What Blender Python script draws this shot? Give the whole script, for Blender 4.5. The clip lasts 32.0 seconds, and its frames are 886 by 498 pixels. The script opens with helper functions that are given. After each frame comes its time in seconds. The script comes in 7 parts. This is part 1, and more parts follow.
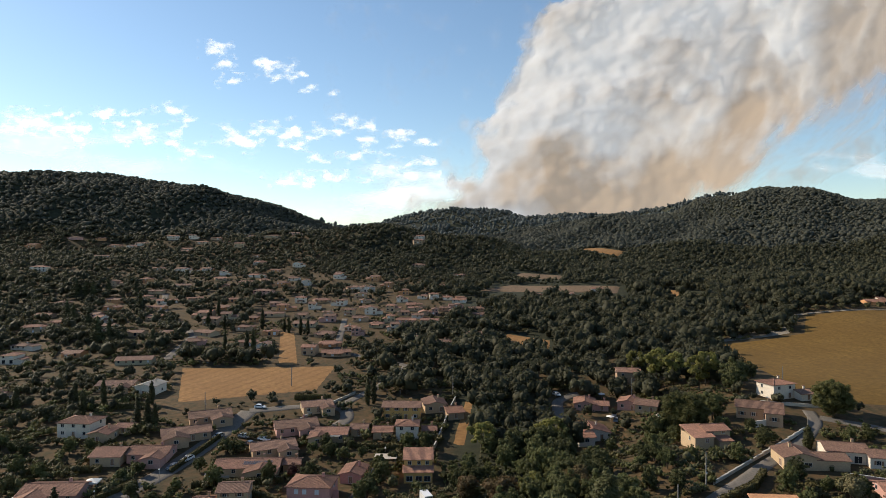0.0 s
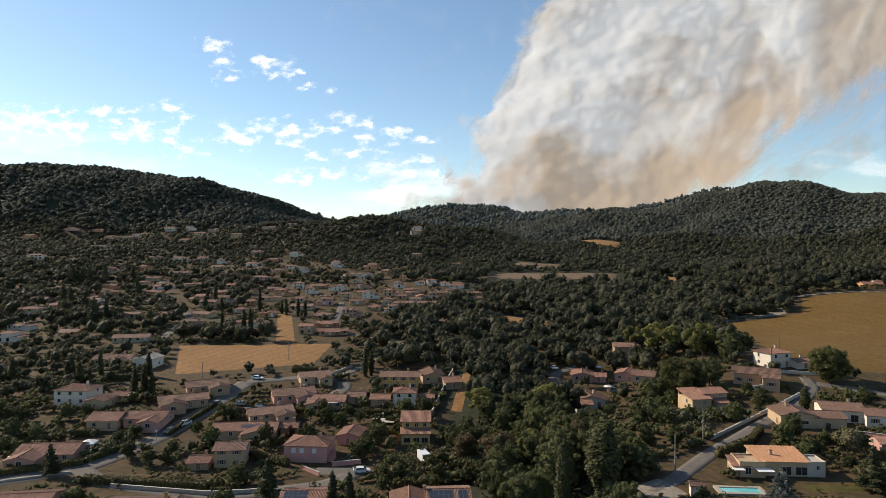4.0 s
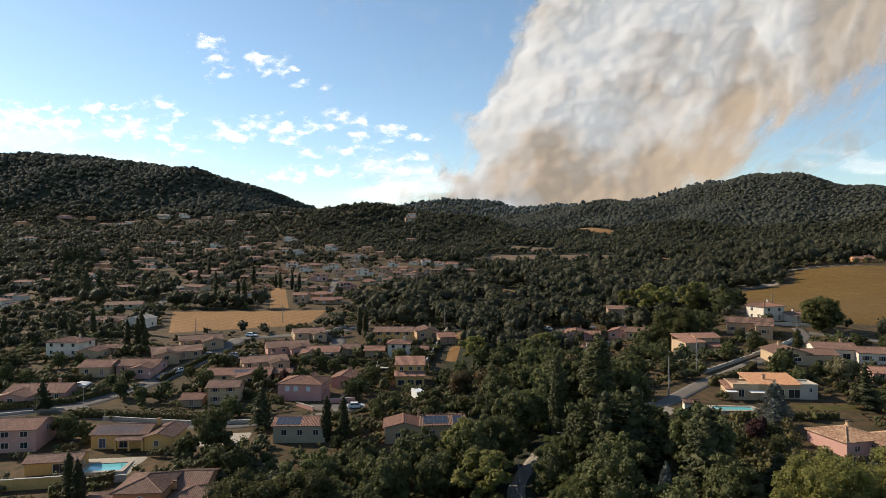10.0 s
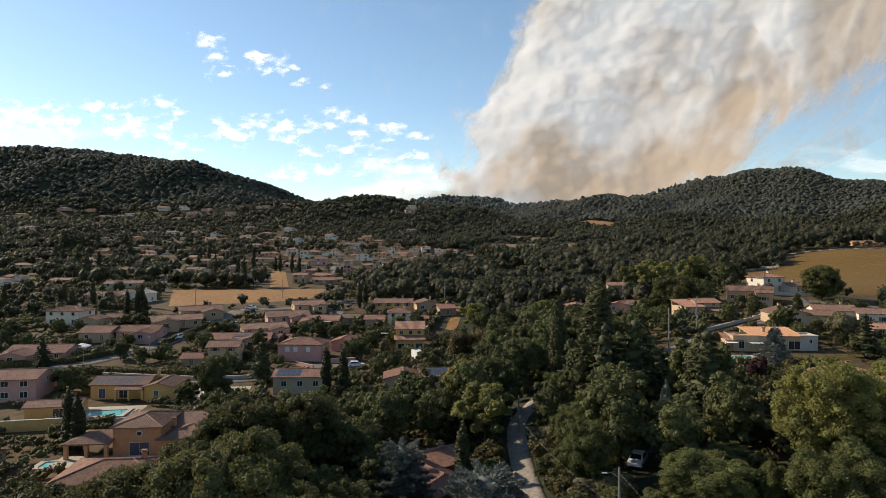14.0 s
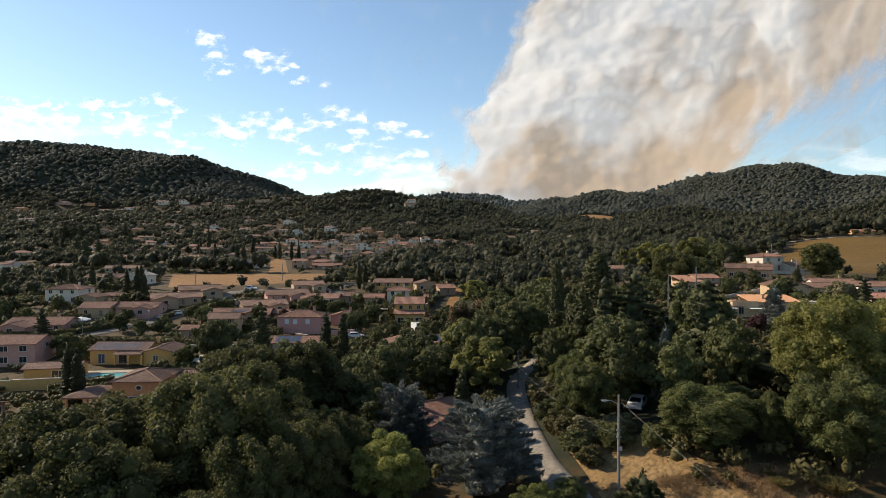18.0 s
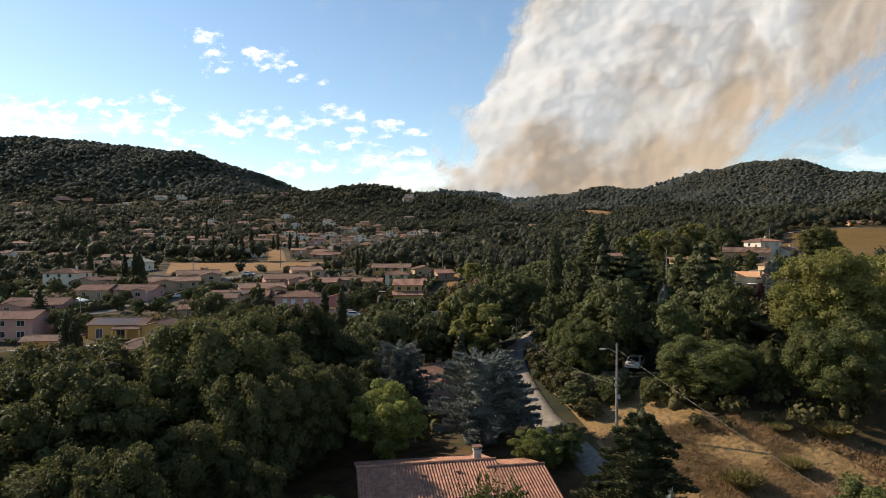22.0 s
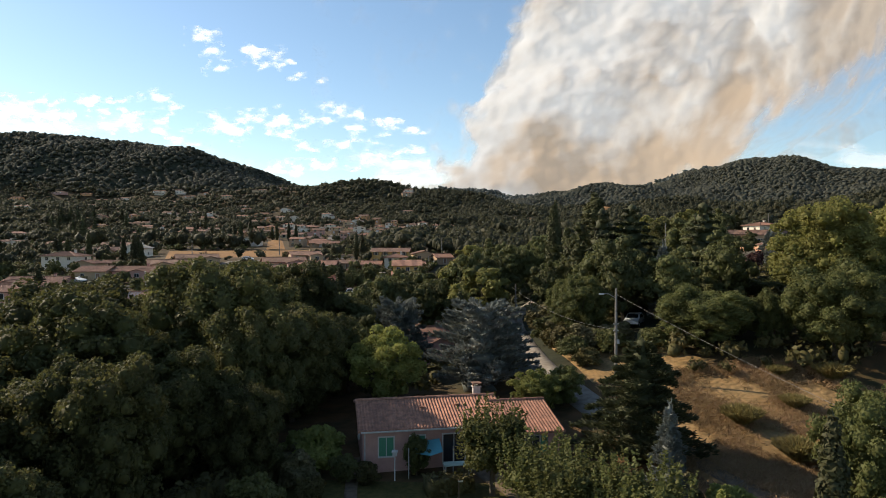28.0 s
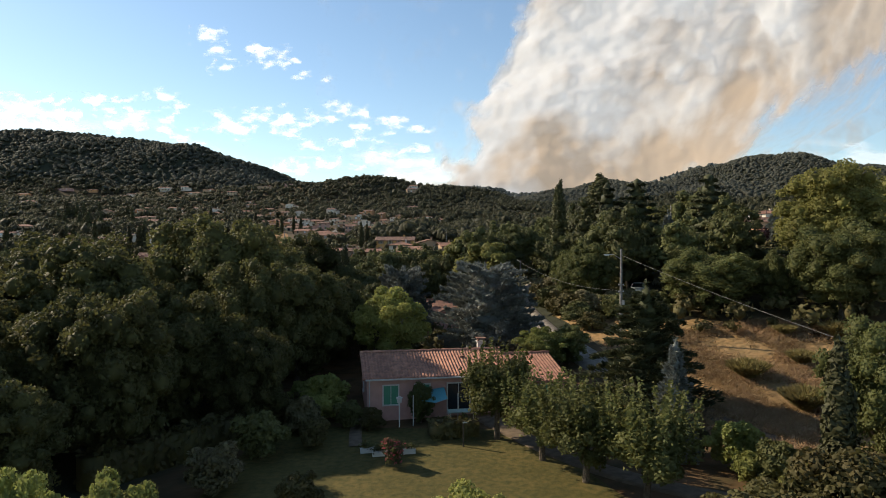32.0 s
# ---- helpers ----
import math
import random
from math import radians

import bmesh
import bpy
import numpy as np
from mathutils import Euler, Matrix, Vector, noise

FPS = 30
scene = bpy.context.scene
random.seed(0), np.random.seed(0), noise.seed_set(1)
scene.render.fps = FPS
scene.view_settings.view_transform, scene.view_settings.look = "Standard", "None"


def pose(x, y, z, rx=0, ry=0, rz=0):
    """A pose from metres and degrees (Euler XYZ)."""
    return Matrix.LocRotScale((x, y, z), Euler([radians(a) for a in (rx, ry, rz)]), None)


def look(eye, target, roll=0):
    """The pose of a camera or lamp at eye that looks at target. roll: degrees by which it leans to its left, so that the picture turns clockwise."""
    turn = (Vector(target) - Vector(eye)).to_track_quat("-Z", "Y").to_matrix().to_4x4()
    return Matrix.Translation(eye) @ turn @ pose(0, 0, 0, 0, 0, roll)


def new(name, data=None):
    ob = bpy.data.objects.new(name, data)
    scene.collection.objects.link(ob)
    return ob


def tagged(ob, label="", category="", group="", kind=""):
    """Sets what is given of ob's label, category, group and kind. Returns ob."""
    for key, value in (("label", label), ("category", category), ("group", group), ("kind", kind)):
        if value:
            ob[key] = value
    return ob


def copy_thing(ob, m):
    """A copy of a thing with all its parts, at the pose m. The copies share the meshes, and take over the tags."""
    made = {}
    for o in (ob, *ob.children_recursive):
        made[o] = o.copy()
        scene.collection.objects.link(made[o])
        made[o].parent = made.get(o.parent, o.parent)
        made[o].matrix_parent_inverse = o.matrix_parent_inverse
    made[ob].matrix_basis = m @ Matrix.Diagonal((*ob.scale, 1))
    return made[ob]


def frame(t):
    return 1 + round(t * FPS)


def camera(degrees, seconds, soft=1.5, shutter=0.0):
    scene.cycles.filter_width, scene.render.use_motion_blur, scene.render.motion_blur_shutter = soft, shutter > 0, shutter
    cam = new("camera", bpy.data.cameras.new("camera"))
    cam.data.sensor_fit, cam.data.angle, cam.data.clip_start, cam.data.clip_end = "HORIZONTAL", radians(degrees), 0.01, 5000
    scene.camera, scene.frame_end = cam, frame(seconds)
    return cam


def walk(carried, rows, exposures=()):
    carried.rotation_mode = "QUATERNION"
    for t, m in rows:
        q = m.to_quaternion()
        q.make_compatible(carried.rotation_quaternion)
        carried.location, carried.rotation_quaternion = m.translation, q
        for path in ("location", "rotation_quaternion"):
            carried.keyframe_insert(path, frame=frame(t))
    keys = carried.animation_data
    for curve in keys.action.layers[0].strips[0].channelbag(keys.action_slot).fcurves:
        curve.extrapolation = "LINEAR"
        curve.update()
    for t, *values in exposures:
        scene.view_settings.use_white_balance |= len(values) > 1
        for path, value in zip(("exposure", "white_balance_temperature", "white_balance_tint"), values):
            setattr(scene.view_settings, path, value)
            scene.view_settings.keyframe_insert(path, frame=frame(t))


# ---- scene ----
cam = camera(70, 32.0, 0.85)

# ---- the path: a drone sinks straight down, looking level over the valley ----
PATH = [
    (0, 69.75, 0.66, 0.15), (1, 67.2, 0.69, 0.17), (2, 64.55, 0.65, 0.19), (3, 61.95, 0.547, 0.204),
    (4.5, 58.1, 0.38, 0.23), (6, 54.2, 0.207, 0.25), (7, 51.55, 0.12, 0.25), (8, 48.95, 0.02, 0.25),
    (9, 46.3, -0.06, 0.25), (10, 43.65, -0.08, 0.25), (11, 41.0, -0.06, 0.245), (12, 38.3, -0.04, 0.235),
    (13, 35.75, -0.05, 0.235), (14, 33.6, -0.08, 0.25), (15, 31.75, -0.07, 0.29), (16.5, 29.1, -0.09, 0.30),
    (18, 26.7, -0.12, 0.305), (19, 25.35, -0.15, 0.31), (20, 24.0, -0.19, 0.32), (21, 22.85, -0.25, 0.355),
    (22, 21.88, -0.28, 0.41), (23, 20.98, -0.31, 0.45), (24, 20.1, -0.40, 0.47), (25, 19.22, -0.45, 0.48),
    (26.5, 17.95, -0.44, 0.488), (28, 16.68, -0.36, 0.494), (29, 15.83, -0.23, 0.50), (30, 14.96, -0.13, 0.52),
    (31, 14.02, 0.0, 0.57), (32, 13.0, 0.06, 0.575)]
walk(cam, [(t, pose(0, 0, z, 90 - tilt, 0, turn)) for t, z, turn, tilt in PATH], exposures=[(0, 0.32, 6470, 10), (13, 0.42, 6580, 10), (32, 0.52, 6720, 10)])

# ---- sky and sun: late afternoon, low sun ahead and to one side ----
SUN_EL, SUN_AZ = radians(31), radians(-64)
TO_SUN = Vector((math.sin(SUN_AZ) * math.cos(SUN_EL), math.cos(SUN_AZ) * math.cos(SUN_EL), math.sin(SUN_EL)))
world = bpy.data.worlds.new("sky")
scene.world = world
world.use_nodes = True
sky = world.node_tree.nodes.new("ShaderNodeTexSky")
sky.sky_type = "NISHITA"
sky.sun_disc = False
sky.sun_elevation, sky.sun_rotation = SUN_EL, SUN_AZ
sky.air_density, sky.dust_density, sky.ozone_density, sky.altitude = 1.0, 0.25, 0.8, 300
tint = world.node_tree.nodes.new("ShaderNodeMix")
tint.data_type, tint.blend_type = "RGBA", "MULTIPLY"
tint.inputs[0].default_value, tint.inputs[7].default_value = 1.0, (0.945, 1.02, 1.035, 1.0)
world.node_tree.links.new(sky.outputs[0], tint.inputs[6])
world.node_tree.links.new(tint.outputs[2], world.node_tree.nodes["Background"].inputs[0])
world.node_tree.nodes["Background"].inputs[1].default_value = 0.112
sun = new("sun", bpy.data.lights.new("sun", "SUN"))
sun.data.energy, sun.data.angle, sun.data.color = 5.0, radians(0.6), (1.0, 0.86, 0.66)
sun.matrix_world = look(tuple(TO_SUN * 500), (0, 0, 0))


# ---- materials ----
def shader(name):
    m = bpy.data.materials.new(name)
    m.use_nodes = True
    t = m.node_tree
    return m, t.nodes, t.links, t.nodes["Principled BSDF"]


def rgba(c):
    return (c[0], c[1], c[2], 1.0)


def mixed(nodes, links, fac, a, b):
    n = nodes.new("ShaderNodeMix")
    n.data_type = "RGBA"
    if isinstance(fac, (int, float)):
        n.inputs[0].default_value = fac
    else:
        links.new(fac, n.inputs[0])
    for k, v in ((6, a), (7, b)):
        if isinstance(v, tuple):
            n.inputs[k].default_value = rgba(v)
        else:
            links.new(v, n.inputs[k])
    return n.outputs[2]


def muted(c, k, red=1.0):
    """A colour drawn toward its own grey by the share k."""
    g = 0.3 * c[0] + 0.6 * c[1] + 0.1 * c[2]
    return ((c[0] + (g - c[0]) * k) * red, c[1] + (g - c[1]) * k, c[2] + (g - c[2]) * k)


def grain(nodes, links, where, scale, lo, hi, detail=4.0):
    n = nodes.new("ShaderNodeTexNoise")
    n.inputs["Scale"].default_value = scale
    n.inputs["Detail"].default_value = detail
    links.new(where, n.inputs["Vector"])
    r = nodes.new("ShaderNodeMapRange")
    r.inputs[1].default_value, r.inputs[2].default_value = lo, hi
    links.new(n.outputs[0], r.inputs[0])
    return r.outputs[0]


def surface(name, a, b, c=None, big=0.15, fine=3.0, rough=0.85, bump=0.3, reach=0.05, spread=0.0, metal=0.0):
    """Two broad tones a and b, a third c in specks; world-sized; spread varies each object a little."""
    m, nodes, links, bsdf = shader(name)
    at = nodes.new("ShaderNodeNewGeometry").outputs["Position"]
    f1 = grain(nodes, links, at, big, 0.36, 0.64)
    f2 = grain(nodes, links, at, fine, 0.35, 0.7, 8.0)
    col = mixed(nodes, links, f1, a, b)
    col = mixed(nodes, links, f2, col, c if c else tuple(v * 0.78 for v in a))
    if spread:
        info = nodes.new("ShaderNodeObjectInfo")
        hue = nodes.new("ShaderNodeHueSaturation")
        r = nodes.new("ShaderNodeMapRange")
        r.inputs[3].default_value, r.inputs[4].default_value = 1 - spread, 1 + spread
        links.new(info.outputs["Random"], r.inputs[0])
        links.new(r.outputs[0], hue.inputs["Value"])
        links.new(col, hue.inputs["Color"])
        col = hue.outputs[0]
    links.new(col, bsdf.inputs["Base Color"])
    bsdf.inputs["Roughness"].default_value = rough
    if rough > 0.8:
        bsdf.inputs["Specular IOR Level"].default_value = 0.2
    bsdf.inputs["Metallic"].default_value = metal
    if bump:
        bp = nodes.new("ShaderNodeBump")
        bp.inputs["Strength"].default_value, bp.inputs["Distance"].default_value = bump, reach
        links.new(f2, bp.inputs["Height"])
        links.new(bp.outputs[0], bsdf.inputs["Normal"])
    return m


def foliage(name, a, b, c, through_leaf=0.25, spread=0.25):
    """Leaves: each clump varies, each tree too, and some light passes through."""
    a, b, c = (muted(q, 0.17, 1.05) for q in (a, b, c))
    m, nodes, links, bsdf = shader(name)
    geo = nodes.new("ShaderNodeNewGeometry")
    info = nodes.new("ShaderNodeObjectInfo")
    patch_tone = grain(nodes, links, geo.outputs["Position"], 0.13, 0.40, 0.60, 3.0)
    leaf_tone = nodes.new("ShaderNodeMapRange")
    leaf_tone.inputs[3].default_value, leaf_tone.inputs[4].default_value = 0.25, 0.75
    links.new(geo.outputs["Random Per Island"], leaf_tone.inputs[0])
    col = mixed(nodes, links, leaf_tone.outputs[0], a, b)
    col = mixed(nodes, links, patch_tone, col, c)
    hue = nodes.new("ShaderNodeHueSaturation")
    for key, lo, hi in (("Value", 1 - spread, 1 + spread), ("Hue", 0.49, 0.51)):
        r = nodes.new("ShaderNodeMapRange")
        r.inputs[3].default_value, r.inputs[4].default_value = lo, hi
        links.new(info.outputs["Random"] if key == "Value" else geo.outputs["Random Per Island"], r.inputs[0])
        links.new(r.outputs[0], hue.inputs[key])
    links.new(col, hue.inputs["Color"])
    links.new(hue.outputs[0], bsdf.inputs["Base Color"])
    bsdf.inputs["Roughness"].default_value = 0.7
    bsdf.inputs["Specular IOR Level"].default_value = 0.25
    tr = nodes.new("ShaderNodeBsdfTranslucent")
    links.new(hue.outputs[0], tr.inputs[0])
    mix = nodes.new("ShaderNodeMixShader")
    mix.inputs[0].default_value = through_leaf
    links.new(bsdf.outputs[0], mix.inputs[1])
    links.new(tr.outputs[0], mix.inputs[2])
    links.new(mix.outputs[0], nodes["Material Output"].inputs["Surface"])
    return m


def plaster(name, a):
    a = (a[0] * 1.05, a[1], a[2] * 0.94)
    return surface(name, a, tuple(v * 0.9 for v in a), tuple(v * 0.82 for v in a), 0.5, 2.2, 0.9, 0.15, 0.02, 0.05)


def roof_tiles(name, a, b, c):
    a, b, c = muted(a, 0.04), muted(b, 0.04), muted(c, 0.04)
    return surface(name, a, b, c, 0.5, 2.6, 0.85, 0.5, 0.04, 0.2)


def glass_dark(name):
    m, nodes, links, bsdf = shader(name)
    bsdf.inputs["Base Color"].default_value = (0.02, 0.024, 0.03, 1)
    bsdf.inputs["Roughness"].default_value = 0.08
    return m


def plain(name, col, rough=0.5, metal=0.0):
    return surface(name, col, tuple(v * 0.93 for v in col), tuple(v * 0.86 for v in col), 0.8, 9.0, rough, 0.08, 0.01, 0.0, metal)


M_LAND = surface("land", (0.105, 0.060, 0.028), (0.155, 0.086, 0.041), (0.040, 0.034, 0.014), 0.06, 0.5, 0.95, 0.5, 0.2)


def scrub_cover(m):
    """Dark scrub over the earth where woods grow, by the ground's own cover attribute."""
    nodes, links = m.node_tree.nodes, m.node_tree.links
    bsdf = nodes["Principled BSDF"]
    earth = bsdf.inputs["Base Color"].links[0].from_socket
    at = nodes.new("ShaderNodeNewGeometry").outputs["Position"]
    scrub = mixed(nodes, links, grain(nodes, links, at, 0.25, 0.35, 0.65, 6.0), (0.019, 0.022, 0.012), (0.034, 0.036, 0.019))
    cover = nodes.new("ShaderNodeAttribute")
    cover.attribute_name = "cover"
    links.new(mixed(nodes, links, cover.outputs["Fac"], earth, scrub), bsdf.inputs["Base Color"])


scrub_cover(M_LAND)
M_GOLD = surface("stubble", (0.240, 0.128, 0.048), (0.300, 0.168, 0.066), (0.185, 0.095, 0.036), 0.035, 0.7, 0.95, 0.3, 0.1)


def furrows(m, turn, scale, depth):
    """Faint tractor lines across a field."""
    nodes, links = m.node_tree.nodes, m.node_tree.links
    bsdf = nodes["Principled BSDF"]
    plain_tone = bsdf.inputs["Base Color"].links[0].from_socket
    at = nodes.new("ShaderNodeNewGeometry").outputs["Position"]
    spin = nodes.new("ShaderNodeMapping")
    spin.inputs["Rotation"].default_value = (0, 0, radians(turn))
    links.new(at, spin.inputs[0])
    wave = nodes.new("ShaderNodeTexWave")
    for key, value in (("Scale", scale), ("Distortion", 2.5), ("Detail", 3.0), ("Detail Scale", 0.6)):
        wave.inputs[key].default_value = value
    links.new(spin.outputs[0], wave.inputs[0])
    r = nodes.new("ShaderNodeMapRange")
    r.inputs[1].default_value, r.inputs[2].default_value, r.inputs[4].default_value = 0.45, 0.95, depth
    links.new(wave.outputs["Fac"], r.inputs[0])
    dull = nodes.new("ShaderNodeHueSaturation")
    dull.inputs["Value"].default_value = 0.62
    links.new(plain_tone, dull.inputs["Color"])
    links.new(mixed(nodes, links, r.outputs[0], plain_tone, dull.outputs[0]), bsdf.inputs["Base Color"])


M_YELLOW = surface("ripe_crop", (0.128, 0.074, 0.017), (0.155, 0.092, 0.022), (0.092, 0.052, 0.012), 0.04, 0.6, 0.95, 0.3, 0.1)
furrows(M_GOLD, 24, 0.055, 0.35)
furrows(M_YELLOW, -14, 0.04, 0.16)
M_DRY = surface("dry_grass", (0.235, 0.138, 0.057), (0.310, 0.196, 0.090), (0.150, 0.102, 0.045), 0.35, 1.8, 0.95, 0.7, 0.12)
M_SOIL = surface("bare_soil", (0.16, 0.105, 0.066), (0.20, 0.135, 0.085), (0.10, 0.068, 0.042), 0.08, 0.6, 0.95, 0.4, 0.1)
M_LAWN = surface("lawn", (0.072, 0.060, 0.016), (0.112, 0.086, 0.026), (0.045, 0.045, 0.012), 0.3, 2.5, 0.95, 0.5, 0.05)
M_ROAD = surface("asphalt", (0.135, 0.120, 0.105), (0.17, 0.15, 0.13), (0.10, 0.09, 0.08), 0.2, 2.5, 0.9, 0.3, 0.02)
M_TRACK = surface("gravel", (0.23, 0.20, 0.165), (0.28, 0.245, 0.205), (0.16, 0.138, 0.112), 0.3, 2.0, 0.95, 0.5, 0.03)
M_DIRT = surface("trodden_earth", (0.135, 0.100, 0.068), (0.17, 0.128, 0.088), (0.09, 0.068, 0.046), 0.4, 2.2, 0.95, 0.5, 0.03)
M_BARK = surface("bark", (0.10, 0.078, 0.055), (0.15, 0.12, 0.09), (0.06, 0.045, 0.03), 1.2, 7.0, 0.95, 0.8, 0.04)
M_OAK = foliage("oak_leaves", (0.062, 0.068, 0.017), (0.122, 0.122, 0.026), (0.072, 0.078, 0.018), 0.42)
M_BROAD = foliage("broad_leaves", (0.066, 0.079, 0.021), (0.110, 0.122, 0.029), (0.079, 0.089, 0.024), 0.36, 0.35)
# Brighter copy of the broad leaves: sunlight put into the leaf colour.
M_MEADOWTREE = foliage("sunlit_leaves", (0.090, 0.110, 0.024), (0.146, 0.164, 0.034), (0.106, 0.122, 0.028), 0.44, 0.3)
M_LIME = foliage("bright_leaves", (0.205, 0.232, 0.033), (0.280, 0.292, 0.046), (0.180, 0.214, 0.036), 0.48)
M_PINE = foliage("pine_needles", (0.172, 0.178, 0.028), (0.240, 0.234, 0.038), (0.154, 0.160, 0.029), 0.48)
M_DARKPINE = foliage("dark_needles", (0.036, 0.046, 0.016), (0.066, 0.074, 0.022), (0.048, 0.054, 0.017), 0.2)
M_BLUE = foliage("blue_needles", (0.120, 0.140, 0.120), (0.215, 0.240, 0.210), (0.095, 0.114, 0.100), 0.18, 0.1)
M_CYPRESS = foliage("cypress_leaves", (0.029, 0.034, 0.009), (0.055, 0.056, 0.013), (0.041, 0.041, 0.010), 0.12, 0.3)
M_OLIVE = foliage("olive_leaves", (0.111, 0.098, 0.039), (0.172, 0.148, 0.062), (0.091, 0.086, 0.031), 0.2)
M_POPLAR = foliage("poplar_leaves", (0.050, 0.056, 0.016), (0.080, 0.086, 0.022), (0.058, 0.064, 0.018), 0.25)
M_RUST = foliage("rusty_leaves", (0.101, 0.057, 0.020), (0.147, 0.082, 0.026), (0.092, 0.070, 0.020), 0.3)
M_RUSTGREEN = foliage("reddening_leaves", (0.068, 0.070, 0.016), (0.156, 0.057, 0.020), (0.083, 0.078, 0.016), 0.35)
M_PLUM = foliage("plum_leaves", (0.041, 0.011, 0.010), (0.064, 0.018, 0.014), (0.046, 0.016, 0.012), 0.25)
# Distant woods: haze is put into the leaf colours, bluer and paler.
M_WOODS = foliage("hazed_far_woods", (0.037, 0.042, 0.020), (0.054, 0.059, 0.027), (0.066, 0.068, 0.031), 0.42, 0.0)
M_HILLS = foliage("hazed_hill_woods", (0.072, 0.085, 0.066), (0.090, 0.102, 0.078), (0.094, 0.102, 0.072), 0.5, 0.0)
M_FARWOODS = foliage("hazed_ridge_pines", (0.080, 0.104, 0.100), (0.110, 0.136, 0.126), (0.09, 0.114, 0.108), 0.4, 0.0)
M_POLE = surface("weathered_pole", (0.20, 0.185, 0.17), (0.25, 0.235, 0.215), (0.14, 0.13, 0.115), 0.8, 5.0, 0.9, 0.4, 0.02)
M_SHRUB = foliage("shrub_leaves", (0.064, 0.074, 0.017), (0.120, 0.126, 0.026), (0.074, 0.084, 0.021), 0.32, 0.3)
M_HEDGE = foliage("hedge_leaves", (0.059, 0.056, 0.012), (0.102, 0.088, 0.017), (0.074, 0.064, 0.014), 0.2, 0.2)
M_TILE_HOME = roof_tiles("cottage_tiles", (0.430, 0.205, 0.130), (0.330, 0.160, 0.105), (0.185, 0.092, 0.064))
M_TILE = roof_tiles("canal_tiles", (0.330, 0.170, 0.116), (0.245, 0.128, 0.090), (0.145, 0.079, 0.057))
M_TILE_OLD = roof_tiles("old_tiles", (0.265, 0.152, 0.108), (0.190, 0.110, 0.080), (0.112, 0.067, 0.051))
M_TILE_ORANGE = roof_tiles("orange_tiles", (0.40, 0.205, 0.105), (0.44, 0.235, 0.125), (0.31, 0.15, 0.078))
M_TILE_MIX = roof_tiles("mottled_tiles", (0.52, 0.33, 0.20), (0.40, 0.235, 0.14), (0.18, 0.098, 0.062))
M_CREAM = plaster("cream_render", (0.462, 0.351, 0.237))
M_BEIGE = plaster("beige_render", (0.403, 0.289, 0.200))
M_WHITE = plaster("white_render", (0.65, 0.60, 0.53))
M_PINK = plaster("pink_render", (0.52, 0.285, 0.26))
M_ROSE = plaster("rose_render", (0.470, 0.285, 0.255))
M_OCHRE = plaster("ochre_render", (0.50, 0.275, 0.145))
M_GOLDEN = plaster("yellow_render", (0.58, 0.37, 0.14))
M_PALE = plaster("pale_green_render", (0.420, 0.374, 0.266))
M_GREY = plaster("grey_render", (0.45, 0.42, 0.38))
WALLS = [M_CREAM, M_BEIGE, M_ROSE, M_CREAM, M_OCHRE, M_PALE, M_BEIGE, M_WHITE]
M_FRAME = plain("white_joinery", (0.52, 0.50, 0.46), 0.5)
M_GLASS = glass_dark("window_glass")
M_SHUT_W = plain("pale_shutter_paint", (0.66, 0.66, 0.68), 0.6)
M_SHUT_B = plain("brown_shutter_paint", (0.22, 0.12, 0.07), 0.6)
M_SHUT_G = plain("green_shutter_paint", (0.05, 0.22, 0.13), 0.55)
M_SHUT_N = plain("navy_shutter_paint", (0.04, 0.055, 0.09), 0.5)
M_STONE = surface("stone_wall", (0.40, 0.36, 0.30), (0.47, 0.42, 0.35), (0.30, 0.26, 0.21), 0.5, 2.5, 0.95, 0.6, 0.04)
M_PANELRIM = plain("dark_panel_rim", (0.10, 0.105, 0.115), 0.4)
M_PANEL = plain("solar_cells", (0.024, 0.028, 0.042), 0.34)
M_METAL = plain("galvanised_metal", (0.42, 0.43, 0.44), 0.45, 0.6)
M_CONCRETE = surface("concrete", (0.42, 0.40, 0.37), (0.48, 0.46, 0.42), (0.34, 0.32, 0.29), 0.6, 4.0, 0.9, 0.3, 0.02)
M_CABLE = plain("cable_sheath", (0.16, 0.15, 0.145), 0.6)
M_WATER = plain("pool_water", (0.16, 0.50, 0.52), 0.06)
M_PAVE = surface("pale_paving", (0.36, 0.31, 0.25), (0.42, 0.37, 0.30), (0.29, 0.25, 0.20), 0.5, 3.0, 0.9, 0.3, 0.02)
M_CARWHITE = plain("white_car_paint", (0.74, 0.74, 0.74), 0.25)
M_CARDARK = plain("dark_car_paint", (0.06, 0.065, 0.075), 0.25)
M_RUBBER = plain("tyre_rubber", (0.03, 0.03, 0.03), 0.8)
M_CANVAS = plain("white_canvas", (0.76, 0.74, 0.70), 0.8)
M_TARP = plain("turquoise_tarpaulin", (0.07, 0.27, 0.31), 0.6)


# ---- the lie of the land ----
def smooth(a, b, v):
    u = np.clip((np.asarray(v, float) - a) / (b - a), 0.0, 1.0)
    return u * u * (3.0 - 2.0 * u)


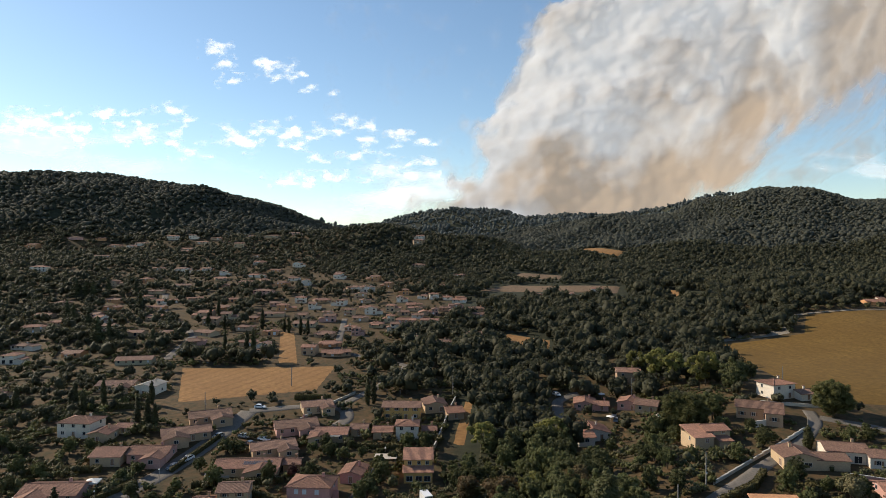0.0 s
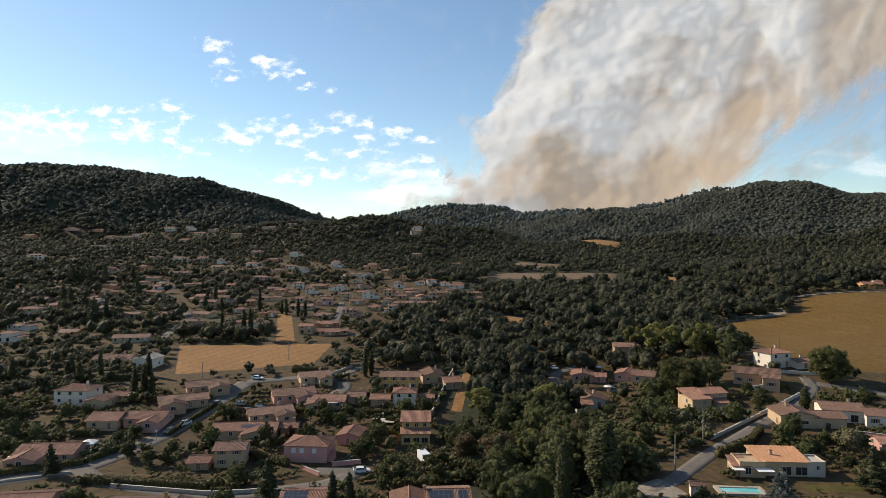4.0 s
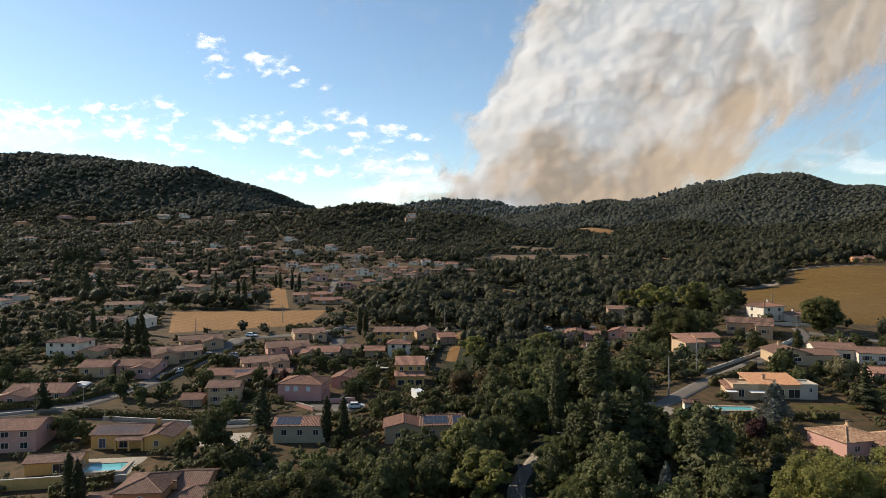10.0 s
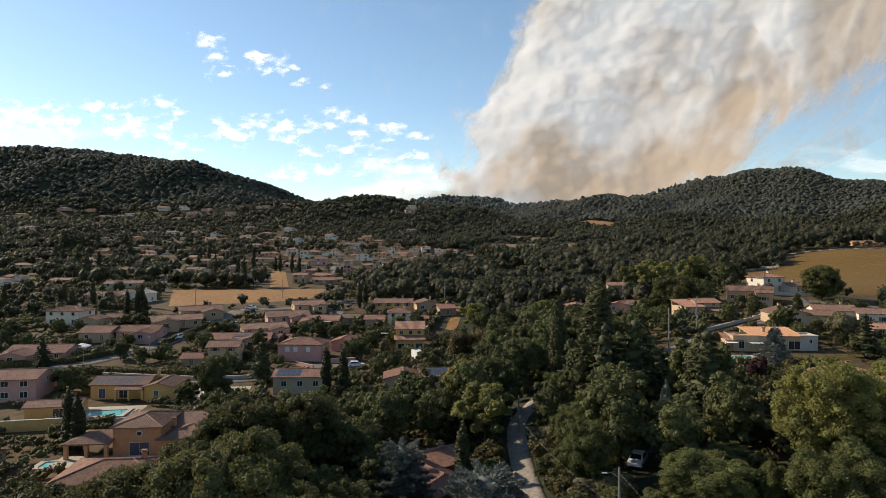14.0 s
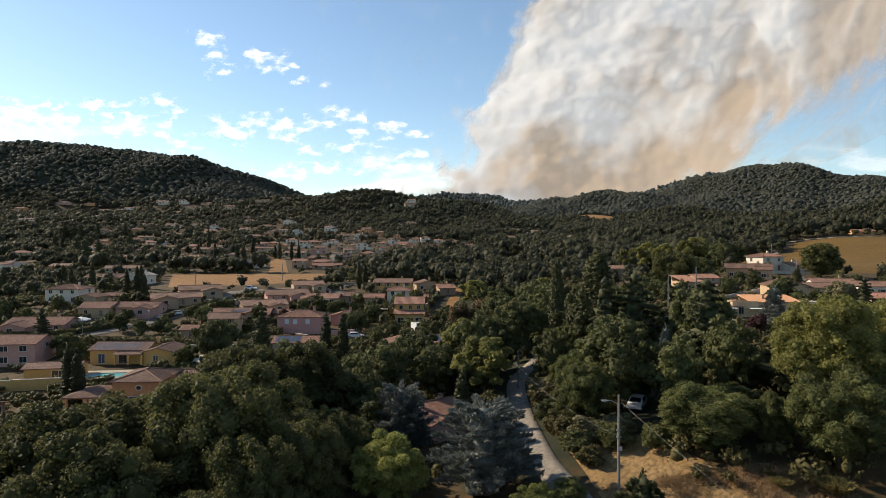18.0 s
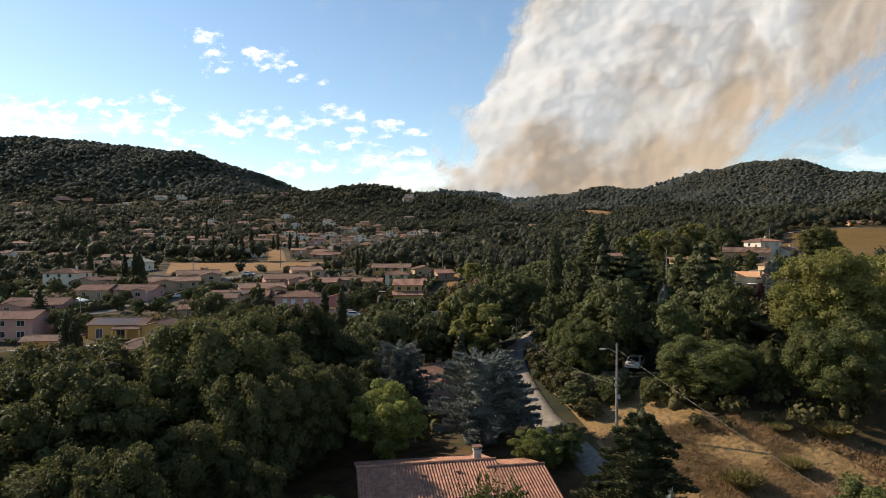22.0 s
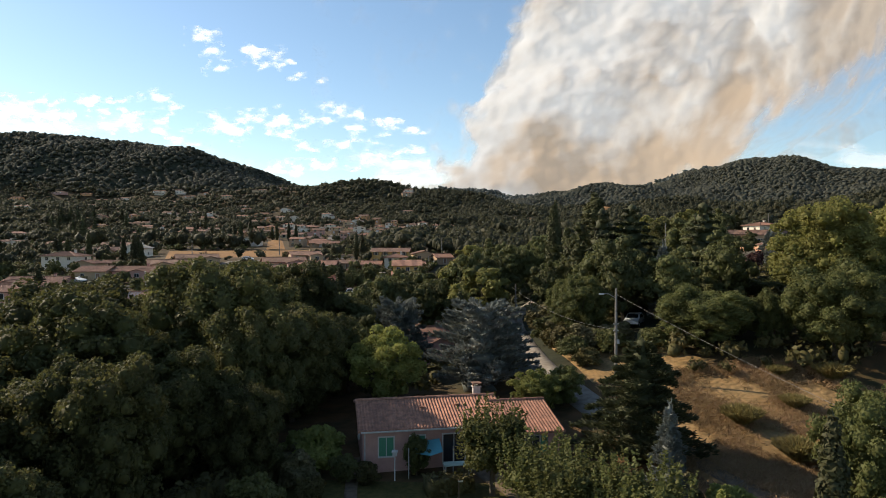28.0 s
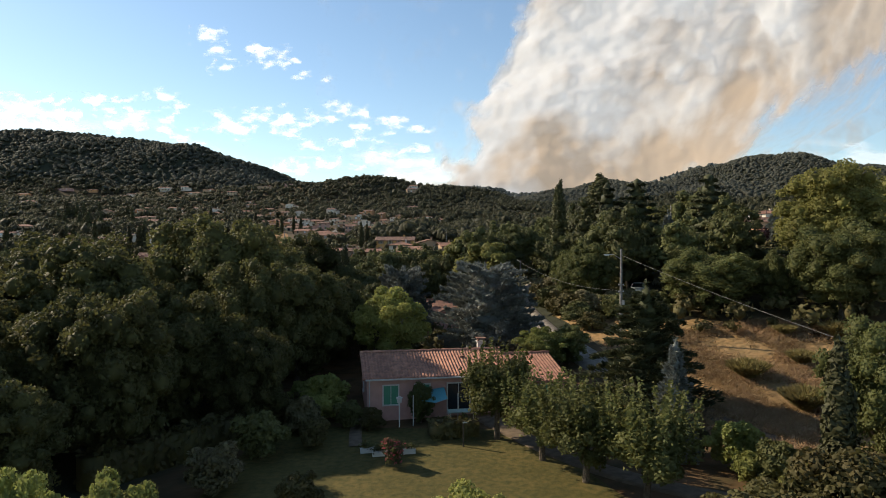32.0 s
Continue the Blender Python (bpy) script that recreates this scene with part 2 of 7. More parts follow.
def height(x, y):
    """Height of the land: a valley floor that climbs to wooded hills."""
    x, y = np.asarray(x, float), np.asarray(y, float)
    rise = np.interp(y, [-400, 0, 45, 97, 142, 180, 233, 300, 382, 500, 600, 660, 820, 1000, 1300, 5000],
                     [-6, -0.4, 0, 1.2, 3.6, 5.2, 10.5, 13.5, 19, 29, 39, 46, 70, 84, 95, 100])
    start = np.interp(y, [75, 125, 180, 212, 260], [-10, -10, 16, 48, 66])
    z = rise + 9.0 * smooth(0, 1, (x - start) / 58) * smooth(36, 75, y) * (1 - smooth(210, 360, y))
    z = z - 2.5 * smooth(20, 40, x) * (1 - smooth(74, 90, x)) * smooth(165, 200, y) * (1 - smooth(235, 290, y))
    z = z + 13.0 * smooth(140, 250, x) * smooth(230, 370, y) * (1 - smooth(420, 620, y))
    left = np.interp(x, [-2600, -1500, -900, -711, -600, -524, -385, -318, -265, -184, -60, 60], [90, 140, 182, 183, 189, 174, 157, 135, 108, 80, 70, 76])
    z = z + (left - 84) * smooth(770, 1010, y) * (1 - 0.8 * smooth(1050, 1900, y))
    right = np.interp(x, [100, 243, 327, 423, 500, 542, 656, 770, 923, 1400, 2600], [0, 30, 44, 38, 54, 79, 104, 86, 62, 50, 24])
    z = z + right * smooth(640, 1345, y) * (1 - 0.7 * smooth(1400, 2200, y))
    far = np.interp(x, [-900, -500, -380, -260, -209, -100, 7, 140, 231, 290, 346, 399, 595, 700, 1400], [0, 0, 12, 36, 56, 86, 104, 92, 64, 56, 62, 66, 44, 50, 10])
    z = z + far * smooth(1500, 2150, y) * (1 - 0.5 * smooth(2300, 3500, y))
    z = z + 28.0 * np.exp(-((x + 115) / 110) ** 2 - ((y - 830) / 80) ** 2)
    z = z - 9.0 * smooth(40, 160, x) * smooth(560, 800, y) * (1 - smooth(900, 1200, y))
    z = z + 8.0 * (1 - smooth(-400, -200, x)) * smooth(400, 580, y) * (1 - smooth(640, 800, y))
    wave = np.sin(x * 0.021 + 1.3) * np.sin(y * 0.017 + 0.4) + 0.6 * np.sin(x * 0.047 - y * 0.031)
    return z + wave * (0.15 + 5.0 * smooth(420, 1000, y))


def level(x, y):
    return float(height(x, y))


def mesh_from(name, verts, faces, material):
    """A mesh from arrays: faces all of one size, or lists of any size."""
    me = bpy.data.meshes.new(name)
    if isinstance(faces, np.ndarray):
        v, f = np.asarray(verts, np.float32), np.asarray(faces, np.int32)
        n, k = f.shape
        me.vertices.add(len(v))
        me.vertices.foreach_set("co", v.ravel())
        me.loops.add(n * k)
        me.loops.foreach_set("vertex_index", f.ravel())
        me.polygons.add(n)
        me.polygons.foreach_set("loop_start", np.arange(0, n * k, k, dtype=np.int32))
        me.update(calc_edges=True)
    else:
        me.from_pydata([tuple(p) for p in verts], [], faces)
        me.update()
    if material:
        me.materials.append(material)
    return me


def part(name, verts, faces, material, parent=None, label="", at=None):
    ob = new(name, mesh_from(name, verts, faces, material))
    if parent:
        ob.parent = parent
    if at is not None:
        ob.matrix_basis = at
    if label:
        ob["label"] = label
    return ob


def smooth_shade(ob):
    ob.data.polygons.foreach_set("use_smooth", np.ones(len(ob.data.polygons), dtype=bool))
    return ob


def thing(name, label, category, at, group=""):
    ob = new(name)
    ob.empty_display_size = 0.3
    ob.matrix_basis = at
    return tagged(ob, label, category, group)


def grid_faces(nu, nv):
    i = np.arange(nu - 1)[:, None] * nv + np.arange(nv - 1)[None, :]
    i = i.ravel()
    return np.stack([i, i + 1, i + nv + 1, i + nv], 1)[:, ::-1]


# The ground: one sheet, fine near the camera, coarse toward the horizon.
gy = np.concatenate([np.arange(-420, -20, 40), np.arange(-20, 160, 1.6), np.geomspace(160, 4700, 210)])
gx = np.concatenate([-np.geomspace(70, 4600, 150)[::-1], np.arange(-68.5, 69, 1.5), np.geomspace(70, 4600, 150)])
YY, XX = np.meshgrid(gy, gx, indexing="ij")
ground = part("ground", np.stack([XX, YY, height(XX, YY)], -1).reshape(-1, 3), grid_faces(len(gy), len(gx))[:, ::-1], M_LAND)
tagged(ground, "dry earth with scrub and thin grass", "ground", kind="structure")
smooth_shade(ground)
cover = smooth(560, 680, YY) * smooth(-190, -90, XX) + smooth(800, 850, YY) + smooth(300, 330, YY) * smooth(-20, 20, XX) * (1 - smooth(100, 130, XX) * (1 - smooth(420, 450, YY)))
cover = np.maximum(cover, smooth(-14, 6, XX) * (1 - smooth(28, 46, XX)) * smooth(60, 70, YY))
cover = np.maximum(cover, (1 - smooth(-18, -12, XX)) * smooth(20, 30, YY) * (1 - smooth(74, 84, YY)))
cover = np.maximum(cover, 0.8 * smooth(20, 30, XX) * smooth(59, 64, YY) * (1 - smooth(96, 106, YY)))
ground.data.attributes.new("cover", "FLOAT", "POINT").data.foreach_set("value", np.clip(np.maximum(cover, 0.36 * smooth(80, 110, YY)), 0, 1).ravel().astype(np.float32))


def patch(name, corners, material, label, category, lift=0.12, step=4.0):
    """A sheet draped over the land between four corners, given in turn."""
    a, b, c, d = [np.array(q, float) for q in corners]
    nu = max(3, int(np.linalg.norm(b - a) / step))
    nv = max(3, int(np.linalg.norm(d - a) / step))
    u, v = np.meshgrid(np.linspace(0, 1, nu), np.linspace(0, 1, nv), indexing="ij")
    u, v = u[..., None], v[..., None]
    q = a * (1 - u) * (1 - v) + b * u * (1 - v) + c * u * v + d * (1 - u) * v
    edge = np.minimum(np.minimum(u, 1 - u), np.minimum(v, 1 - v))[..., 0] < 1e-6
    wob = np.sin(q[..., 0] * 0.7) * np.cos(q[..., 1] * 0.9) * step * 0.12
    q[..., 0] += np.where(edge, wob, 0)
    z = height(q[..., 0], q[..., 1]) + lift - np.where(edge, lift + 0.25, 0)
    ob = part(name, np.stack([q[..., 0], q[..., 1], z], -1).reshape(-1, 3), grid_faces(nu, nv), material)
    smooth_shade(ob)
    return tagged(ob, label, category, kind="structure")


def ribbon(name, line, width, material, label, category, lift=0.08, kind="structure"):
    """A road draped along a line of points."""
    p = np.array(line, float)
    s = np.concatenate([[0], np.cumsum(np.linalg.norm(np.diff(p, axis=0), axis=1))])
    n = max(4, int(s[-1] / 1.5))
    t = np.linspace(0, s[-1], n)
    c = np.stack([np.interp(t, s, p[:, k]) for k in (0, 1)], 1)
    for _ in range(6):
        c[1:-1] = (c[:-2] + 2 * c[1:-1] + c[2:]) / 4
    d = np.gradient(c, axis=0)
    d /= np.linalg.norm(d, axis=1)[:, None] + 1e-9
    side = np.stack([-d[:, 1], d[:, 0]], 1)
    rows = []
    for k, drop in ((-0.5, -0.25), (-0.47, 0), (-0.2, 0.02), (0.2, 0.02), (0.47, 0), (0.5, -0.25)):
        q = c + side * width * k
        rows.append(np.column_stack([q, height(q[:, 0], q[:, 1]) + lift + drop]))
    v = np.stack(rows, 1).reshape(-1, 3)
    ob = part(name, v, grid_faces(n, 6), material)
    smooth_shade(ob)
    return tagged(ob, label, category, kind=kind)


patch("stubble_field", [(-105, 235), (-130, 296), (-50, 301), (-52, 256)], M_GOLD, "mown golden stubble field with pale tracks", "field")
patch("stubble_field", [(-85, 299), (-106, 382), (-91, 380), (-69, 299)], M_GOLD, "narrow strip of golden stubble", "field", 0.14)
patch("crop_field", [(120, 214), (141, 349), (420, 362), (390, 150)], M_YELLOW, "broad ochre field of ripe crop on a slope", "field", 0.14)
patch("crop_field", [(186, 340), (212, 384), (420, 390), (420, 355)], M_YELLOW, "far strip of the ochre crop field", "field", 0.10)
patch("far_field", [(141, 351), (190, 352), (212, 386), (205, 390)], M_TRACK, "pale stony track along the edge of the crop", "track", 0.18)
patch("far_field", [(205, 385), (206, 392), (330, 380), (325, 372)], M_TRACK, "pale stony olive terrace above the crop", "field", 0.2)
patch("far_field", [(161, 866), (185, 888), (234, 836), (213, 806)], M_GOLD, "small bright stubble field below the hill", "field", 1.2)
patch("far_field", [(166, 527), (188, 538), (198, 490), (179, 481)], M_GOLD, "dry clearing among the trees", "field", 0.5)
patch("far_field", [(24, 383), (58, 357), (53, 333), (32, 344)], M_GOLD, "dry clearing among the trees", "field", 0.3)
patch("dry_strip", [(-3.5, 197), (3.5, 247), (12, 247), (8, 197)], M_GOLD, "dry strip of bare earth between gardens", "field")
patch("far_field", [(21, 538), (53, 573), (150, 557), (139, 524)], M_SOIL, "terraced dry ground beyond the village", "field", 0.6)
patch("far_field", [(59, 614), (71, 645), (115, 634), (106, 605)], M_SOIL, "bare brown ground beside an olive orchard", "field", 0.6)
patch("meadow", [(18.2, 38), (14, 62), (33, 58.5), (43, 38)], M_DRY, "dry straw-coloured meadow with low scrub beside the lane", "meadow", 0.07, 1.2)
patch("meadow", [(14.2, 60.5), (12.9, 79), (19, 76), (30, 58)], M_DRY, "dry grass bank along the lane", "meadow", 0.1, 1.2)
patch("lawn", [(-14, 18), (-13, 46), (6.5, 44), (14, 20)], M_LAWN, "thin sun-dried lawn behind the house", "lawn", 0.05, 1.2)
ribbon("road", [(16, 50), (14, 55), (12.6, 61), (11, 68), (10.8, 78), (11, 91), (12, 104), (20, 118), (32, 122)], 3.0, M_TRACK, "narrow pale lane climbing past the trees", "road", 0.14)
ribbon("road", [(32, 118), (46, 129), (61, 145), (70, 153), (80, 163), (90, 172), (102, 183), (113, 196), (116, 206)], 4.0, M_ROAD, "worn grey village road with a low wall", "road")
ribbon("road", [(116, 200), (128, 192), (142, 180), (158, 166)], 4.5, M_ROAD, "worn grey village road", "road", 0.1)
ribbon("road", [(-160, 133), (-106, 149), (-91, 156), (-86, 166), (-83, 176), (-80, 187), (-77, 200), (-75, 214), (-73, 229)], 7.0, M_ROAD, "sunlit grey street between gardens", "road")
ribbon("road", [(-91, 156), (-83, 149), (-66, 144), (-50, 140.5), (-28, 147), (-21, 156)], 5.0, M_ROAD, "sunlit grey street between gardens", "road", 0.1)
ribbon("road", [(-73, 229), (-50, 236), (-38, 232), (-36, 221), (-40, 214)], 5.0, M_ROAD, "pale turning court between houses", "road", 0.1)
ribbon("road", [(-41, 236), (-30, 262), (-20, 300), (-60, 330), (-70, 420)], 4.0, M_ROAD, "lane into the old village", "road", 0.1)
ribbon("road", [(-140, 310), (-150, 370), (-200, 440), (-235, 520)], 5.0, M_ROAD, "lane climbing through the village", "road", 0.15)
ribbon("road", [(36, 205), (39, 226), (42, 250), (56, 262)], 4.5, M_ROAD, "pale lane beside the houses", "road", 0.1)
patch("terrace", [(-70, 112.5), (-70, 123.5), (-56, 125), (-56, 113)], M_PAVE, "pale paved terrace round the pool", "terrace", 0.1, 1.5)
patch("terrace", [(-53, 127), (-54, 137), (-40, 138.5), (-39, 128)], M_PAVE, "pale paved yard beside the villa", "terrace", 0.1, 1.5)
patch("terrace", [(-33, 152), (-34, 159), (-22, 160), (-21, 150)], M_ROAD, "paved forecourt of the pink house", "terrace", 0.14, 1.5)
patch("lawn", [(70, 122), (68, 128), (84, 129), (84, 122)], M_LAWN, "green lawn beside the pool", "lawn", 0.1, 1.5)
patch("yard", [(26, 112), (24, 124), (44, 132), (48, 122)], M_TRACK, "bare gravel turning place by the road", "yard", 0.1, 1.5)
ribbon("driveway", [(3, 46), (4.5, 42.5), (7.2, 38), (10, 34.6), (13.5, 32), (19, 30)], 1.7, M_DIRT, "pale gravel drive under the trees", "driveway", 0.09)
ribbon("driveway", [(-6.3, 48.5), (-6.5, 45), (-6.0, 41.5), (-5.6, 40)], 0.9, M_DIRT, "short garden path beside the house", "path", 0.09)
ribbon("driveway", [(17.6, 52), (18.3, 48), (18.8, 45), (20.5, 41), (25, 36)], 1.6, M_DIRT, "narrow footpath beside the meadow", "path", 0.09)


# ---- smoke and clouds, far behind the hills ----
def veil(name, color, glow, cover, scale, soft, lean=0.0, stretch=1.0, edge=(0.12, 0.85), thin=0.5):
    """Thin cloud or smoke: sunlit plus an added glow, broken up by noise, thinning toward the sheet's edge."""
    m, nodes, links, bsdf = shader(name)
    uv = nodes.new("ShaderNodeAttribute")
    uv.attribute_name = "thickness"
    at = nodes.new("ShaderNodeNewGeometry").outputs["Position"]
    turn = nodes.new("ShaderNodeMapping")
    turn.inputs["Rotation"].default_value = (0, lean, 0)
    turn.inputs["Scale"].default_value = (1.0 / stretch, 1, 1)
    links.new(at, turn.inputs[0])
    n1 = grain(nodes, links, turn.outputs[0], scale, 0.3, 0.7, 7.0)
    add = nodes.new("ShaderNodeMath")
    add.operation = "MULTIPLY_ADD"
    links.new(n1, add.inputs[0])
    add.inputs[1].default_value = soft
    links.new(uv.outputs["Fac"], add.inputs[2])
    r = nodes.new("ShaderNodeMapRange")
    r.interpolation_type = "SMOOTHSTEP"
    r.inputs[1].default_value, r.inputs[2].default_value = soft * 0.5 + edge[0], soft * 0.5 + edge[1]
    r.inputs[4].default_value = cover
    links.new(add.outputs[0], r.inputs[0])
    df = nodes.new("ShaderNodeBsdfDiffuse")
    tl = nodes.new("ShaderNodeBsdfTranslucent")
    # Emission stands in for light scattered inside the cloud or smoke.
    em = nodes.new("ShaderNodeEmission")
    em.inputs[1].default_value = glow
    for k in (df, tl, em):
        if isinstance(color, tuple):
            k.inputs[0].default_value = rgba(color)
        else:
            links.new(color(nodes, links, at), k.inputs[0])
    mx = nodes.new("ShaderNodeMixShader")
    mx.inputs[0].default_value = thin
    links.new(df.outputs[0], mx.inputs[1])
    links.new(tl.outputs[0], mx.inputs[2])
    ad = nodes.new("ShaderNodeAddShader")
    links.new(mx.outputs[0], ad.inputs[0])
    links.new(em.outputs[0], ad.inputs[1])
    cl = nodes.new("ShaderNodeBsdfTransparent")
    out = nodes.new("ShaderNodeMixShader")
    links.new(r.outputs[0], out.inputs[0])
    links.new(cl.outputs[0], out.inputs[1])
    links.new(ad.outputs[0], out.inputs[2])
    links.new(out.outputs[0], nodes["Material Output"].inputs["Surface"])
    return m


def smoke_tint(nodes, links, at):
    """White steam to windward; brown soot and painted-in shade low down and to leeward."""
    soot_shade, low = nodes.new("ShaderNodeAttribute"), nodes.new("ShaderNodeAttribute")
    soot_shade.attribute_name, low.attribute_name = "soot_shade", "low"
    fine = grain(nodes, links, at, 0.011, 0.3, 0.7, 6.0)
    soot_shade_mix = nodes.new("ShaderNodeMath")
    soot_shade_mix.operation = "MULTIPLY_ADD"
    links.new(fine, soot_shade_mix.inputs[0])
    soot_shade_mix.inputs[1].default_value = 0.22
    links.new(soot_shade.outputs["Fac"], soot_shade_mix.inputs[2])
    soot_shade_mix.use_clamp = True
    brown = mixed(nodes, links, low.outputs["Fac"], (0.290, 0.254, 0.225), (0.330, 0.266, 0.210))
    return mixed(nodes, links, soot_shade_mix.outputs[0], (0.47, 0.47, 0.475), brown)


PLUME_Y = 2750.0
ROW = PLUME_Y / 1120.0


def plume(name, glow, seed, label):
    """A leaning column of smoke that swells as it rises: the near side of its soft billows, thinning out to leeward."""
    px, py = np.meshgrid(np.linspace(560, 1860, 320), np.linspace(396, -300, 180), indexing="ij")
    rise = [-400, -350, -330, -300, -250, -215, -180, -150, -100, -40, 0, 300]
    west = [690, 715, 752, 788, 802, 824, 864, 900, 918, 938, 962, 1080]
    east = [1200, 1215, 1235, 1278, 1362, 1428, 1475, 1508, 1545, 1605, 1655, 1960]
    lo, hi = np.interp(-py, rise, west), np.interp(-py, rise, east)
    across, wide = np.clip((px - lo) / (hi - lo), -0.4, 1.5), hi - lo
    at = [Vector((a * 0.0090, 4.2 + seed, b * 0.0090)) for a, b in zip(px.ravel(), py.ravel())]
    folds = np.array([noise.fractal(q, 0.8, 2.1, 5) for q in at]).reshape(px.shape)
    broad = np.array([noise.fractal(q * 0.8 + Vector((7.4, 0, 2.2)), 0.9, 2.0, 4) for q in at]).reshape(px.shape)
    puffs = np.array([noise.turbulence(q * 0.62 + Vector((0.22 * f, 0.0, 9.0 + 0.22 * f)), 5, True, amplitude_scale=0.55, frequency_scale=2.0) for q, f in zip(at, folds.ravel())]).reshape(px.shape)
    deep = wide * (0.36 * np.clip(1 - (1.7 * across - 1.0) ** 2, 0, 1) + 0.022 * folds + 0.04 * broad)
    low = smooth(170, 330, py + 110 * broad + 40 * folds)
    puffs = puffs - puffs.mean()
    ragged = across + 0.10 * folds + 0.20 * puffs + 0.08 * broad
    # Lee side and creases between billows are darkened here: shade put into the colour.
    soot_shade = 0.04 + 0.24 * smooth(0.18, 0.38, ragged) + 0.50 * smooth(0.5, 0.74, ragged) + 0.26 * low * smooth(0.2, 0.5, ragged) + 0.26 * folds + 0.42 * np.clip(broad, -0.7, 0.8) - 0.8 * puffs
    soot_shade = soot_shade - 0.22 * np.exp(-((ragged - 0.46) / 0.09) ** 2) * (1 - low)
    veiled = smooth(-0.06, 0.17, ragged) * (1 - 0.8 * smooth(0.72, 1.08, ragged)) * (1 - smooth(300, 372, py) * (1 - smooth(0.05, 0.3, across)) * 0.6)
    veiled = np.where(np.abs(across - 0.5) < 0.85, veiled, 0)
    for cx, cy, rad, dens in [(818, 322, 22, 0.7), (830, 345, 28, 0.8), (878, 318, 32, 0.7), (868, 344, 34, 0.8), (762, 350, 34, 0.4), (722, 354, 30, 0.3), (795, 348, 30, 0.4), (905, 300, 30, 0.5)]:
        near = np.clip(1 - ((px - cx) ** 2 + (py - cy) ** 2) / rad ** 2 + 0.5 * folds, 0, 1)
        near *= ((px - cx) ** 2 + (py - cy) ** 2) < 3 * rad ** 2
        veiled = np.maximum(veiled, dens * near)
        soot_shade = np.maximum(soot_shade, 0.7 * near)
    X, Z = (px - 784) * ROW, 40 + (436 - py) * ROW
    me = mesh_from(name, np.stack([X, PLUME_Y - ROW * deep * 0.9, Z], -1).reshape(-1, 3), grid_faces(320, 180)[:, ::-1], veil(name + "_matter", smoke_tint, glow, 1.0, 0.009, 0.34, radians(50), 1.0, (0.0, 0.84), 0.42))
    for key, value in (("thickness", veiled), ("soot_shade", np.clip(soot_shade, 0, 1)), ("low", low)):
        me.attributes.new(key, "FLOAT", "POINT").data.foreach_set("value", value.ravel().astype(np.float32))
    ob = new(name, me)
    smooth_shade(ob)
    ob.visible_shadow = False
    return tagged(ob, label, "smoke", kind="structure")


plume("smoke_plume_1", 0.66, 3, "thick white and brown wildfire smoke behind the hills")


M_CLOUD = veil("cloud_matter", (0.97, 0.97, 0.97), 0.5, 1.0, 0.016, 2.6, radians(-10), 1.8, (-0.1, 2.0))
M_CIRRUS = veil("thin_cloud_matter", (0.90, 0.92, 0.95), 0.42, 0.42, 0.005, 1.8, 0.0, 2.6, (0.0, 1.1))


def cloud(px, py, w, h, material=None):
    """A fair-weather cloud on the far sky, a flattened bun."""
    y = 4500.0
    k = y / 1120
    n = 24
    u, s = np.meshgrid(np.linspace(-1, 1, n), np.linspace(-1, 1, n), indexing="ij")
    rad = np.sqrt(u * u + (s * np.where(s < 0, 1.25, 0.95)) ** 2)
    x, z = (px - 784 + u * w / 2) * k, 40 + (436 - py + s * h / 2) * k
    yy = y - 12 * np.sqrt(np.clip(1 - rad ** 2, 0, 1))
    me = mesh_from("cloud", np.stack([x, yy, z], -1).reshape(-1, 3), grid_faces(n, n), material or M_CLOUD)
    me.attributes.new("thickness", "FLOAT", "POINT").data.foreach_set("value", np.clip(1.05 - rad * 1.15, -0.6, 1).ravel().astype(np.float32))
    ob = new("cloud", me)
    smooth_shade(ob)
    ob.visible_shadow = False
    tagged(ob, "small bright fair-weather cloud low in the sky", "cloud", "clouds", "structure")


for row in [(368, 76, 60, 34), (385, 104, 44, 24), (396, 134, 56, 30), (476, 116, 72, 46), (450, 98, 44, 20), (516, 120, 30, 16), (533, 153, 36, 30), (575, 156, 24, 14),
            (30, 214, 130, 70), (112, 222, 60, 60), (150, 192, 110, 30), (195, 207, 70, 30), (245, 232, 110, 44), (320, 260, 80, 40), (285, 186, 60, 34), (315, 204, 60, 22), (228, 192, 34, 20),
            (410, 238, 90, 64), (470, 226, 100, 56), (510, 235, 60, 40), (560, 224, 70, 34), (600, 212, 90, 40), (640, 238, 70, 22), (690, 236, 80, 32), (735, 241, 60, 22),
            (540, 270, 60, 22), (610, 270, 60, 24), (655, 264, 60, 26), (735, 278, 70, 22), (700, 300, 120, 34), (520, 308, 130, 34), (580, 304, 90, 26)]:
    cloud(row[0], row[1], row[2] * 1.15, row[3] * 1.1)
for row in [(520, 312, 330, 60), (700, 310, 260, 80), (730, 335, 330, 90), (200, 232, 240, 80), (1480, 270, 200, 40), (1430, 288, 160, 36), (1540, 292, 180, 36), (620, 345, 360, 70), (230, 290, 420, 70), (60, 250, 240, 60)]:
    cloud(*row, M_CIRRUS)


# ---- houses ----
rng = random.Random(11)
KEEP_OUT = []


def box(w, d, h, x=0.0, y=0.0, z=0.0):
    """A box standing on z, centred on x, y."""
    v = [(x + sx * w / 2, y + sy * d / 2, z + k * h) for k in (0, 1) for sx, sy in ((-1, -1), (1, -1), (1, 1), (-1, 1))]
    return v, [(3, 2, 1, 0), (4, 5, 6, 7), (0, 1, 5, 4), (1, 2, 6, 5), (2, 3, 7, 6), (3, 0, 4, 7)]


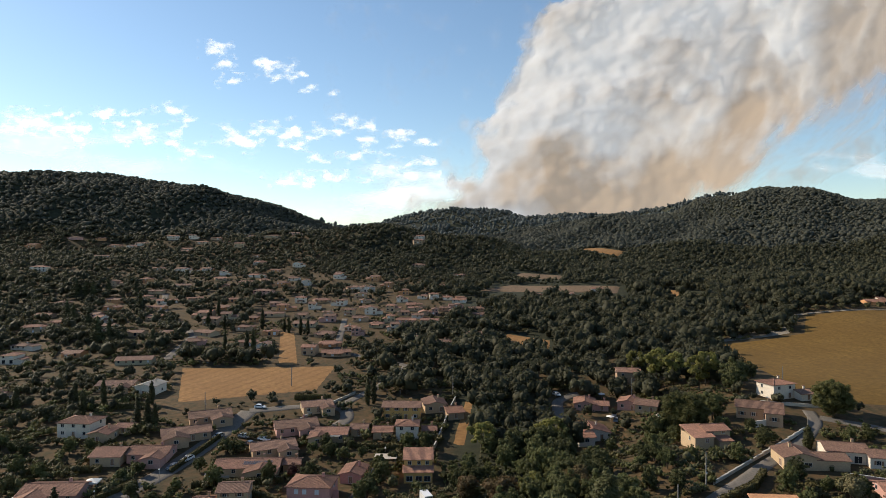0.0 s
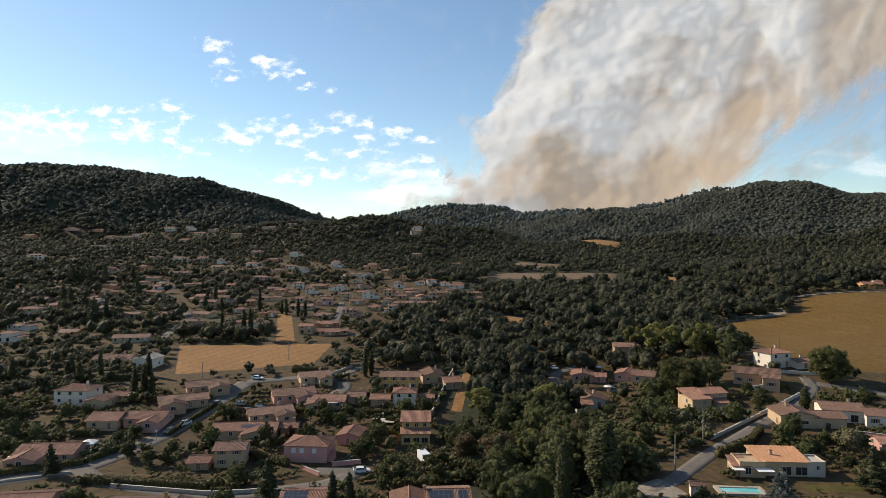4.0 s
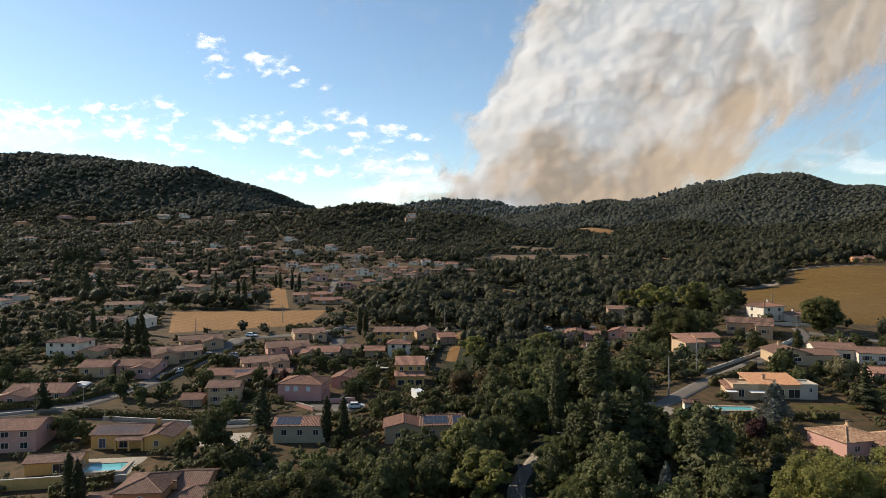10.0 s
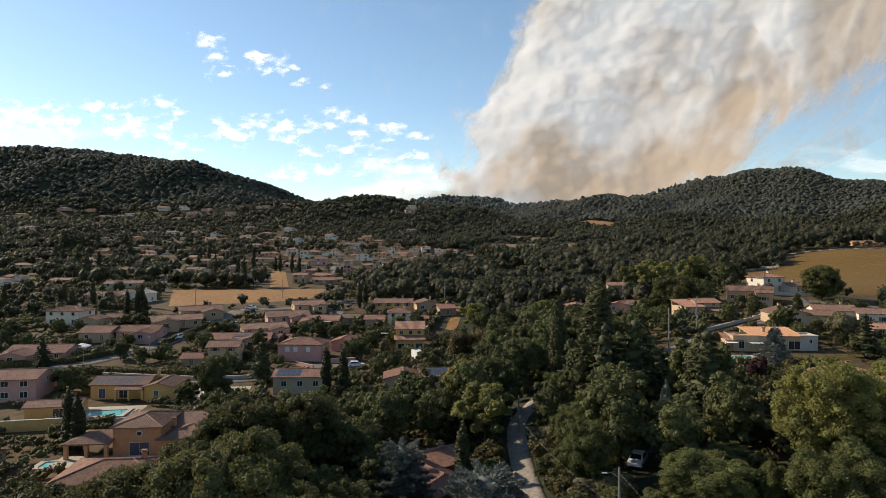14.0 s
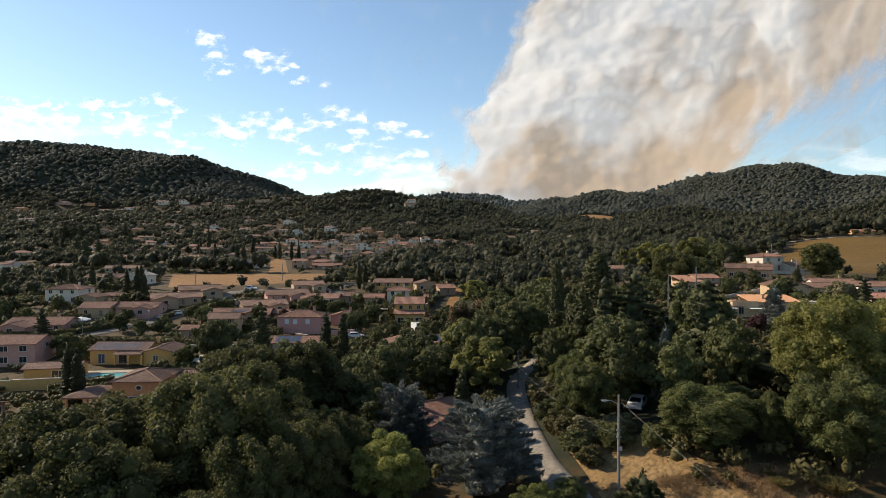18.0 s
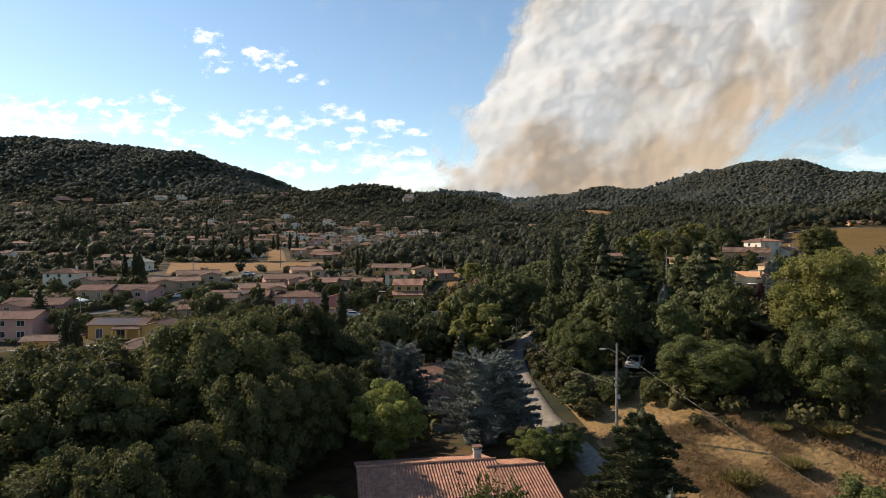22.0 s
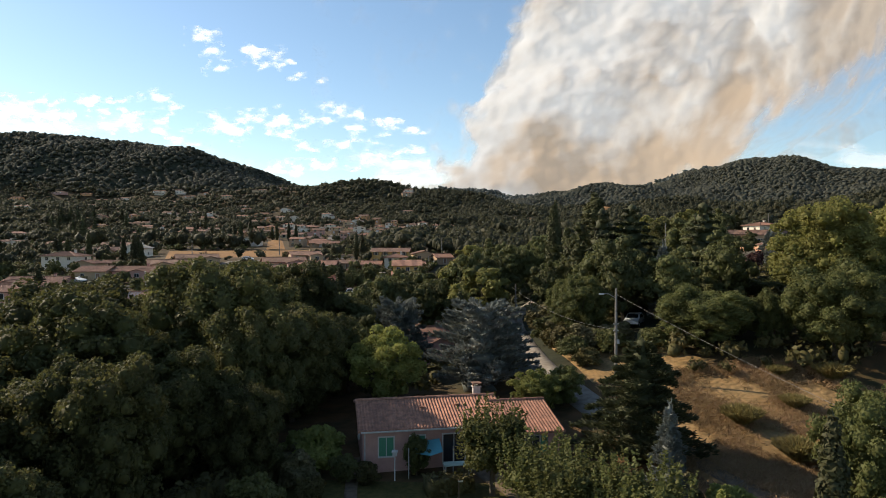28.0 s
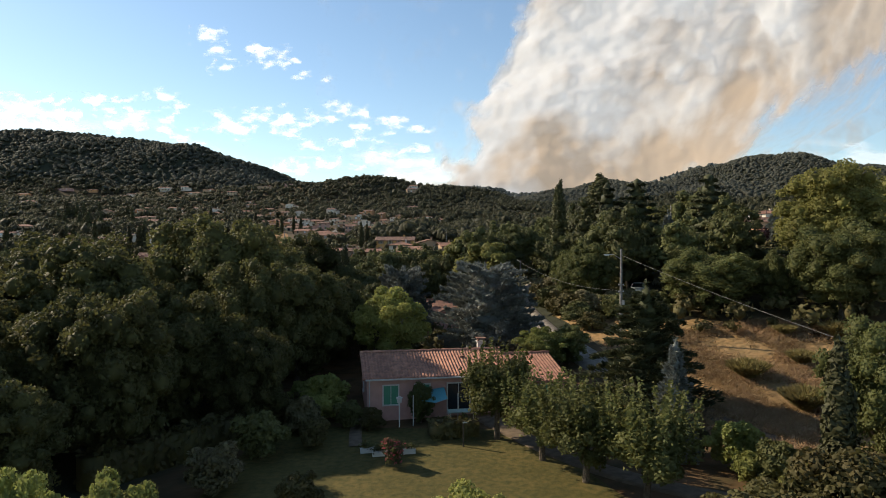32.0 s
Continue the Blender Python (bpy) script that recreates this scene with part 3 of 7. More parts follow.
def joined(*pieces):
    verts, faces = [], []
    for v, f in pieces:
        n = len(verts)
        verts += list(v)
        faces += [tuple(i + n for i in q) for q in f]
    return verts, faces


def slope_face(a, e, r, length, reach, pitch, step=0.32, thick=0.14):
    """A roof slope in rows of half-round tiles. a: eave corner, e: along the eave, r: up the slope (flat), reach(u): run at u."""
    a, e, r = Vector(a), Vector(e), Vector(r)
    n = max(2, int(length / step)) * 2
    verts, faces = [], []
    for i in range(n + 1):
        u = length * i / n
        run = max(0.02, reach(u))
        bump = 0.075 if i % 2 else 0.0
        p = a + e * u + Vector((0, 0, bump))
        q = p + r * run + Vector((0, 0, run * pitch))
        verts += [p + Vector((0, 0, -thick - bump)), p, q, q + Vector((0, 0, -thick - bump))]
        if i:
            k = 4 * (i - 1)
            for j in range(3):
                faces.append((k + j, k + 4 + j, k + 5 + j, k + 1 + j))
            faces.append((k, k + 3, k + 7, k + 4))
    faces += [(0, 1, 2, 3), (4 * n + 3, 4 * n + 2, 4 * n + 1, 4 * n)]
    return verts, faces


def ridge_cap(p, q, width=0.26):
    p, q = Vector(p), Vector(q)
    d = (q - p)
    length = d.length
    d.normalize()
    side = d.cross(Vector((0, 0, 1))).normalized()
    verts, faces = [], []
    n = max(1, int(length / 0.45))
    for i in range(n + 1):
        c = p + d * (length * i / n)
        lift = 0.03 if i % 2 else 0.0
        for k, up in ((-1, 0.0), (-0.6, 0.09), (0, 0.13), (0.6, 0.09), (1, 0.0)):
            verts.append(c + side * k * width / 2 + Vector((0, 0, up + lift)))
        if i:
            b = 5 * (i - 1)
            faces += [(b + j, b + j + 1, b + j + 6, b + j + 5) for j in range(4)]
    return verts, faces


def window(parent, w, d, side, u, z, ww, wh, shutters=None, ox=0.0, oy=0.0, door=False, pane=None, frame=None):
    """A window or door in one wall of a block: frame, pane, sill and shutters."""
    at = {"f": pose(ox + u, oy - d / 2, z), "b": pose(ox + u, oy + d / 2, z, 0, 0, 180),
          "l": pose(ox - w / 2, oy + u, z, 0, 0, -90), "r": pose(ox + w / 2, oy + u, z, 0, 0, 90)}[side]
    b = 0.09
    bars = joined(box(ww + 2 * b, 0.10, b, 0, -0.02, wh), box(b, 0.10, wh, -ww / 2 - b / 2, -0.02), box(b, 0.10, wh, ww / 2 + b / 2, -0.02),
                  box(0.05, 0.06, wh, 0, -0.02), box(ww + 2 * b, 0.16, b, 0, -0.05, -b))
    unit = part("door" if door else "window", *bars, frame or M_FRAME, parent, at=at)
    part("pane", *box(ww, 0.03, wh, 0, -0.012), pane or M_GLASS, unit)
    if shutters:
        for s in (-1, 1):
            leaf = joined(box(ww / 2, 0.04, wh, 0, 0), *[box(ww / 2 - 0.08, 0.02, 0.09, 0, -0.03, wh * k) for k in (0.12, 0.45, 0.8)])
            part("shutter", *leaf, shutters, unit, at=pose(s * (ww * 0.76 + b), -0.05, 0))
    return unit


def block(parent, w, d, eave, roof="gable", along="x", pitch=0.30, wall=None, tile=None, ox=0.0, oy=0.0, over=0.42, base=-1.6, step=0.32):
    """One box of a house with its roof. Its front looks toward -y."""
    wall, tile = wall or M_CREAM, tile or M_TILE
    x0, x1, y0, y1 = ox - w / 2, ox + w / 2, oy - d / 2, oy + d / 2
    half = (d if along == "x" else w) / 2
    top = eave + half * pitch
    c = [(x0, y0), (x1, y0), (x1, y1), (x0, y1)]
    verts = [(x, y, base) for x, y in c] + [(x, y, eave) for x, y in c]
    faces = [(0, 1, 5, 4), (1, 2, 6, 5), (2, 3, 7, 6), (3, 0, 4, 7), (3, 2, 1, 0)]
    if roof == "gable":
        if along == "x":
            verts += [(x0, oy, top), (x1, oy, top)]
            faces += [(7, 4, 8), (5, 6, 9), (4, 5, 9, 8), (6, 7, 8, 9)]
        else:
            verts += [(ox, y0, top), (ox, y1, top)]
            faces += [(4, 5, 8), (6, 7, 9), (5, 6, 9, 8), (7, 4, 8, 9)]
    elif roof == "flat":
        verts += [(x, y, eave - 0.35) for x, y in c]
        faces += [(8, 9, 10, 11)]
    else:
        faces += [(4, 5, 6, 7)]
    part("wall", verts, faces, wall, parent)
    if roof == "flat":
        rim = joined(box(w + 0.16, 0.28, 0.1, ox, y0, eave), box(w + 0.16, 0.28, 0.1, ox, y1, eave), box(0.28, d - 0.3, 0.1, x0, oy, eave), box(0.28, d - 0.3, 0.1, x1, oy, eave))
        part("coping", *rim, wall, parent)
        return
    lw, ld = w + 2 * over, d + 2 * over
    z = eave - over * pitch + 0.16
    ax, bx, ay, by = x0 - over, x1 + over, y0 - over, y1 + over
    if roof == "gable" and along == "x":
        run = ld / 2 + 0.04
        part("roof_slope", *slope_face((ax, ay, z), (1, 0, 0), (0, 1, 0), lw, lambda u: run, pitch, step), tile, parent)
        part("roof_slope", *slope_face((bx, by, z), (-1, 0, 0), (0, -1, 0), lw, lambda u: run, pitch, step), tile, parent)
        part("ridge_cap", *ridge_cap((ax, oy, z + run * pitch + 0.02), (bx, oy, z + run * pitch + 0.02)), tile, parent)
    elif roof == "gable":
        run = lw / 2 + 0.04
        part("roof_slope", *slope_face((ax, by, z), (0, -1, 0), (1, 0, 0), ld, lambda u: run, pitch, step), tile, parent)
        part("roof_slope", *slope_face((bx, ay, z), (0, 1, 0), (-1, 0, 0), ld, lambda u: run, pitch, step), tile, parent)
        part("ridge_cap", *ridge_cap((ox, ay, z + run * pitch + 0.02), (ox, by, z + run * pitch + 0.02)), tile, parent)
    elif roof == "mono":
        part("roof_slope", *slope_face((ax, ay, z), (1, 0, 0), (0, 1, 0), lw, lambda u: ld, pitch, step), tile, parent)
        part("back_wall", *box(w, 0.25, d * pitch, ox, y1 - 0.13, eave), wall, parent)
    else:
        h = min(lw, ld) / 2
        for corner, e, r, length in (((ax, ay, z), (1, 0, 0), (0, 1, 0), lw), ((bx, by, z), (-1, 0, 0), (0, -1, 0), lw),
                                     ((ax, by, z), (0, -1, 0), (1, 0, 0), ld), ((bx, ay, z), (0, 1, 0), (-1, 0, 0), ld)):
            part("roof_slope", *slope_face(corner, e, r, length, lambda u, k=length: min(u, k - u, h), pitch, step), tile, parent)
        zt = z + h * pitch + 0.05
        p, q = ((ax + h, oy, zt), (bx - h, oy, zt)) if lw > ld else ((ox, ay + h, zt), (ox, by - h, zt))
        if abs(lw - ld) > 0.6:
            part("ridge_cap", *ridge_cap(p, q), tile, parent)
        for cx, cy, end in ((ax, ay, p), (bx, ay, q if lw > ld else p), (ax, by, p if lw > ld else q), (bx, by, q)):
            part("hip_cap", *ridge_cap((cx, cy, z + 0.05), end), tile, parent)


def chimney(parent, x, y, z, h=1.1, material=None):
    shaft = part("chimney", *joined(box(0.6, 0.5, h, x, y, z), box(0.76, 0.66, 0.08, x, y, z + h)), material or M_CREAM, parent)
    part("chimney_cap", *joined(box(0.1, 0.4, 0.2, x - 0.25, y, z + h + 0.08), box(0.1, 0.4, 0.2, x + 0.25, y, z + h + 0.08), box(0.8, 0.7, 0.07, x, y, z + h + 0.28)), M_TILE_OLD, shaft)


def solar_array(parent, x, y, z, cols, rows, tilt, rz=0.0):
    """Dark panels lying on a roof slope; x, y, z: centre."""
    for i in range(cols):
        for j in range(rows):
            m = pose(x, y, z, 0, 0, rz) @ pose(0, 0, 0, tilt) @ pose((i - (cols - 1) / 2) * 1.04, (j - (rows - 1) / 2) * 1.66, 0)
            p = part("solar_panel", *box(1.0, 1.62, 0.05), M_PANEL, parent, at=m)
            part("panel_frame", *joined(box(1.03, 0.05, 0.07, 0, -0.81), box(1.03, 0.05, 0.07, 0, 0.81), box(0.05, 1.6, 0.07, -0.5), box(0.05, 1.6, 0.07, 0.5)), M_PANELRIM, p)


def house(x, y, rot, label, w, d, radius=None, name="house", group="", drop=0.0):
    KEEP_OUT.append((x, y, radius or (max(w, d) / 2 + 1.5)))
    h = thing(name, label, "house", pose(x, y, level(x, y) - drop, 0, 0, rot), group)
    if name != "cottage":
        h.scale = (0.96, 0.96, 0.86)
    return h


def villa(x, y, rot, w, d, eave, roof, wall, tile, label, rows=1, shut=None, along="x", bays=None, lower=None, **more):
    """A village house: one block, its windows in even bays on every floor, a chimney."""
    h = house(x, y, rot, label, w, d)
    if rows == 1:
        eave, d = eave * 0.9, d * 1.1
    block(h, w, d, eave, roof, along, wall=wall, tile=tile, over=0.55, **more)
    odd = int(abs(x * 13 + y * 7)) % 6
    if w >= 11 and rows == 1:
        ww, dd, sx = w * (0.36 + 0.03 * odd), d * 0.62, (-1 if odd % 2 else 1)
        block(h, ww, dd, eave * 0.93, "gable", "y" if odd % 3 else "x", 0.28, wall, tile, ox=sx * (w - ww) / 2 * 0.96, oy=-d / 2 - dd * 0.22, over=0.5)
        window(h, ww, dd, "f", 0.0, 0.85, 1.3, 1.2, shut, sx * (w - ww) / 2 * 0.96, -d / 2 - dd * 0.22)
    n = bays or max(2, int(w / 3.2))
    for floor in range(rows):
        z = 0.95 + 2.75 * floor
        for i in range(n):
            u = (i + 0.5) / n * w - w / 2
            if floor == 0 and i == n // 2:
                window(h, w, d, "f", u, 0.1, 1.0, 2.05, None, door=True, pane=shut or M_SHUT_B)
            else:
                window(h, w, d, "f", u, z, 1.0, 1.2, shut)
        for s in ("l", "r"):
            window(h, w, d, s, d * 0.18, z, 0.9, 1.15, shut if floor else None)
    pitch = more.get("pitch", 0.30)
    chimney(h, w * 0.22, d * 0.12, eave + d * 0.35 * pitch, 1.3, wall)
    return h


# the house with green shutters in the garden below the camera
home = house(0.4, 50.6, 10, "low pink rendered house with green shutters and a canal-tile roof", 13.5, 8.5, 8.5, name="cottage")
block(home, 10.6, 8.4, 2.75, "gable", "x", 0.24, M_ROSE, M_TILE_HOME, ox=-1.4, oy=0.2, over=0.35, step=0.24)
block(home, 4.2, 9.0, 2.45, "gable", "x", 0.24, M_ROSE, M_TILE_HOME, ox=5.6, oy=-0.9, over=0.35, step=0.24)
window(home, 10.6, 8.4, "f", -3.6, 0.85, 1.05, 1.35, None, -1.4, 0.2, pane=M_SHUT_G)
window(home, 10.6, 8.4, "f", -1.3, 0.85, 1.05, 1.35, None, -1.4, 0.2, pane=M_SHUT_G)
window(home, 10.6, 8.4, "f", 1.4, 0.1, 1.6, 2.1, None, -1.4, 0.2, door=True)
window(home, 4.2, 9.0, "f", 0.0, 0.85, 1.05, 1.3, M_SHUT_G, 5.6, -0.9)
window(home, 4.2, 9.0, "r", 1.5, 0.9, 1.0, 1.2, M_SHUT_G, 5.6, -0.9)
window(home, 10.6, 8.4, "l", 0.5, 0.9, 0.8, 1.0, None, -1.4, 0.2)
chimney(home, 3.0, 1.5, 3.2, 1.15, M_CONCRETE)
part("roof_vent", *joined(box(0.3, 0.3, 0.18, -2.0, -1.4, 3.45), box(0.36, 0.36, 0.05, -2.0, -1.4, 3.63)), M_TILE_HOME, home)
part("roof_vent", *joined(box(0.3, 0.3, 0.18, 0.8, -1.2, 3.5), box(0.36, 0.36, 0.05, 0.8, -1.2, 3.68)), M_TILE_HOME, home)
part("gutter", *box(10.9, 0.12, 0.1, -1.4, -4.42, 2.68), M_CONCRETE, home)
part("downpipe", *box(0.09, 0.09, 2.7, -6.55, -4.1, -0.1), M_CONCRETE, home)
pergola = thing("awning", "turquoise tarpaulin stretched before the house wall", "awning", pose(-0.6, 44.6, level(-0.6, 44.6), 0, 0, 10))
part("tarpaulin", [(-1.0, 0, 1.75), (0, -0.15, 1.6), (0.9, 0, 1.8), (0.9, 1.5, 2.3), (0, 1.5, 2.2), (-1.0, 1.5, 2.3)], [(0, 1, 4, 5), (1, 2, 3, 4), (5, 4, 1, 0), (4, 3, 2, 1)], M_TARP, pergola)
for px in (-1.55, 1.65):
    part("post", *box(0.07, 0.07, 2.15, px, 0.05), M_METAL, pergola)

# the terrace villa, its neighbour with the pool, and the houses round them
v1 = house(-47, 101, 4, "large ochre villa with arched portico and hipped tile roofs", 22, 12, 12)
block(v1, 7.4, 9.0, 5.1, "hip", wall=M_OCHRE, tile=M_TILE_OLD, ox=0.0, oy=0.0)
block(v1, 9.0, 8.6, 3.0, "hip", wall=M_OCHRE, tile=M_TILE_OLD, ox=8.0, oy=-0.6)
block(v1, 6.0, 9.0, 3.6, "gable", "x", wall=M_OCHRE, tile=M_TILE_OLD, ox=6.0, oy=5.0)
window(v1, 7.4, 9.0, "f", 0.4, 0.1, 3.0, 2.3, None, pane=M_SHUT_N, door=True)
ring = []
for k in range(24):
    a = k / 24 * 2 * math.pi
    ring.append((0.4 + 0.55 * math.cos(a), -4.53, 4.0 + 0.55 * math.sin(a)))
for k in range(24):
    a = k / 24 * 2 * math.pi
    ring.append((0.4 + 0.36 * math.cos(a), -4.58, 4.0 + 0.36 * math.sin(a)))
oculus = part("round_window", ring, [(k, (k + 1) % 24, 24 + (k + 1) % 24, 24 + k) for k in range(24)], M_FRAME, v1)
part("pane", [(0.4 + 0.37 * math.cos(k / 12 * math.pi), -4.55, 4.0 + 0.37 * math.sin(k / 12 * math.pi)) for k in range(24)], [tuple(range(24))], M_GLASS, oculus)
for u in (-2.6, -0.2):
    window(v1, 9.0, 8.6, "f", u, 0.4 if u < -1 else 0.1, 0.95, 1.6 if u < -1 else 2.1, None, 8.0, -0.6, pane=M_SHUT_N)
pf = slope_face((-10.8, -6.0, 2.75), (1, 0, 0), (0, 1, 0), 7.4, lambda u: min(4.0, u + 0.05), 0.30)
part("portico_roof", *pf, M_TILE_OLD, v1)
part("portico_roof", *slope_face((-10.8, 2.0, 2.75), (0, -1, 0), (1, 0, 0), 8.0, lambda u: min(4.0, u, 8.0 - u), 0.30), M_TILE_OLD, v1)
part("portico_roof", *slope_face((-3.4, 2.0, 2.75), (-1, 0, 0), (0, -1, 0), 7.4, lambda u: min(4.0, 7.45 - u), 0.30), M_TILE_OLD, v1)
for px in (-10.3, -7.2, -4.2):
    part("pillar", *joined(box(0.55, 0.55, 2.5, px, -5.6), box(0.7, 0.7, 0.15, px, -5.6, 2.35)), M_OCHRE, v1)
part("portico_beam", *box(6.8, 0.4, 0.35, -7.2, -5.6, 2.5), M_OCHRE, v1)
chimney(v1, 4.6, -1.0, 4.2, 1.2, M_OCHRE)
part("terrace", *box(21, 5, 0.25, -1, -6.6, -0.2), M_PAVE, v1)

v2 = house(-63, 131.5, 3, "yellow villa with solar panels and a covered terrace", 18, 9, 10)
block(v2, 11.5, 8.0, 3.1, "gable", "x", 0.28, M_GOLDEN, M_TILE_OLD, ox=-2.5)
block(v2, 6.0, 8.5, 2.9, "gable", "y", 0.28, M_GOLDEN, M_TILE_OLD, ox=6.2, oy=-1.4)
window(v2, 11.5, 8.0, "f", -3.4, 0.1, 1.3, 2.1, None, -2.5, 0, pane=M_SHUT_N, door=True)
window(v2, 11.5, 8.0, "f", 1.0, 0.1, 1.8, 2.1, None, -2.5, 0, door=True)
window(v2, 6.0, 8.5, "f", -0.4, 0.9, 0.9, 1.15, None, 6.2, -1.4)
part("porch_roof", *slope_face((-2.6, -6.3, 2.45), (1, 0, 0), (0, 1, 0), 6.0, lambda u: 2.4, 0.2), M_TILE_OLD, v2)
for px in (-2.3, 0.4, 3.1):
    part("pillar", *box(0.4, 0.4, 2.4, px, -6.0), M_GOLDEN, v2)
solar_array(v2, -3.2, -2.2, 3.75, 9, 2, 15.6)
chimney(v2, 4.0, 0.6, 3.9, 1.3, M_GOLDEN)
v2b = house(-71.5, 117.5, 12, "yellow pool house with a low tiled roof", 9, 5, 6, name="pool_house")
block(v2b, 9.5, 5.0, 2.5, "gable", "x", 0.3, M_GOLDEN, M_TILE_OLD)
window(v2b, 9.5, 5.0, "f", 1.2, 0.1, 2.2, 1.9, None, door=True)
window(v2b, 9.5, 5.0, "r", -0.5, 1.0, 0.7, 0.7)
v3 = house(-88, 130, 8, "two-storey mauve house with a shallow gable roof", 13, 9, 8)
block(v3, 13, 9.5, 4.9, "gable", "x", 0.28, M_ROSE, M_TILE)
for u in (-3.5, 0.5, 4.2):
    window(v3, 13, 9.5, "f", u, 3.3, 1.4, 1.2, None)
    window(v3, 13, 9.5, "f", u, 0.7, 1.4, 1.3, None)
window(v3, 13, 9.5, "r", 0.3, 3.4, 0.8, 1.2)
v4 = villa(-44, 86, 6, 14, 9, 2.7, "hip", M_OCHRE, M_TILE, "low house with broad hipped tile roof")
v5 = villa(-68, 92, 10, 6, 5, 2.5, "gable", M_BEIGE, M_TILE_OLD, "small garden house with tiled roof")
v6 = house(-29.5, 134, 2, "pale green house with solar panels on the roof", 11.5, 8, 7)
block(v6, 11.3, 7.6, 3.9, "gable", "x", 0.26, M_PALE, M_TILE)
solar_array(v6, -2.6, -2.0, 4.55, 5, 2, 14.6)
for u in (-3.4, 0.0, 3.4):
    window(v6, 11.3, 7.6, "f", u, 1.7, 1.0, 1.2)
v7 = house(-4, 134, 4, "beige house in two wings with dark solar panels", 17, 9, 9)
block(v7, 8.0, 7.0, 3.6, "gable", "y", 0.28, M_CREAM, M_TILE, ox=-4.4, oy=-0.5)
block(v7, 9.6, 8.4, 3.9, "gable", "x", 0.26, M_CREAM, M_TILE_OLD, ox=4.2, oy=0.4)
solar_array(v7, 2.6, -1.8, 4.62, 5, 2, 14.6)
solar_array(v7, 7.4, -1.8, 4.62, 2, 2, 14.6)
for u in (-2.4, 0.4, 3.2):
    window(v7, 9.6, 8.4, "f", u, 1.4, 1.0, 1.2, None, 4.2, 0.4)
window(v7, 8.0, 7.0, "f", -1.2, 1.0, 1.0, 1.2, None, -4.4, -0.5)
chimney(v7, -1.0, 0.6, 4.6, 1.1, M_CREAM)
v8 = house(-1.5, 88, 38, "low house with weathered tile roofs and white chimneys", 10, 8, 8)
block(v8, 9.5, 7.0, 2.7, "gable", "x", 0.34, M_ROSE, M_TILE)
block(v8, 5.0, 6.0, 2.5, "gable", "y", 0.34, M_ROSE, M_TILE, ox=-3.4, oy=-4.0)
chimney(v8, -2.6, -1.0, 3.4, 1.1, M_WHITE)
chimney(v8, 2.2, 0.6, 3.5, 0.9, M_CREAM)

# the pink house and its street
pk = house(-36, 165, -4, "two-storey pink house with hipped tile roof", 12, 9, 8)
block(pk, 11.6, 9.0, 4.7, "hip", wall=M_PINK, tile=M_TILE)
for u in (-3.2, -1.0, 2.4):
    window(pk, 11.6, 9.0, "f", u, 2.7, 1.0, 1.3, None, pane=M_SHUT_W)
window(pk, 11.6, 9.0, "r", 0.5, 3.2, 0.9, 1.2)
stairs = joined(*[box(1.4, 0.32, 0.2 + 0.2 * k, 6.6, -4.0 + 0.32 * k, 0) for k in range(12)])
part("outside_stair", *stairs, M_PINK, pk)
chimney(pk, 2.8, 0.5, 6.0, 0.9, M_PINK)
villa(-27, 177, -6, 6.2, 7.5, 3.2, "gable", M_PINK, M_TILE, "small pink annexe with gable roof", along="y", bays=1)
tsh = house(-9, 178, 2, "tall cream house with stepped tile roofs", 9, 9, 7)
block(tsh, 8.2, 6.0, 6.2, "mono", wall=M_GOLDEN, tile=M_TILE, pitch=0.25, oy=1.5)
block(tsh, 8.2, 3.2, 3.3, "mono", wall=M_GOLDEN, tile=M_TILE, pitch=0.25, oy=-3.1)
for u in (-2.5, 0.2, 2.6):
    window(tsh, 8.2, 6.0, "f", u, 4.6, 0.9, 1.1, None, 0, 1.5)
    window(tsh, 8.2, 3.2, "f", u, 0.5, 1.7, 1.6, None, 0, -3.1)
villa(-55, 161, 6, 7.6, 7.5, 4.9, "gable", M_CREAM, M_TILE_OLD, "two-storey cream house with gable roof", 2, M_SHUT_B, along="x", bays=2)
villa(-62, 158.5, 6, 5, 5.5, 2.3, "gable", M_BEIGE, M_TILE, "low tiled wing with orange roof", bays=1)
sol = villa(-58, 182, 5, 18.5, 8, 2.8, "gable", M_CREAM, M_TILE, "long low house with a row of solar panels")
solar_array(sol, 3.0, -2.2, 3.35, 8, 1, 16)
villa(-46, 184, 5, 4.8, 5, 2.4, "gable", M_OCHRE, M_TILE, "small outbuilding with tile roof", bays=1)
villa(-52, 212, 22, 14, 9, 3.0, "gable", M_ROSE, M_TILE_OLD, "long house with shallow tile roof")
villa(-49, 231, 22, 11, 8, 3.0, "gable", M_CREAM, M_TILE_OLD, "house with shallow tile roof")
villa(-55, 195, 25, 13.5, 8, 2.8, "gable", M_CREAM, M_TILE_OLD, "long low house with tile roof")
awn = villa(-39, 206, 0, 12, 8, 2.9, "gable", M_CREAM, M_TILE, "low cream house with white awnings")
part("awning", *box(3.6, 1.8, 0.06, -3.2, -5.0, 2.3), M_CANVAS, awn)
part("awning", *box(3.2, 1.6, 0.06, 2.4, -4.9, 2.3), M_CANVAS, awn)
villa(-30, 210, 0, 5.5, 6, 2.8, "gable", M_CREAM, M_TILE_OLD, "small outbuilding with tile roof", bays=1)
villa(-17, 225, -2, 13.5, 8.5, 5.0, "gable", M_GOLDEN, M_TILE_OLD, "two-storey ochre house with tile roof", 2, M_SHUT_B)
villa(-6, 233, 10, 8, 9, 3.4, "gable", M_CREAM, M_TILE_OLD, "cream house with gable roof", along="y")
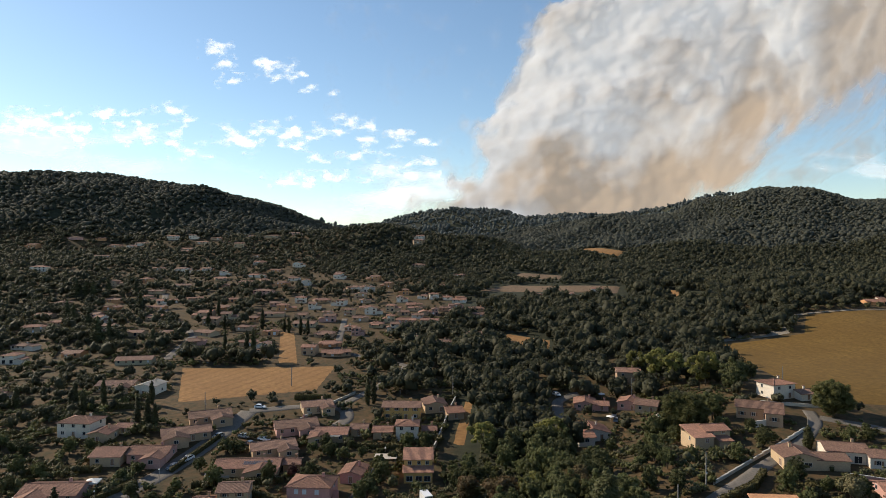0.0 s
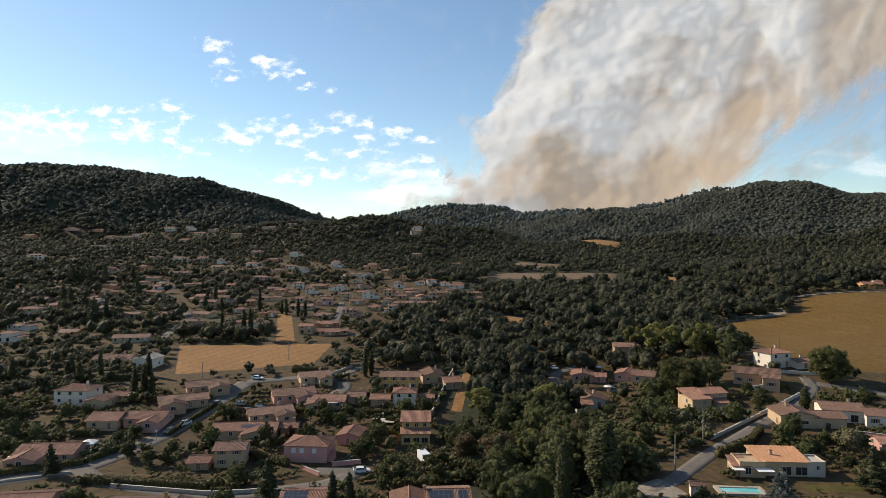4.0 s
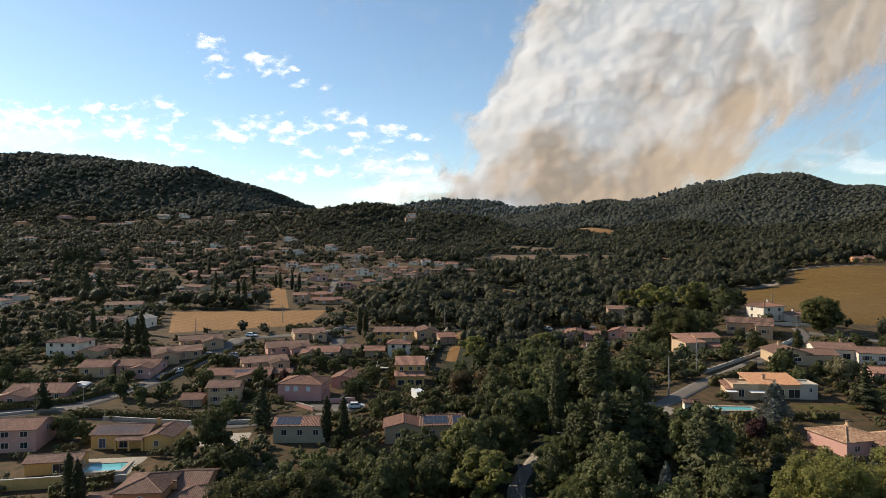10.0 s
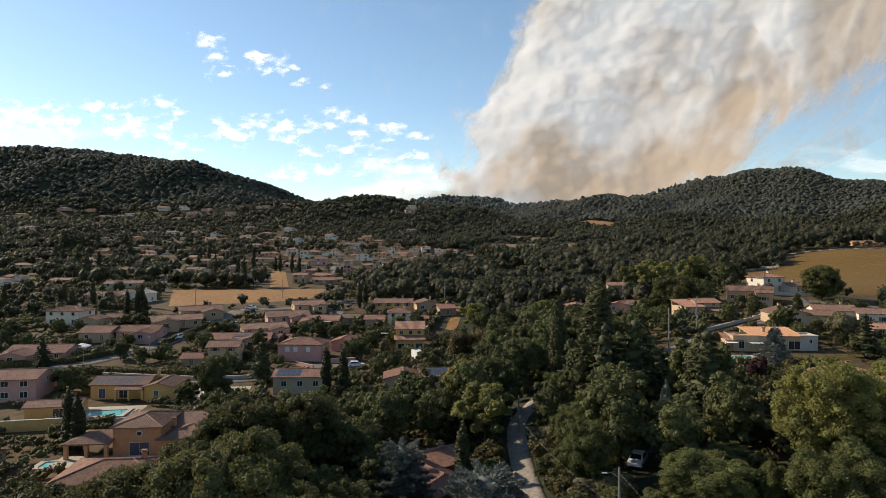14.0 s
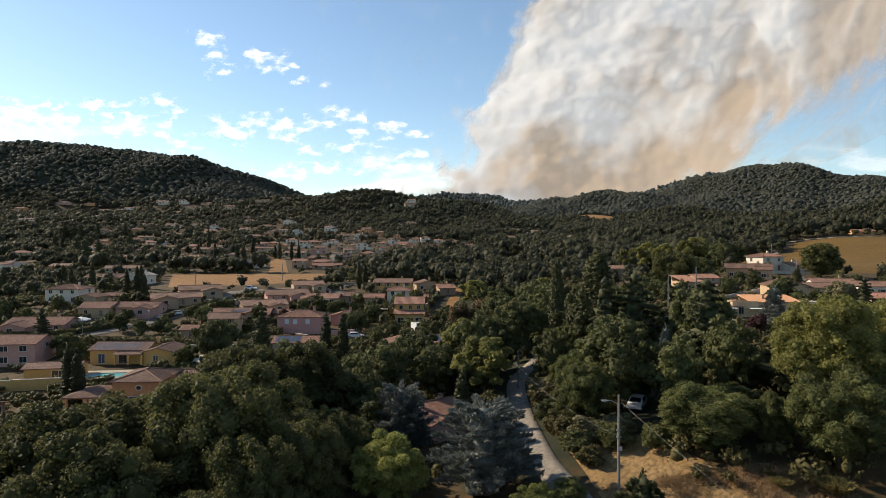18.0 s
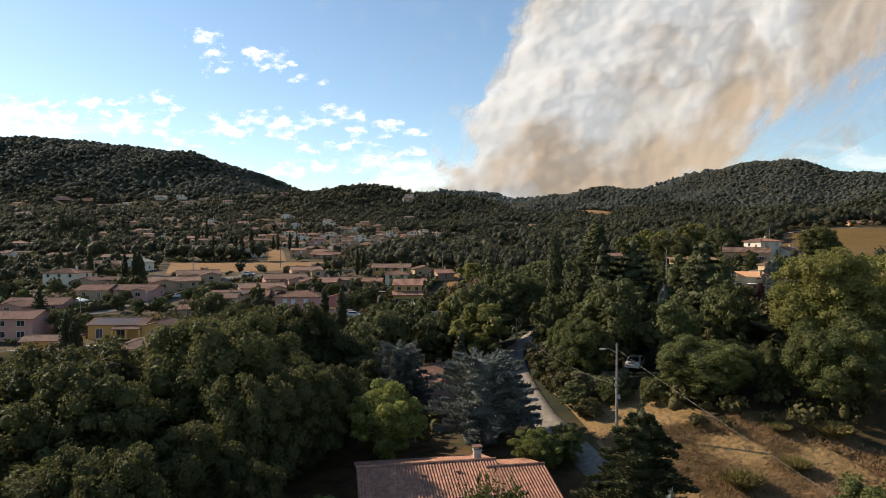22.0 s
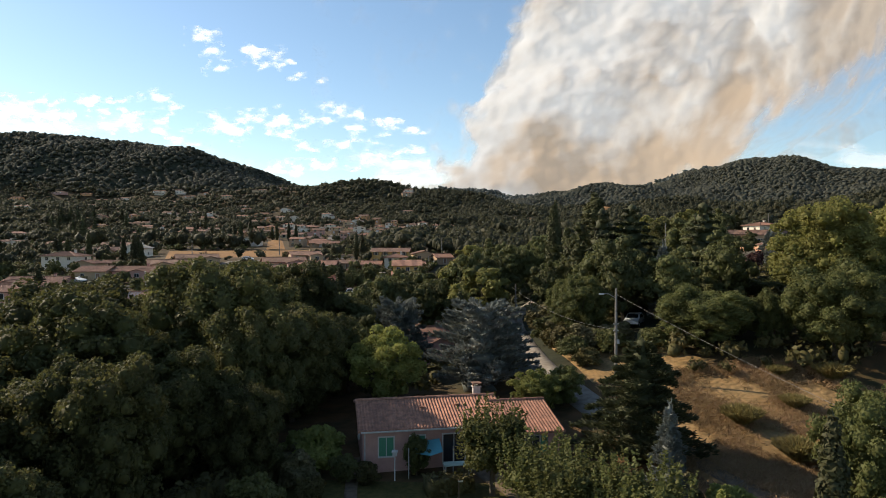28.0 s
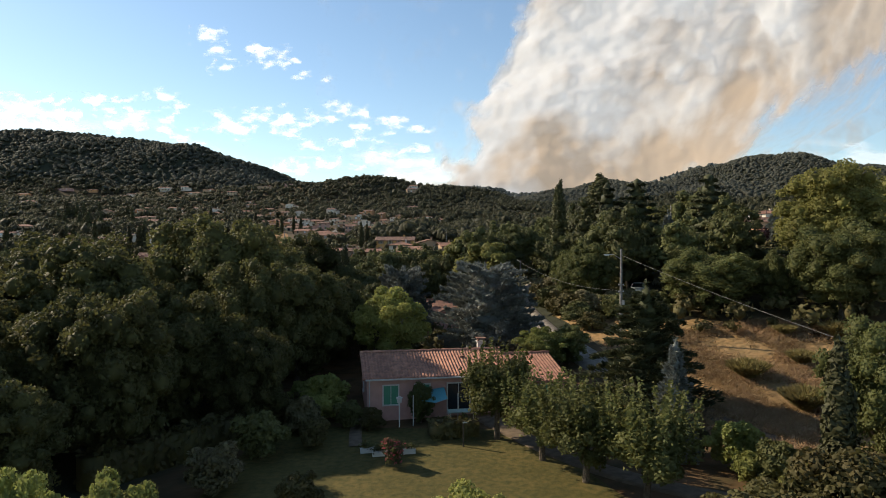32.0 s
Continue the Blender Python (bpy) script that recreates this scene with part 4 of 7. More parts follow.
villa(1, 226, 15, 6, 8, 2.8, "gable", M_BEIGE, M_TILE, "low house with orange tile roof", bays=1)
villa(-14, 207, 0, 7.4, 7.4, 5.2, "hip", M_WHITE, M_TILE, "white cube house with hipped roof", 2, None, bays=2)
villa(-22, 208, 0, 6.2, 6.5, 2.7, "gable", M_CREAM, M_TILE, "low wing with orange tile roof", bays=1)
villa(-7, 209, 4, 4.5, 5, 2.6, "gable", M_BEIGE, M_TILE, "open tiled shed beside the house", bays=1)

# the gardens along the sunlit street
bung = villa(-103, 164, 4, 15, 9, 2.8, "gable", M_ROSE, M_TILE, "long low bungalow with tile roof and awning")
part("awning", *box(6.5, 2.0, 0.06, -5.0, -5.4, 2.35), M_CANVAS, bung)
wl = villa(-122, 208, -4, 11.5, 9, 5.3, "hip", M_WHITE, M_TILE, "two-storey white house with hipped roof", 2, None)
villa(-112, 203, 0, 6.5, 7, 3.6, "gable", M_CREAM, M_TILE, "small cream annexe with gabled roof", bays=1, along="y")
villa(-90, 190, 2, 12, 8, 3.0, "gable", M_ROSE, M_TILE, "pink bungalow with tile roof")
villa(-101, 188, 2, 9, 9, 3.2, "gable", M_CREAM, M_TILE, "cream house with covered balcony")
villa(-86, 205, 26, 15, 8.5, 3.0, "gable", M_BEIGE, M_TILE_OLD, "long house with shallow tile roof")
villa(-84, 220, 26, 14, 8.5, 3.0, "gable", M_BEIGE, M_TILE_OLD, "long house with shallow tile roof")
villa(-108, 210, 0, 5.5, 5, 2.5, "gable", M_CREAM, M_TILE, "small cream outbuilding with tile roof", bays=1)
villa(-136, 258, 4, 15, 8, 3.0, "gable", M_CREAM, M_TILE_OLD, "low farmhouse with tile roof")
villa(-120, 252, -8, 8, 9, 4.6, "gable", M_WHITE, M_GREY, "white gabled barn with grey roof", along="y", bays=1)
villa(-150, 190, 5, 12, 9, 3.0, "gable", M_CREAM, M_TILE_OLD, "low tiled house behind garden hedges")
villa(-175, 240, -5, 12, 9, 3.0, "gable", M_BEIGE, M_TILE_OLD, "low tiled house behind garden hedges")
villa(-128, 140, 5, 13, 9, 3.0, "gable", M_CREAM, M_TILE, "low house by the street")

# the houses on the shoulder by the crop field
wv = villa(113, 221, 18, 9.5, 8, 5.6, "hip", M_WHITE, M_TILE, "two-storey white villa with tile roof", 2, None)
villa(121, 219, 12, 6, 6, 2.6, "gable", M_WHITE, M_TILE_OLD, "low white wing of the villa", bays=1)
bv = villa(98, 202, -24, 13.5, 8.5, 4.2, "gable", M_BEIGE, M_TILE_OLD, "brown villa with deep-shaded balcony", 1, M_SHUT_B)
bg = house(74, 183, 10, "cream villa built in stepped blocks", 12, 9, 8)
block(bg, 6.0, 8.0, 4.0, "mono", wall=M_CREAM, tile=M_TILE, ox=-3.6, oy=-0.6, pitch=0.2)
block(bg, 7.5, 7.0, 5.0, "gable", "x", wall=M_CREAM, tile=M_TILE, ox=2.4, oy=1.6)
block(bg, 4.0, 3.5, 2.6, "mono", wall=M_CREAM, tile=M_TILE, ox=3.0, oy=-3.4, pitch=0.25)
window(bg, 6.0, 8.0, "f", 0.8, 2.2, 0.9, 1.3, None, -3.6, -0.6, pane=M_SHUT_B)
window(bg, 6.0, 8.0, "l", -1.0, 2.4, 0.7, 1.1, None, -3.6, -0.6)
for u in (-2.0, 1.6):
    window(bg, 7.5, 7.0, "f", u, 4.0, 1.0, 1.0, None, 2.4, 1.6, pane=M_SHUT_B)
cv = house(92, 165, -6, "cream villa with wide tile roof", 15, 9, 8)
block(cv, 9.0, 9.0, 3.4, "gable", "y", 0.3, M_CREAM, M_TILE_OLD, ox=-2.6)
block(cv, 8.0, 7.0, 2.9, "gable", "x", 0.3, M_CREAM, M_TILE_OLD, ox=5.4, oy=-0.8)
window(cv, 9.0, 9.0, "l", -2.0, 0.2, 1.1, 2.0, None, -2.6, 0, pane=M_SHUT_B, door=True)
window(cv, 9.0, 9.0, "f", 1.5, 1.0, 1.8, 1.0, None, -2.6, 0)
chimney(cv, -3.4, 1.5, 4.4, 1.3, M_CREAM)
orv = house(68, 134, -4, "villa with flat grey blocks and an orange tile roof", 17, 11, 10)
orv.scale = (0.85, 0.85, 0.78)
block(orv, 11.5, 8.5, 3.6, "mono", wall=M_CREAM, tile=M_TILE_ORANGE, ox=2.0, oy=0.8, pitch=0.13)
block(orv, 6.0, 6.0, 3.9, "flat", wall=M_CREAM, ox=-6.0, oy=-1.8)
block(orv, 4.2, 5.5, 3.8, "flat", wall=M_GREY, ox=9.4, oy=-0.8)
block(orv, 3.4, 4.2, 2.6, "mono", wall=M_CREAM, tile=M_TILE, ox=-8.6, oy=-2.4, pitch=0.25)
part("awning", *box(3.8, 2.4, 0.07, -3.6, -6.0, 2.2), M_CANVAS, orv)
part("awning", *box(2.6, 2.4, 0.07, -9.6, -5.4, 2.2), M_CANVAS, orv)
window(orv, 11.5, 8.5, "f", 0.4, 0.2, 2.4, 2.1, None, 2.0, 0.8, door=True)
window(orv, 11.5, 8.5, "f", 4.0, 0.2, 2.6, 2.1, None, 2.0, 0.8, door=True)
window(orv, 4.2, 5.5, "f", 0.4, 1.8, 0.6, 1.0, None, 9.4, -0.8)
window(orv, 6.0, 6.0, "f", -1.0, 0.6, 1.2, 1.8, None, -6.0, -1.8)
chimney(orv, 0.2, 0.2, 4.0, 1.2, M_CREAM)
rv = house(107, 168, -14, "broad villa with shaded terrace under tiles", 18, 10, 10)
block(rv, 10.5, 9.0, 3.4, "gable", "x", 0.3, M_WHITE, M_TILE_OLD, ox=-3.0, oy=1.0)
block(rv, 8.0, 8.0, 3.0, "gable", "x", 0.3, M_WHITE, M_TILE_OLD, ox=5.4, oy=-2.0)
for u in (-3.4, -0.6, 2.4):
    window(rv, 10.5, 9.0, "f", u, 0.2, 1.8, 2.0, None, -3.0, 1.0, door=True)
for u in (-2.0, 1.8):
    window(rv, 8.0, 8.0, "f", u, 0.9, 1.0, 1.2, M_SHUT_B, 5.4, -2.0)
chimney(rv, -0.5, 1.5, 4.4, 1.3, M_CREAM)
villa(104, 146, -10, 11, 6, 2.6, "gable", M_ROSE, M_TILE, "low pink outhouse with tile roof")
villa(47, 214, 2, 12, 9, 3.1, "gable", M_WHITE, M_TILE, "white house with gable to the road", along="y", bays=2)
villa(38.5, 214, 2, 6.5, 8, 2.9, "gable", M_WHITE, M_TILE, "white wing of the roadside house", bays=1)
villa(51.5, 243, -12, 8, 9, 3.0, "gable", M_ROSE, M_TILE, "low tiled house with walled garden", along="y", bays=2)
villa(57.5, 241, -12, 5, 6, 2.6, "gable", M_ROSE, M_TILE, "low tiled wing with a garage", bays=1)
villa(68, 241, -26, 7.5, 8, 3.4, "gable", M_ROSE, M_TILE, "beige house with stepped tile roofs", along="y", bays=2)
villa(73, 235, -26, 8, 8, 3.2, "gable", M_CREAM, M_TILE_OLD, "cream house with open garage", bays=2)
villa(76, 272, -8, 10, 8.5, 5.6, "gable", M_BEIGE, M_TILE_OLD, "two-storey stone-coloured house above the lane", 2, None, bays=2)
villa(71, 268, -8, 6, 5.5, 2.8, "gable", M_BEIGE, M_TILE_OLD, "small wing with tiled porch roof", bays=1)
rt = house(70.5, 103, 14, "low house with three mottled tile roofs stepping down", 22, 12, 12)
block(rt, 9.0, 9.0, 2.9, "hip", wall=M_ROSE, tile=M_TILE_MIX, ox=-4.5, oy=2.0, pitch=0.3)
block(rt, 9.0, 8.5, 2.7, "hip", wall=M_ROSE, tile=M_TILE_MIX, ox=1.5, oy=-2.5, pitch=0.3)
block(rt, 9.0, 8.0, 2.5, "gable", "x", 0.3, M_ROSE, M_TILE_MIX, ox=8.0, oy=-5.5)
rt.scale = (0.86, 0.86, 0.78)
solar_array(rt, 7.0, -7.4, 3.22, 3, 2, 16.7)
for u in (-2.2, 1.6):
    window(rt, 9.0, 9.0, "f", u, 0.9, 1.1, 1.1, None, -4.5, 2.0)
    window(rt, 9.0, 8.5, "f", u, 0.9, 1.1, 1.1, None, 1.5, -2.5)
    window(rt, 9.0, 8.0, "f", u, 0.9, 1.1, 1.1, None, 8.0, -5.5)
chimney(rt, -3.0, 3.0, 3.9, 1.0, M_CREAM)


def village_house(x, y, w, kind):
    """A house of the old village, seen from afar: a main block, often a lower wing or a terrace."""
    w = max(7.5, min(w, 19.0))
    wall = {"w": M_WHITE, "o": M_OCHRE}.get(kind) or rng.choice(WALLS)
    tall = 2 if rng.random() < (0.6 if kind == "w" else 0.25) else 1
    turn = rng.choice([-9, -4, 2, 6]) if kind in "ew" else rng.choice([-24, -12, -6, 0, 6, 14, 26])
    h = house(x, y, turn + rng.uniform(-4, 4), {"w": "white village house with tile roof", "o": "ochre village house with tile roof"}.get(kind, "rendered village house with tile roof"), w, 8, group="old village houses")
    KEEP_OUT.append((x * 0.985, y - 9, w / 2 + 1.5))
    d = rng.uniform(7.0, 9.5)
    eave = 2.3 + 2.2 * (tall - 1)
    tile = rng.choice([M_TILE, M_TILE_OLD])
    main = w * rng.choice([1.0, 0.68, 0.6])
    shift = (w - main) / 2 * rng.choice([-1, 1])
    block(h, main, d, eave, rng.choice(["gable", "gable", "hip"]), rng.choice(["x", "x", "y"]) if main < 10 else "x", 0.3, wall, tile, ox=shift, step=0.9)
    if main < w:
        block(h, w - main, d * 0.8, 2.4, "gable", rng.choice(["x", "y"]), 0.28, wall, tile, ox=-shift / abs(shift) * main / 2, oy=-rng.uniform(0, 1.5), step=0.9)
    elif rng.random() < 0.5:
        part("terrace_roof", *slope_face((shift - main * 0.3, -d / 2 - 2.4, 2.0), (1, 0, 0), (0, 1, 0), main * 0.55, lambda u: 2.3, 0.2, 0.9), tile, h)
        for px in (-0.28, 0.23):
            part("post", *box(0.25, 0.25, 2.1, shift + main * px, -d / 2 - 2.1), wall, h)
    n = max(2, int(main / 3.4))
    for floor in range(tall):
        for i in range(n):
            u = shift + (i + 0.5) / n * main - main / 2
            ww, z0 = rng.choice([(0.9, 0.9), (1.1, 0.8), (1.5, 0.2)])
            zz = z0 if floor == 0 else 0.8 + 2.45 * floor
            hh = 2.15 - z0 if floor == 0 else 1.15
            unit = part("window", *joined(box(ww + 0.16, 0.1, 0.1, u, -d / 2, zz + hh), box(ww + 0.16, 0.14, 0.1, u, -d / 2, zz - 0.1)), M_FRAME, h)
            part("pane", *box(ww, 0.06, hh, u, -d / 2, zz), rng.choice([M_GLASS, M_GLASS, M_SHUT_B, M_SHUT_W]), unit)
    if rng.random() < 0.6:
        chimney(h, shift + main * 0.2, 0.3, eave + d * 0.1, 1.2, wall)


VILLAGE_WEST = """-388,594,15,w -351,518,13,b -272,422,11,b -250,398,8,b -246,376,18,b -225,334,15,w -211,305,11,w -190,318,10,o -289,544,12,b -256,481,18,o -272,565,9,o -244,521,15,b -216,480,15,b
-239,425,8,b -195,418,11,b -184,370,9,b -166,370,7,b -152,304,17,b -166,424,14,b -143,370,14,b -139,346,10,b -197,491,16,b -277,654,17,w -253,648,14,w -222,623,10,w -217,595,11,b -194,558,14,b -234,552,14,b -162,455,15,b"""
VILLAGE_MID = """-37,486,9,w -22,501,8,w -13,499,7,w -2,496,8,w 8,496,8,e -83,472,11,w -84,433,8,e -69,433,8,e -53,438,13,e -40,449,11,e -32,435,8,e -25,450,10,e -18,435,7,e -12,435,7,e -4,450,8,e 4,440,10,e -80,412,11,e -59,415,11,e -40,412,8,e -28,408,13,e
-13,407,12,e -61,386,7,e -54,372,7,e -35,386,7,e -73,368,11,e -65,342,12,e -72,324,5,e -58,321,15,e -122,430,21,e -117,452,14,o -115,486,9,w -91,397,14,e -98,458,9,w -125,386,11,b -127,415,9,b -110,344,10,b -97,330,8,w -72,594,13,o -187,614,17,w
-152,515,16,b -104,597,11,w -70,536,10,b -160,670,13,w -208,691,13,w -185,575,13,b 7,485,11,w 38,480,10,w 50,477,9,w 4,462,11,e 18,449,12,e 21,426,12,e 121,524,9,w 93,513,13,e 70,509,7,e 268,403,13,o 279,412,8,w -106,372,9,e -46,396,9,e -22,424,8,e -60,452,9,e -100,425,9,e"""
VILLAGE_HIGH = """-490,821,25,b -459,828,13,b -524,787,20,b -432,815,29,b -399,814,15,w -361,821,15,w -335,825,13,w -318,810,17,b -306,827,15,b -288,808,12,b
-320,765,24,b -395,710,22,b -262,826,13,b -229,813,25,b -203,829,17,b -258,773,12,b -39,777,14,b -272,646,17,b -206,690,12,b -226,734,9,b -252,655,15,b -299,647,13,b
-462,787,12,b -483,763,12,b -326,784,20,b -403,800,15,b -40,797,15,w"""
for text in (VILLAGE_WEST, VILLAGE_MID, VILLAGE_HIGH):
    for row in text.split():
        hx, hy, hw, kind = row.split(",")
        village_house(float(hx), float(hy), float(hw), kind)

# the rest of the village fills the gaps between them
more = random.Random(31)
placed = 0
for _ in range(2500):
    hx, hy = more.uniform(-330, 40), more.uniform(300, 690)
    core = math.exp(-((hx + 110) / 150) ** 2 - ((hy - 440) / 130) ** 2)
    if more.random() > core or (hx > -60 and hy < 318):
        continue
    if any((hx - a) ** 2 + (hy - b) ** 2 < (c + 7) ** 2 for a, b, c in KEEP_OUT) or (-140 < hx < -40 and 225 < hy < 312) or (-112 < hx < -66 and 298 < hy < 390) or hx > 10 + (hy - 300) * 0.1:
        continue
    village_house(hx, hy, more.uniform(8, 14), more.choice("bbbbwo"))
    placed += 1
    if placed >= 34:
        break


# ---- trees ----
ICO1 = bmesh.new()
bmesh.ops.create_icosphere(ICO1, subdivisions=1, radius=1)
ICO_V = np.array([v.co[:] for v in ICO1.verts])
ICO_F = np.array([[v.index for v in f.verts] for f in ICO1.faces])
ICO1.free()
ICO2 = bmesh.new()
bmesh.ops.create_icosphere(ICO2, subdivisions=2, radius=1)
ICO2_V = np.array([v.co[:] for v in ICO2.verts])
ICO2_F = np.array([[v.index for v in f.verts] for f in ICO2.faces])
ICO2.free()


def leaves(points, normals, size, r, long=1.3, loose=0.6):
    """Small kite-shaped leaf sprays at points, facing roughly outward. Returns verts and triangles."""
    n = len(points)
    a = r.normal(size=(n, 3)) * loose + normals
    a /= np.linalg.norm(a, axis=1)[:, None]
    t = np.cross(a, r.normal(size=(n, 3)))
    t /= np.linalg.norm(t, axis=1)[:, None] + 1e-9
    b = np.cross(a, t)
    s = size * r.uniform(0.6, 1.4, (n, 1))
    v = np.stack([points - t * s * long * 0.5, points + b * s * 0.45 - a * s * 0.12, points + t * s * long * 0.5, points - b * s * 0.45 - a * s * 0.12], 1).reshape(-1, 3)
    i = np.arange(n)[:, None] * 4
    f = np.concatenate([i + [0, 1, 2], i + [0, 2, 3]], 0)
    return v, f


def lumps(centres, radii, r, rough=0.22, ico=None):
    """Uneven solid lumps, the dense inside of a crown."""
    iv, jf = ico or (ICO_V, ICO_F)
    n, k = len(centres), len(iv)
    w = 1 + r.normal(size=(n, k, 1)) * rough
    v = (centres[:, None, :] + iv[None] * radii[:, None, :] * w).reshape(-1, 3)
    f = (jf[None] + (np.arange(n) * k)[:, None, None]).reshape(-1, 3)
    return v, f


def shell(centres, radii, count, r, low=-0.5, deep=0.82):
    """Points on the outside of lobes, with their outward normals."""
    weight = radii.prod(1) ** (2 / 3)
    which = r.choice(len(centres), count, p=weight / weight.sum())
    d = r.normal(size=(count, 3))
    d /= np.linalg.norm(d, axis=1)[:, None]
    d[:, 2] = np.where(d[:, 2] < low, -d[:, 2], d[:, 2])
    p = centres[which] + d * radii[which] * r.uniform(deep, 1.14, (count, 1))
    return p, d


def stack_meshes(*pairs):
    vs, fs, n = [], [], 0
    for v, f in pairs:
        vs.append(v)
        fs.append(f + n)
        n += len(v)
    return np.concatenate(vs), np.concatenate(fs)


def needles(points, along, size, r, long=2.2):
    """Pointed sprays whose long axis follows the given directions."""
    n = len(points)
    t = along + r.normal(size=(n, 3)) * 0.33
    t /= np.linalg.norm(t, axis=1)[:, None]
    b = np.cross(t, r.normal(size=(n, 3)))
    b /= np.linalg.norm(b, axis=1)[:, None] + 1e-9
    s = size * r.uniform(0.6, 1.4, (n, 1))
    v = np.stack([points - t * s * long * 0.4, points + b * s * 0.3, points + t * s * long * 0.6, points - b * s * 0.3], 1).reshape(-1, 3)
    i = np.arange(n)[:, None] * 4
    return v, np.concatenate([i + [0, 1, 2], i + [0, 2, 3]], 0)


def crown_cedar(seed, width, tall, base, branches, count, size, lift=0.3, power=0.55, core=0.3):
    """A cedar: long feathered branches in layers, their tips pointing out and up."""
    r = np.random.default_rng(seed)
    pts, way = [], []
    per = count // branches
    for i in range(branches):
        h = (i + r.uniform(0, 1)) / branches
        h = h ** 1.15 * 0.96
        reach = width / 2 * (1 - h) ** power * r.uniform(0.72, 1.12) + 0.2
        a = i * 2.4 + r.uniform(-0.5, 0.5)
        d, e = np.array([math.cos(a), math.sin(a), 0]), np.array([-math.sin(a), math.cos(a), 0])
        s = np.sqrt(r.uniform(0.06, 1, per))[:, None]
        side = r.normal(size=(per, 1)) * 0.17 * reach * (1.12 - s)
        z = base + tall * h * 0.94 + reach * (lift * s - 0.22 * s ** 2) + r.normal(size=(per, 1)) * 0.10
        p = d * reach * s + e * side
        p[:, 2:3] += z
        pts.append(p)
        way.append(np.tile(d * 0.8 + np.array([0, 0, 0.5]), (per, 1)) + e * np.sign(side) * 0.5)
    top = np.stack([r.normal(size=40) * 0.08, r.normal(size=40) * 0.08, base + tall * r.uniform(0.86, 1.0, 40)], 1)
    pts.append(top)
    way.append(np.tile([0, 0, 1.0], (40, 1)))
    hs = np.linspace(0.03, 0.85, 9)
    c = np.stack([0 * hs, 0 * hs, base + tall * hs], 1)
    rad = np.stack([width / 2 * core * (1 - hs) ** power + 0.1] * 2 + [np.full(9, tall / 11)], 1)
    return stack_meshes(lumps(c, rad, r, 0.2), needles(np.concatenate(pts), np.concatenate(way), size, r))


def limb(p, q, r0, r1, sides=7, bend=0.0):
    p, q = np.array(p, float), np.array(q, float)
    verts, faces = [], []
    n = 5
    d = (q - p) / np.linalg.norm(q - p)
    u = np.cross(d, [0.3, 0.9, 0.1])
    u /= np.linalg.norm(u)
    w = np.cross(d, u)
    for i in range(n):
        t = i / (n - 1)
        c = p + (q - p) * t + u * bend * math.sin(math.pi * t)
        rad = r0 + (r1 - r0) * t
        for k in range(sides):
            a = 2 * math.pi * k / sides
            verts.append(tuple(c + (u * math.cos(a) + w * math.sin(a)) * rad))
    for i in range(n - 1):
        for k in range(sides):
            faces.append((i * sides + k, i * sides + (k + 1) % sides, (i + 1) * sides + (k + 1) % sides, (i + 1) * sides + k))
    return verts, faces


def lobes_round(r, n, width, tall, base, fine=False):
    """Lobe centres and radii of a broad crown."""
    d = r.normal(size=(n, 3))
    d /= np.linalg.norm(d, axis=1)[:, None]
    k = r.uniform(0.35, 0.72, (n, 1))
    c = d * k * np.array([width / 2, width / 2, tall / 2]) + np.array([0, 0, base + tall / 2])
    rad = np.stack([width * r.uniform(0.17, 0.27, n)] * 2 + [tall * r.uniform(0.17, 0.26, n)], 1)
    if fine:
        k = r.uniform(0.5, 0.88, (n, 1))
        c = d * k * np.array([width / 2, width / 2, tall / 2]) + np.array([0, 0, base + tall / 2])
        q = r.uniform(0.085, 0.16, n)
        rad = np.stack([width * q, width * q, tall * q * 1.15], 1)
    if fine == "puffs":
        k = r.uniform(0.55, 0.97, (n, 1))
        c = d * k * np.array([width / 2, width / 2, tall / 2]) + np.array([0, 0, base + tall / 2])
        q = r.uniform(0.05, 0.11, n)
        rad = np.stack([width * q, width * q, tall * q * 0.9], 1)
    c[0], rad[0] = (0, 0, base + tall / 2), (width * 0.33, width * 0.33, tall * 0.36)
    return c, rad


def crown_broad(seed, width, tall, base, lobes, count, size, core=0.8, fine=False):
    r = np.random.default_rng(seed)
    c, rad = lobes_round(r, lobes, width, tall, base, fine)
    p, d = shell(c, rad, count, r, -0.5, 0.80 if fine else 0.84)
    return stack_meshes(lumps(c, rad * core, r, 0.1, (ICO2_V, ICO2_F) if count > 9000 else (ICO_V, ICO_F)), leaves(p, d, size, r, 1.3, 0.45 if core > 0.67 else 0.75))


